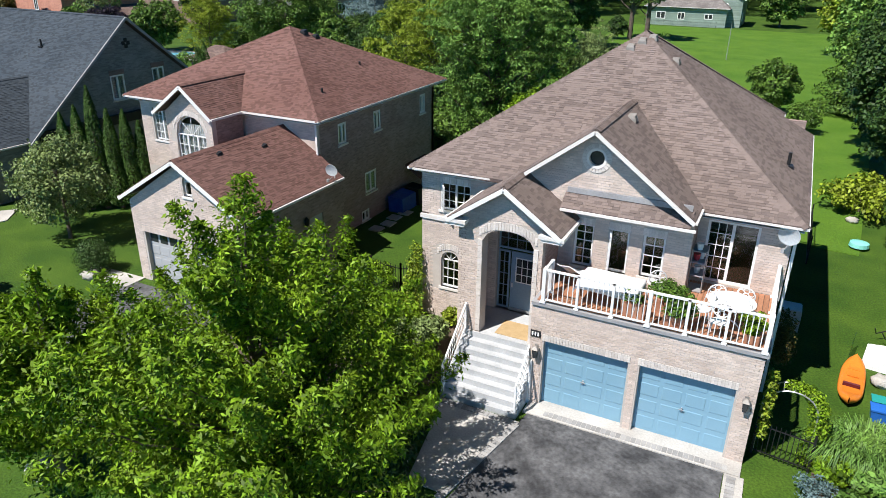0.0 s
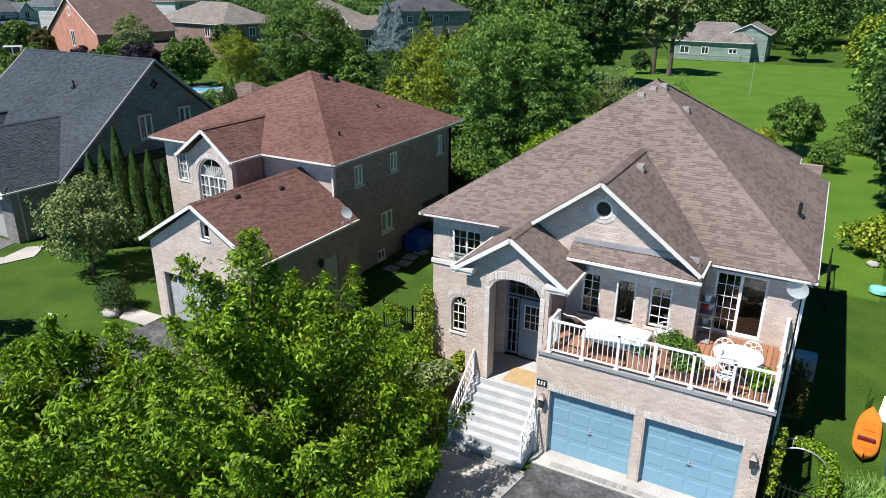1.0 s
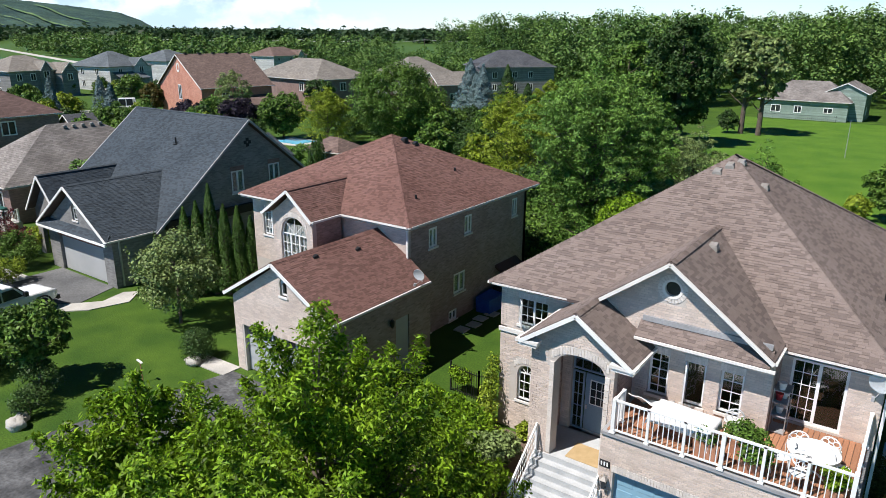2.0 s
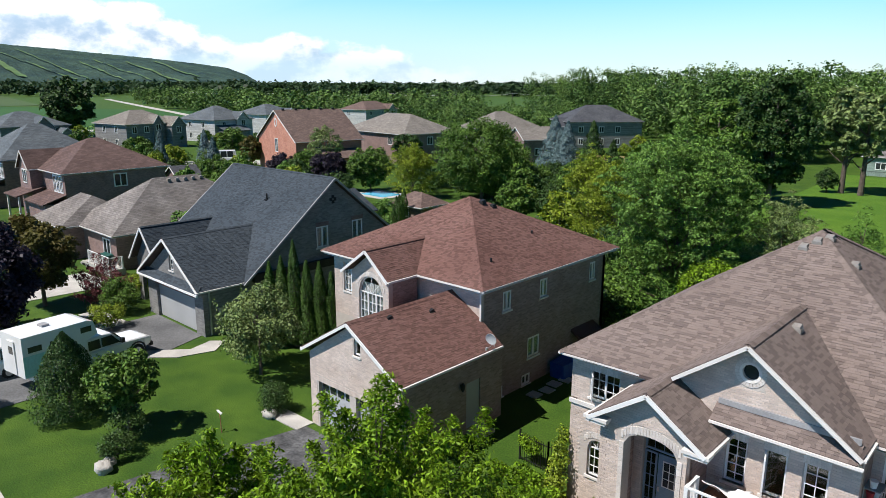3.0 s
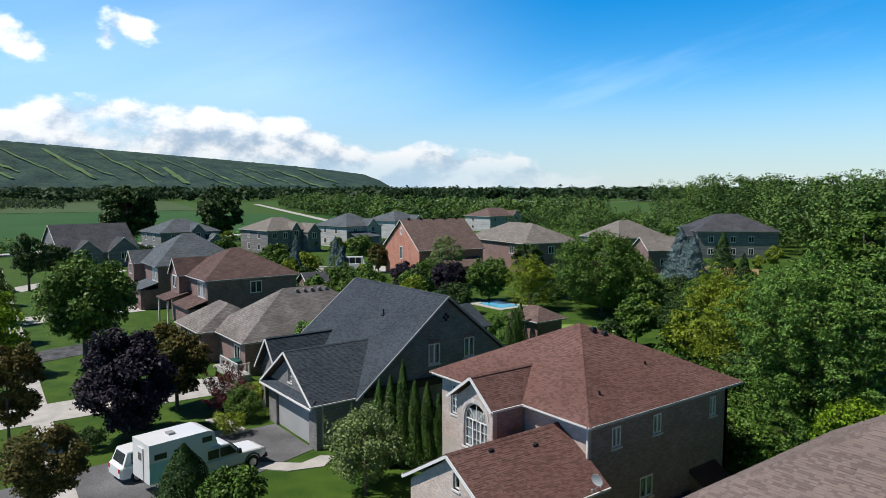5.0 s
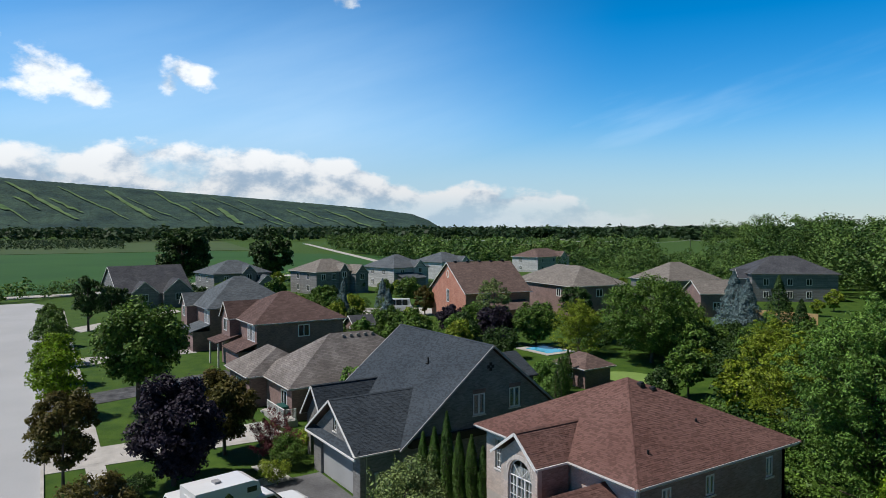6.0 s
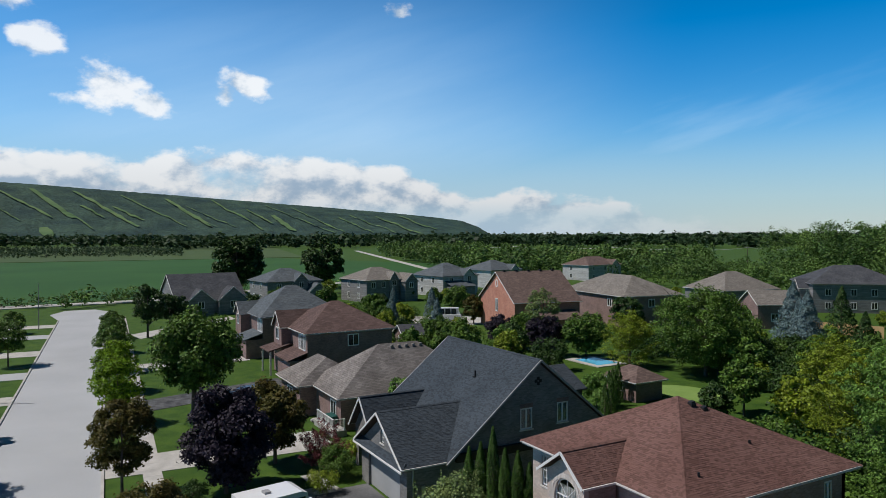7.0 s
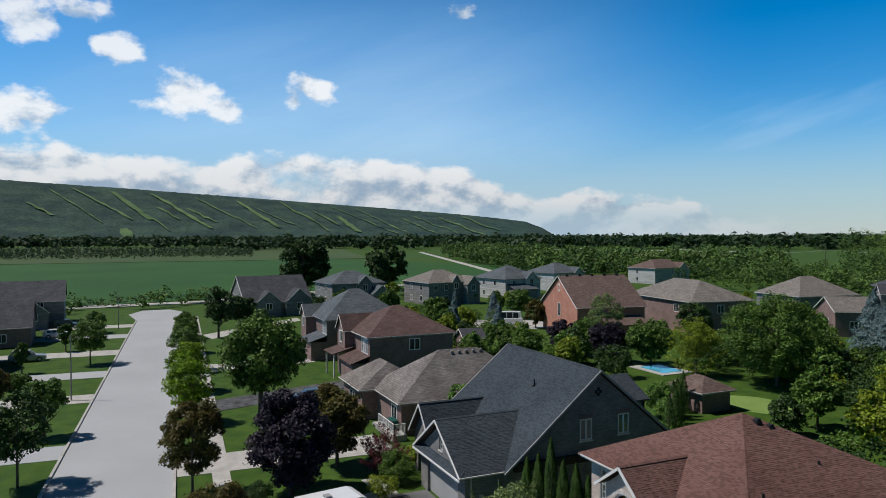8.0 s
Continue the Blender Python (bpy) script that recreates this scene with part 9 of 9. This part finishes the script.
# yard trees between the farther houses
yr = random.Random(8)
models = [tree(-70.0, 29.5, 6.0, 2.6, L_MID, "green yard tree behind the houses", 4200, 0.3, 0.06, 60, 0.26), tree(-78.0, 34.0, 5.0, 2.2, L_YELLOW, "light green yard tree behind the houses", 3600, 0.28, 0.06, 50, 0.26),
          tree(-71.0, 38.5, 4.5, 2.4, L_DARK, "dark green yard tree behind the houses", 4200, 0.28, 0.03, 50, 0.28), tree(-68.5, 35.5, 5.0, 2.0, L_MAPLE, "fresh green yard tree behind the houses", 4200, 0.28, 0.06, 60, 0.26)]
SPOTS = [(-106, 36), (-112, 30), (-122, 26), (-128, 58), (-136, 44), (-142, 50), (-140, 66), (-148, 72), (-132, 72), (-122, 78), (-118, 66), (-60, 60), (-62, 80), (-70, 86),
         (-110, 100), (-118, 92), (-124, 104), (-100, 102), (-36, 66), (-34, 92), (-44, 100), (-110, 112), (-120, 124), (-150, 100), (-160, 96), (-170, 124), (-176, 92),
         (-176, 66), (-176, 48), (-146, 28), (-140, 22), (-112, 14), (-106, 24), (-30, 48), (-24, 52), (-26, 60), (-38, 56), (-52, 62), (-54, 72), (-66, 33), (-80, 26), (-84, 24), (-94, 30), (-98, 28), (-46, 60), (-42, 66), (-30, 70), (-26, 82), (-22, 92), (-30, 100),
         (-112, 76), (-128, 88), (-136, 92), (-140, 84), (-150, 40), (-152, 62), (-148, 88), (-122, 34), (-100, 30)]
SPOTS += [(-66, 122), (-72, 118), (-58, 128), (-50, 120), (-62, 112), (-90, 104), (-84, 100)]
while len(SPOTS) < 128:
    x, y = yr.uniform(-98, -30), yr.uniform(21, 76)
    if (x > -66 and y < 36) or (-118 < x < -100 and 42 < y < 56) or (-56 < x < -38 and 33 < y < 50) or (-108 < x < -64 and y > 34) or (-74 < x < -54 and 30 < y < 56) or (-92 < x < -84 and 28 < y < 33):
        continue
    SPOTS.append((x, y))
for k, (x, y) in enumerate(SPOTS):
    t = copy_thing(models[yr.randrange(4)], pose(x + yr.uniform(-2, 2), y + yr.uniform(-2, 2), 0, 0, 0, yr.uniform(0, 360)))
    t.scale = Vector((1, 1, 1)) * yr.uniform(0.5, 0.95)

# ---- single bricks last ----
one = Shape()
half_box(one, Face(0, 0, 0), -0.1055, 0.1055, 0, 0.064, 0.011)
brick_mesh = {}
for name, parent, face, u, z, material in PIECES:
    if material.name not in brick_mesh:
        brick_mesh[material.name] = mesh_of("brick", one, material)
    ob = new("brick", brick_mesh[material.name])
    p, off = face.at(u, z, 0), OFF[parent.name]
    ob.parent = parent
    ob.location = (p[0] - off[0], p[1] - off[1], p[2] - off[2])
    ob.rotation_euler = (0, 0, math.atan2(face.u.y, face.u.x))
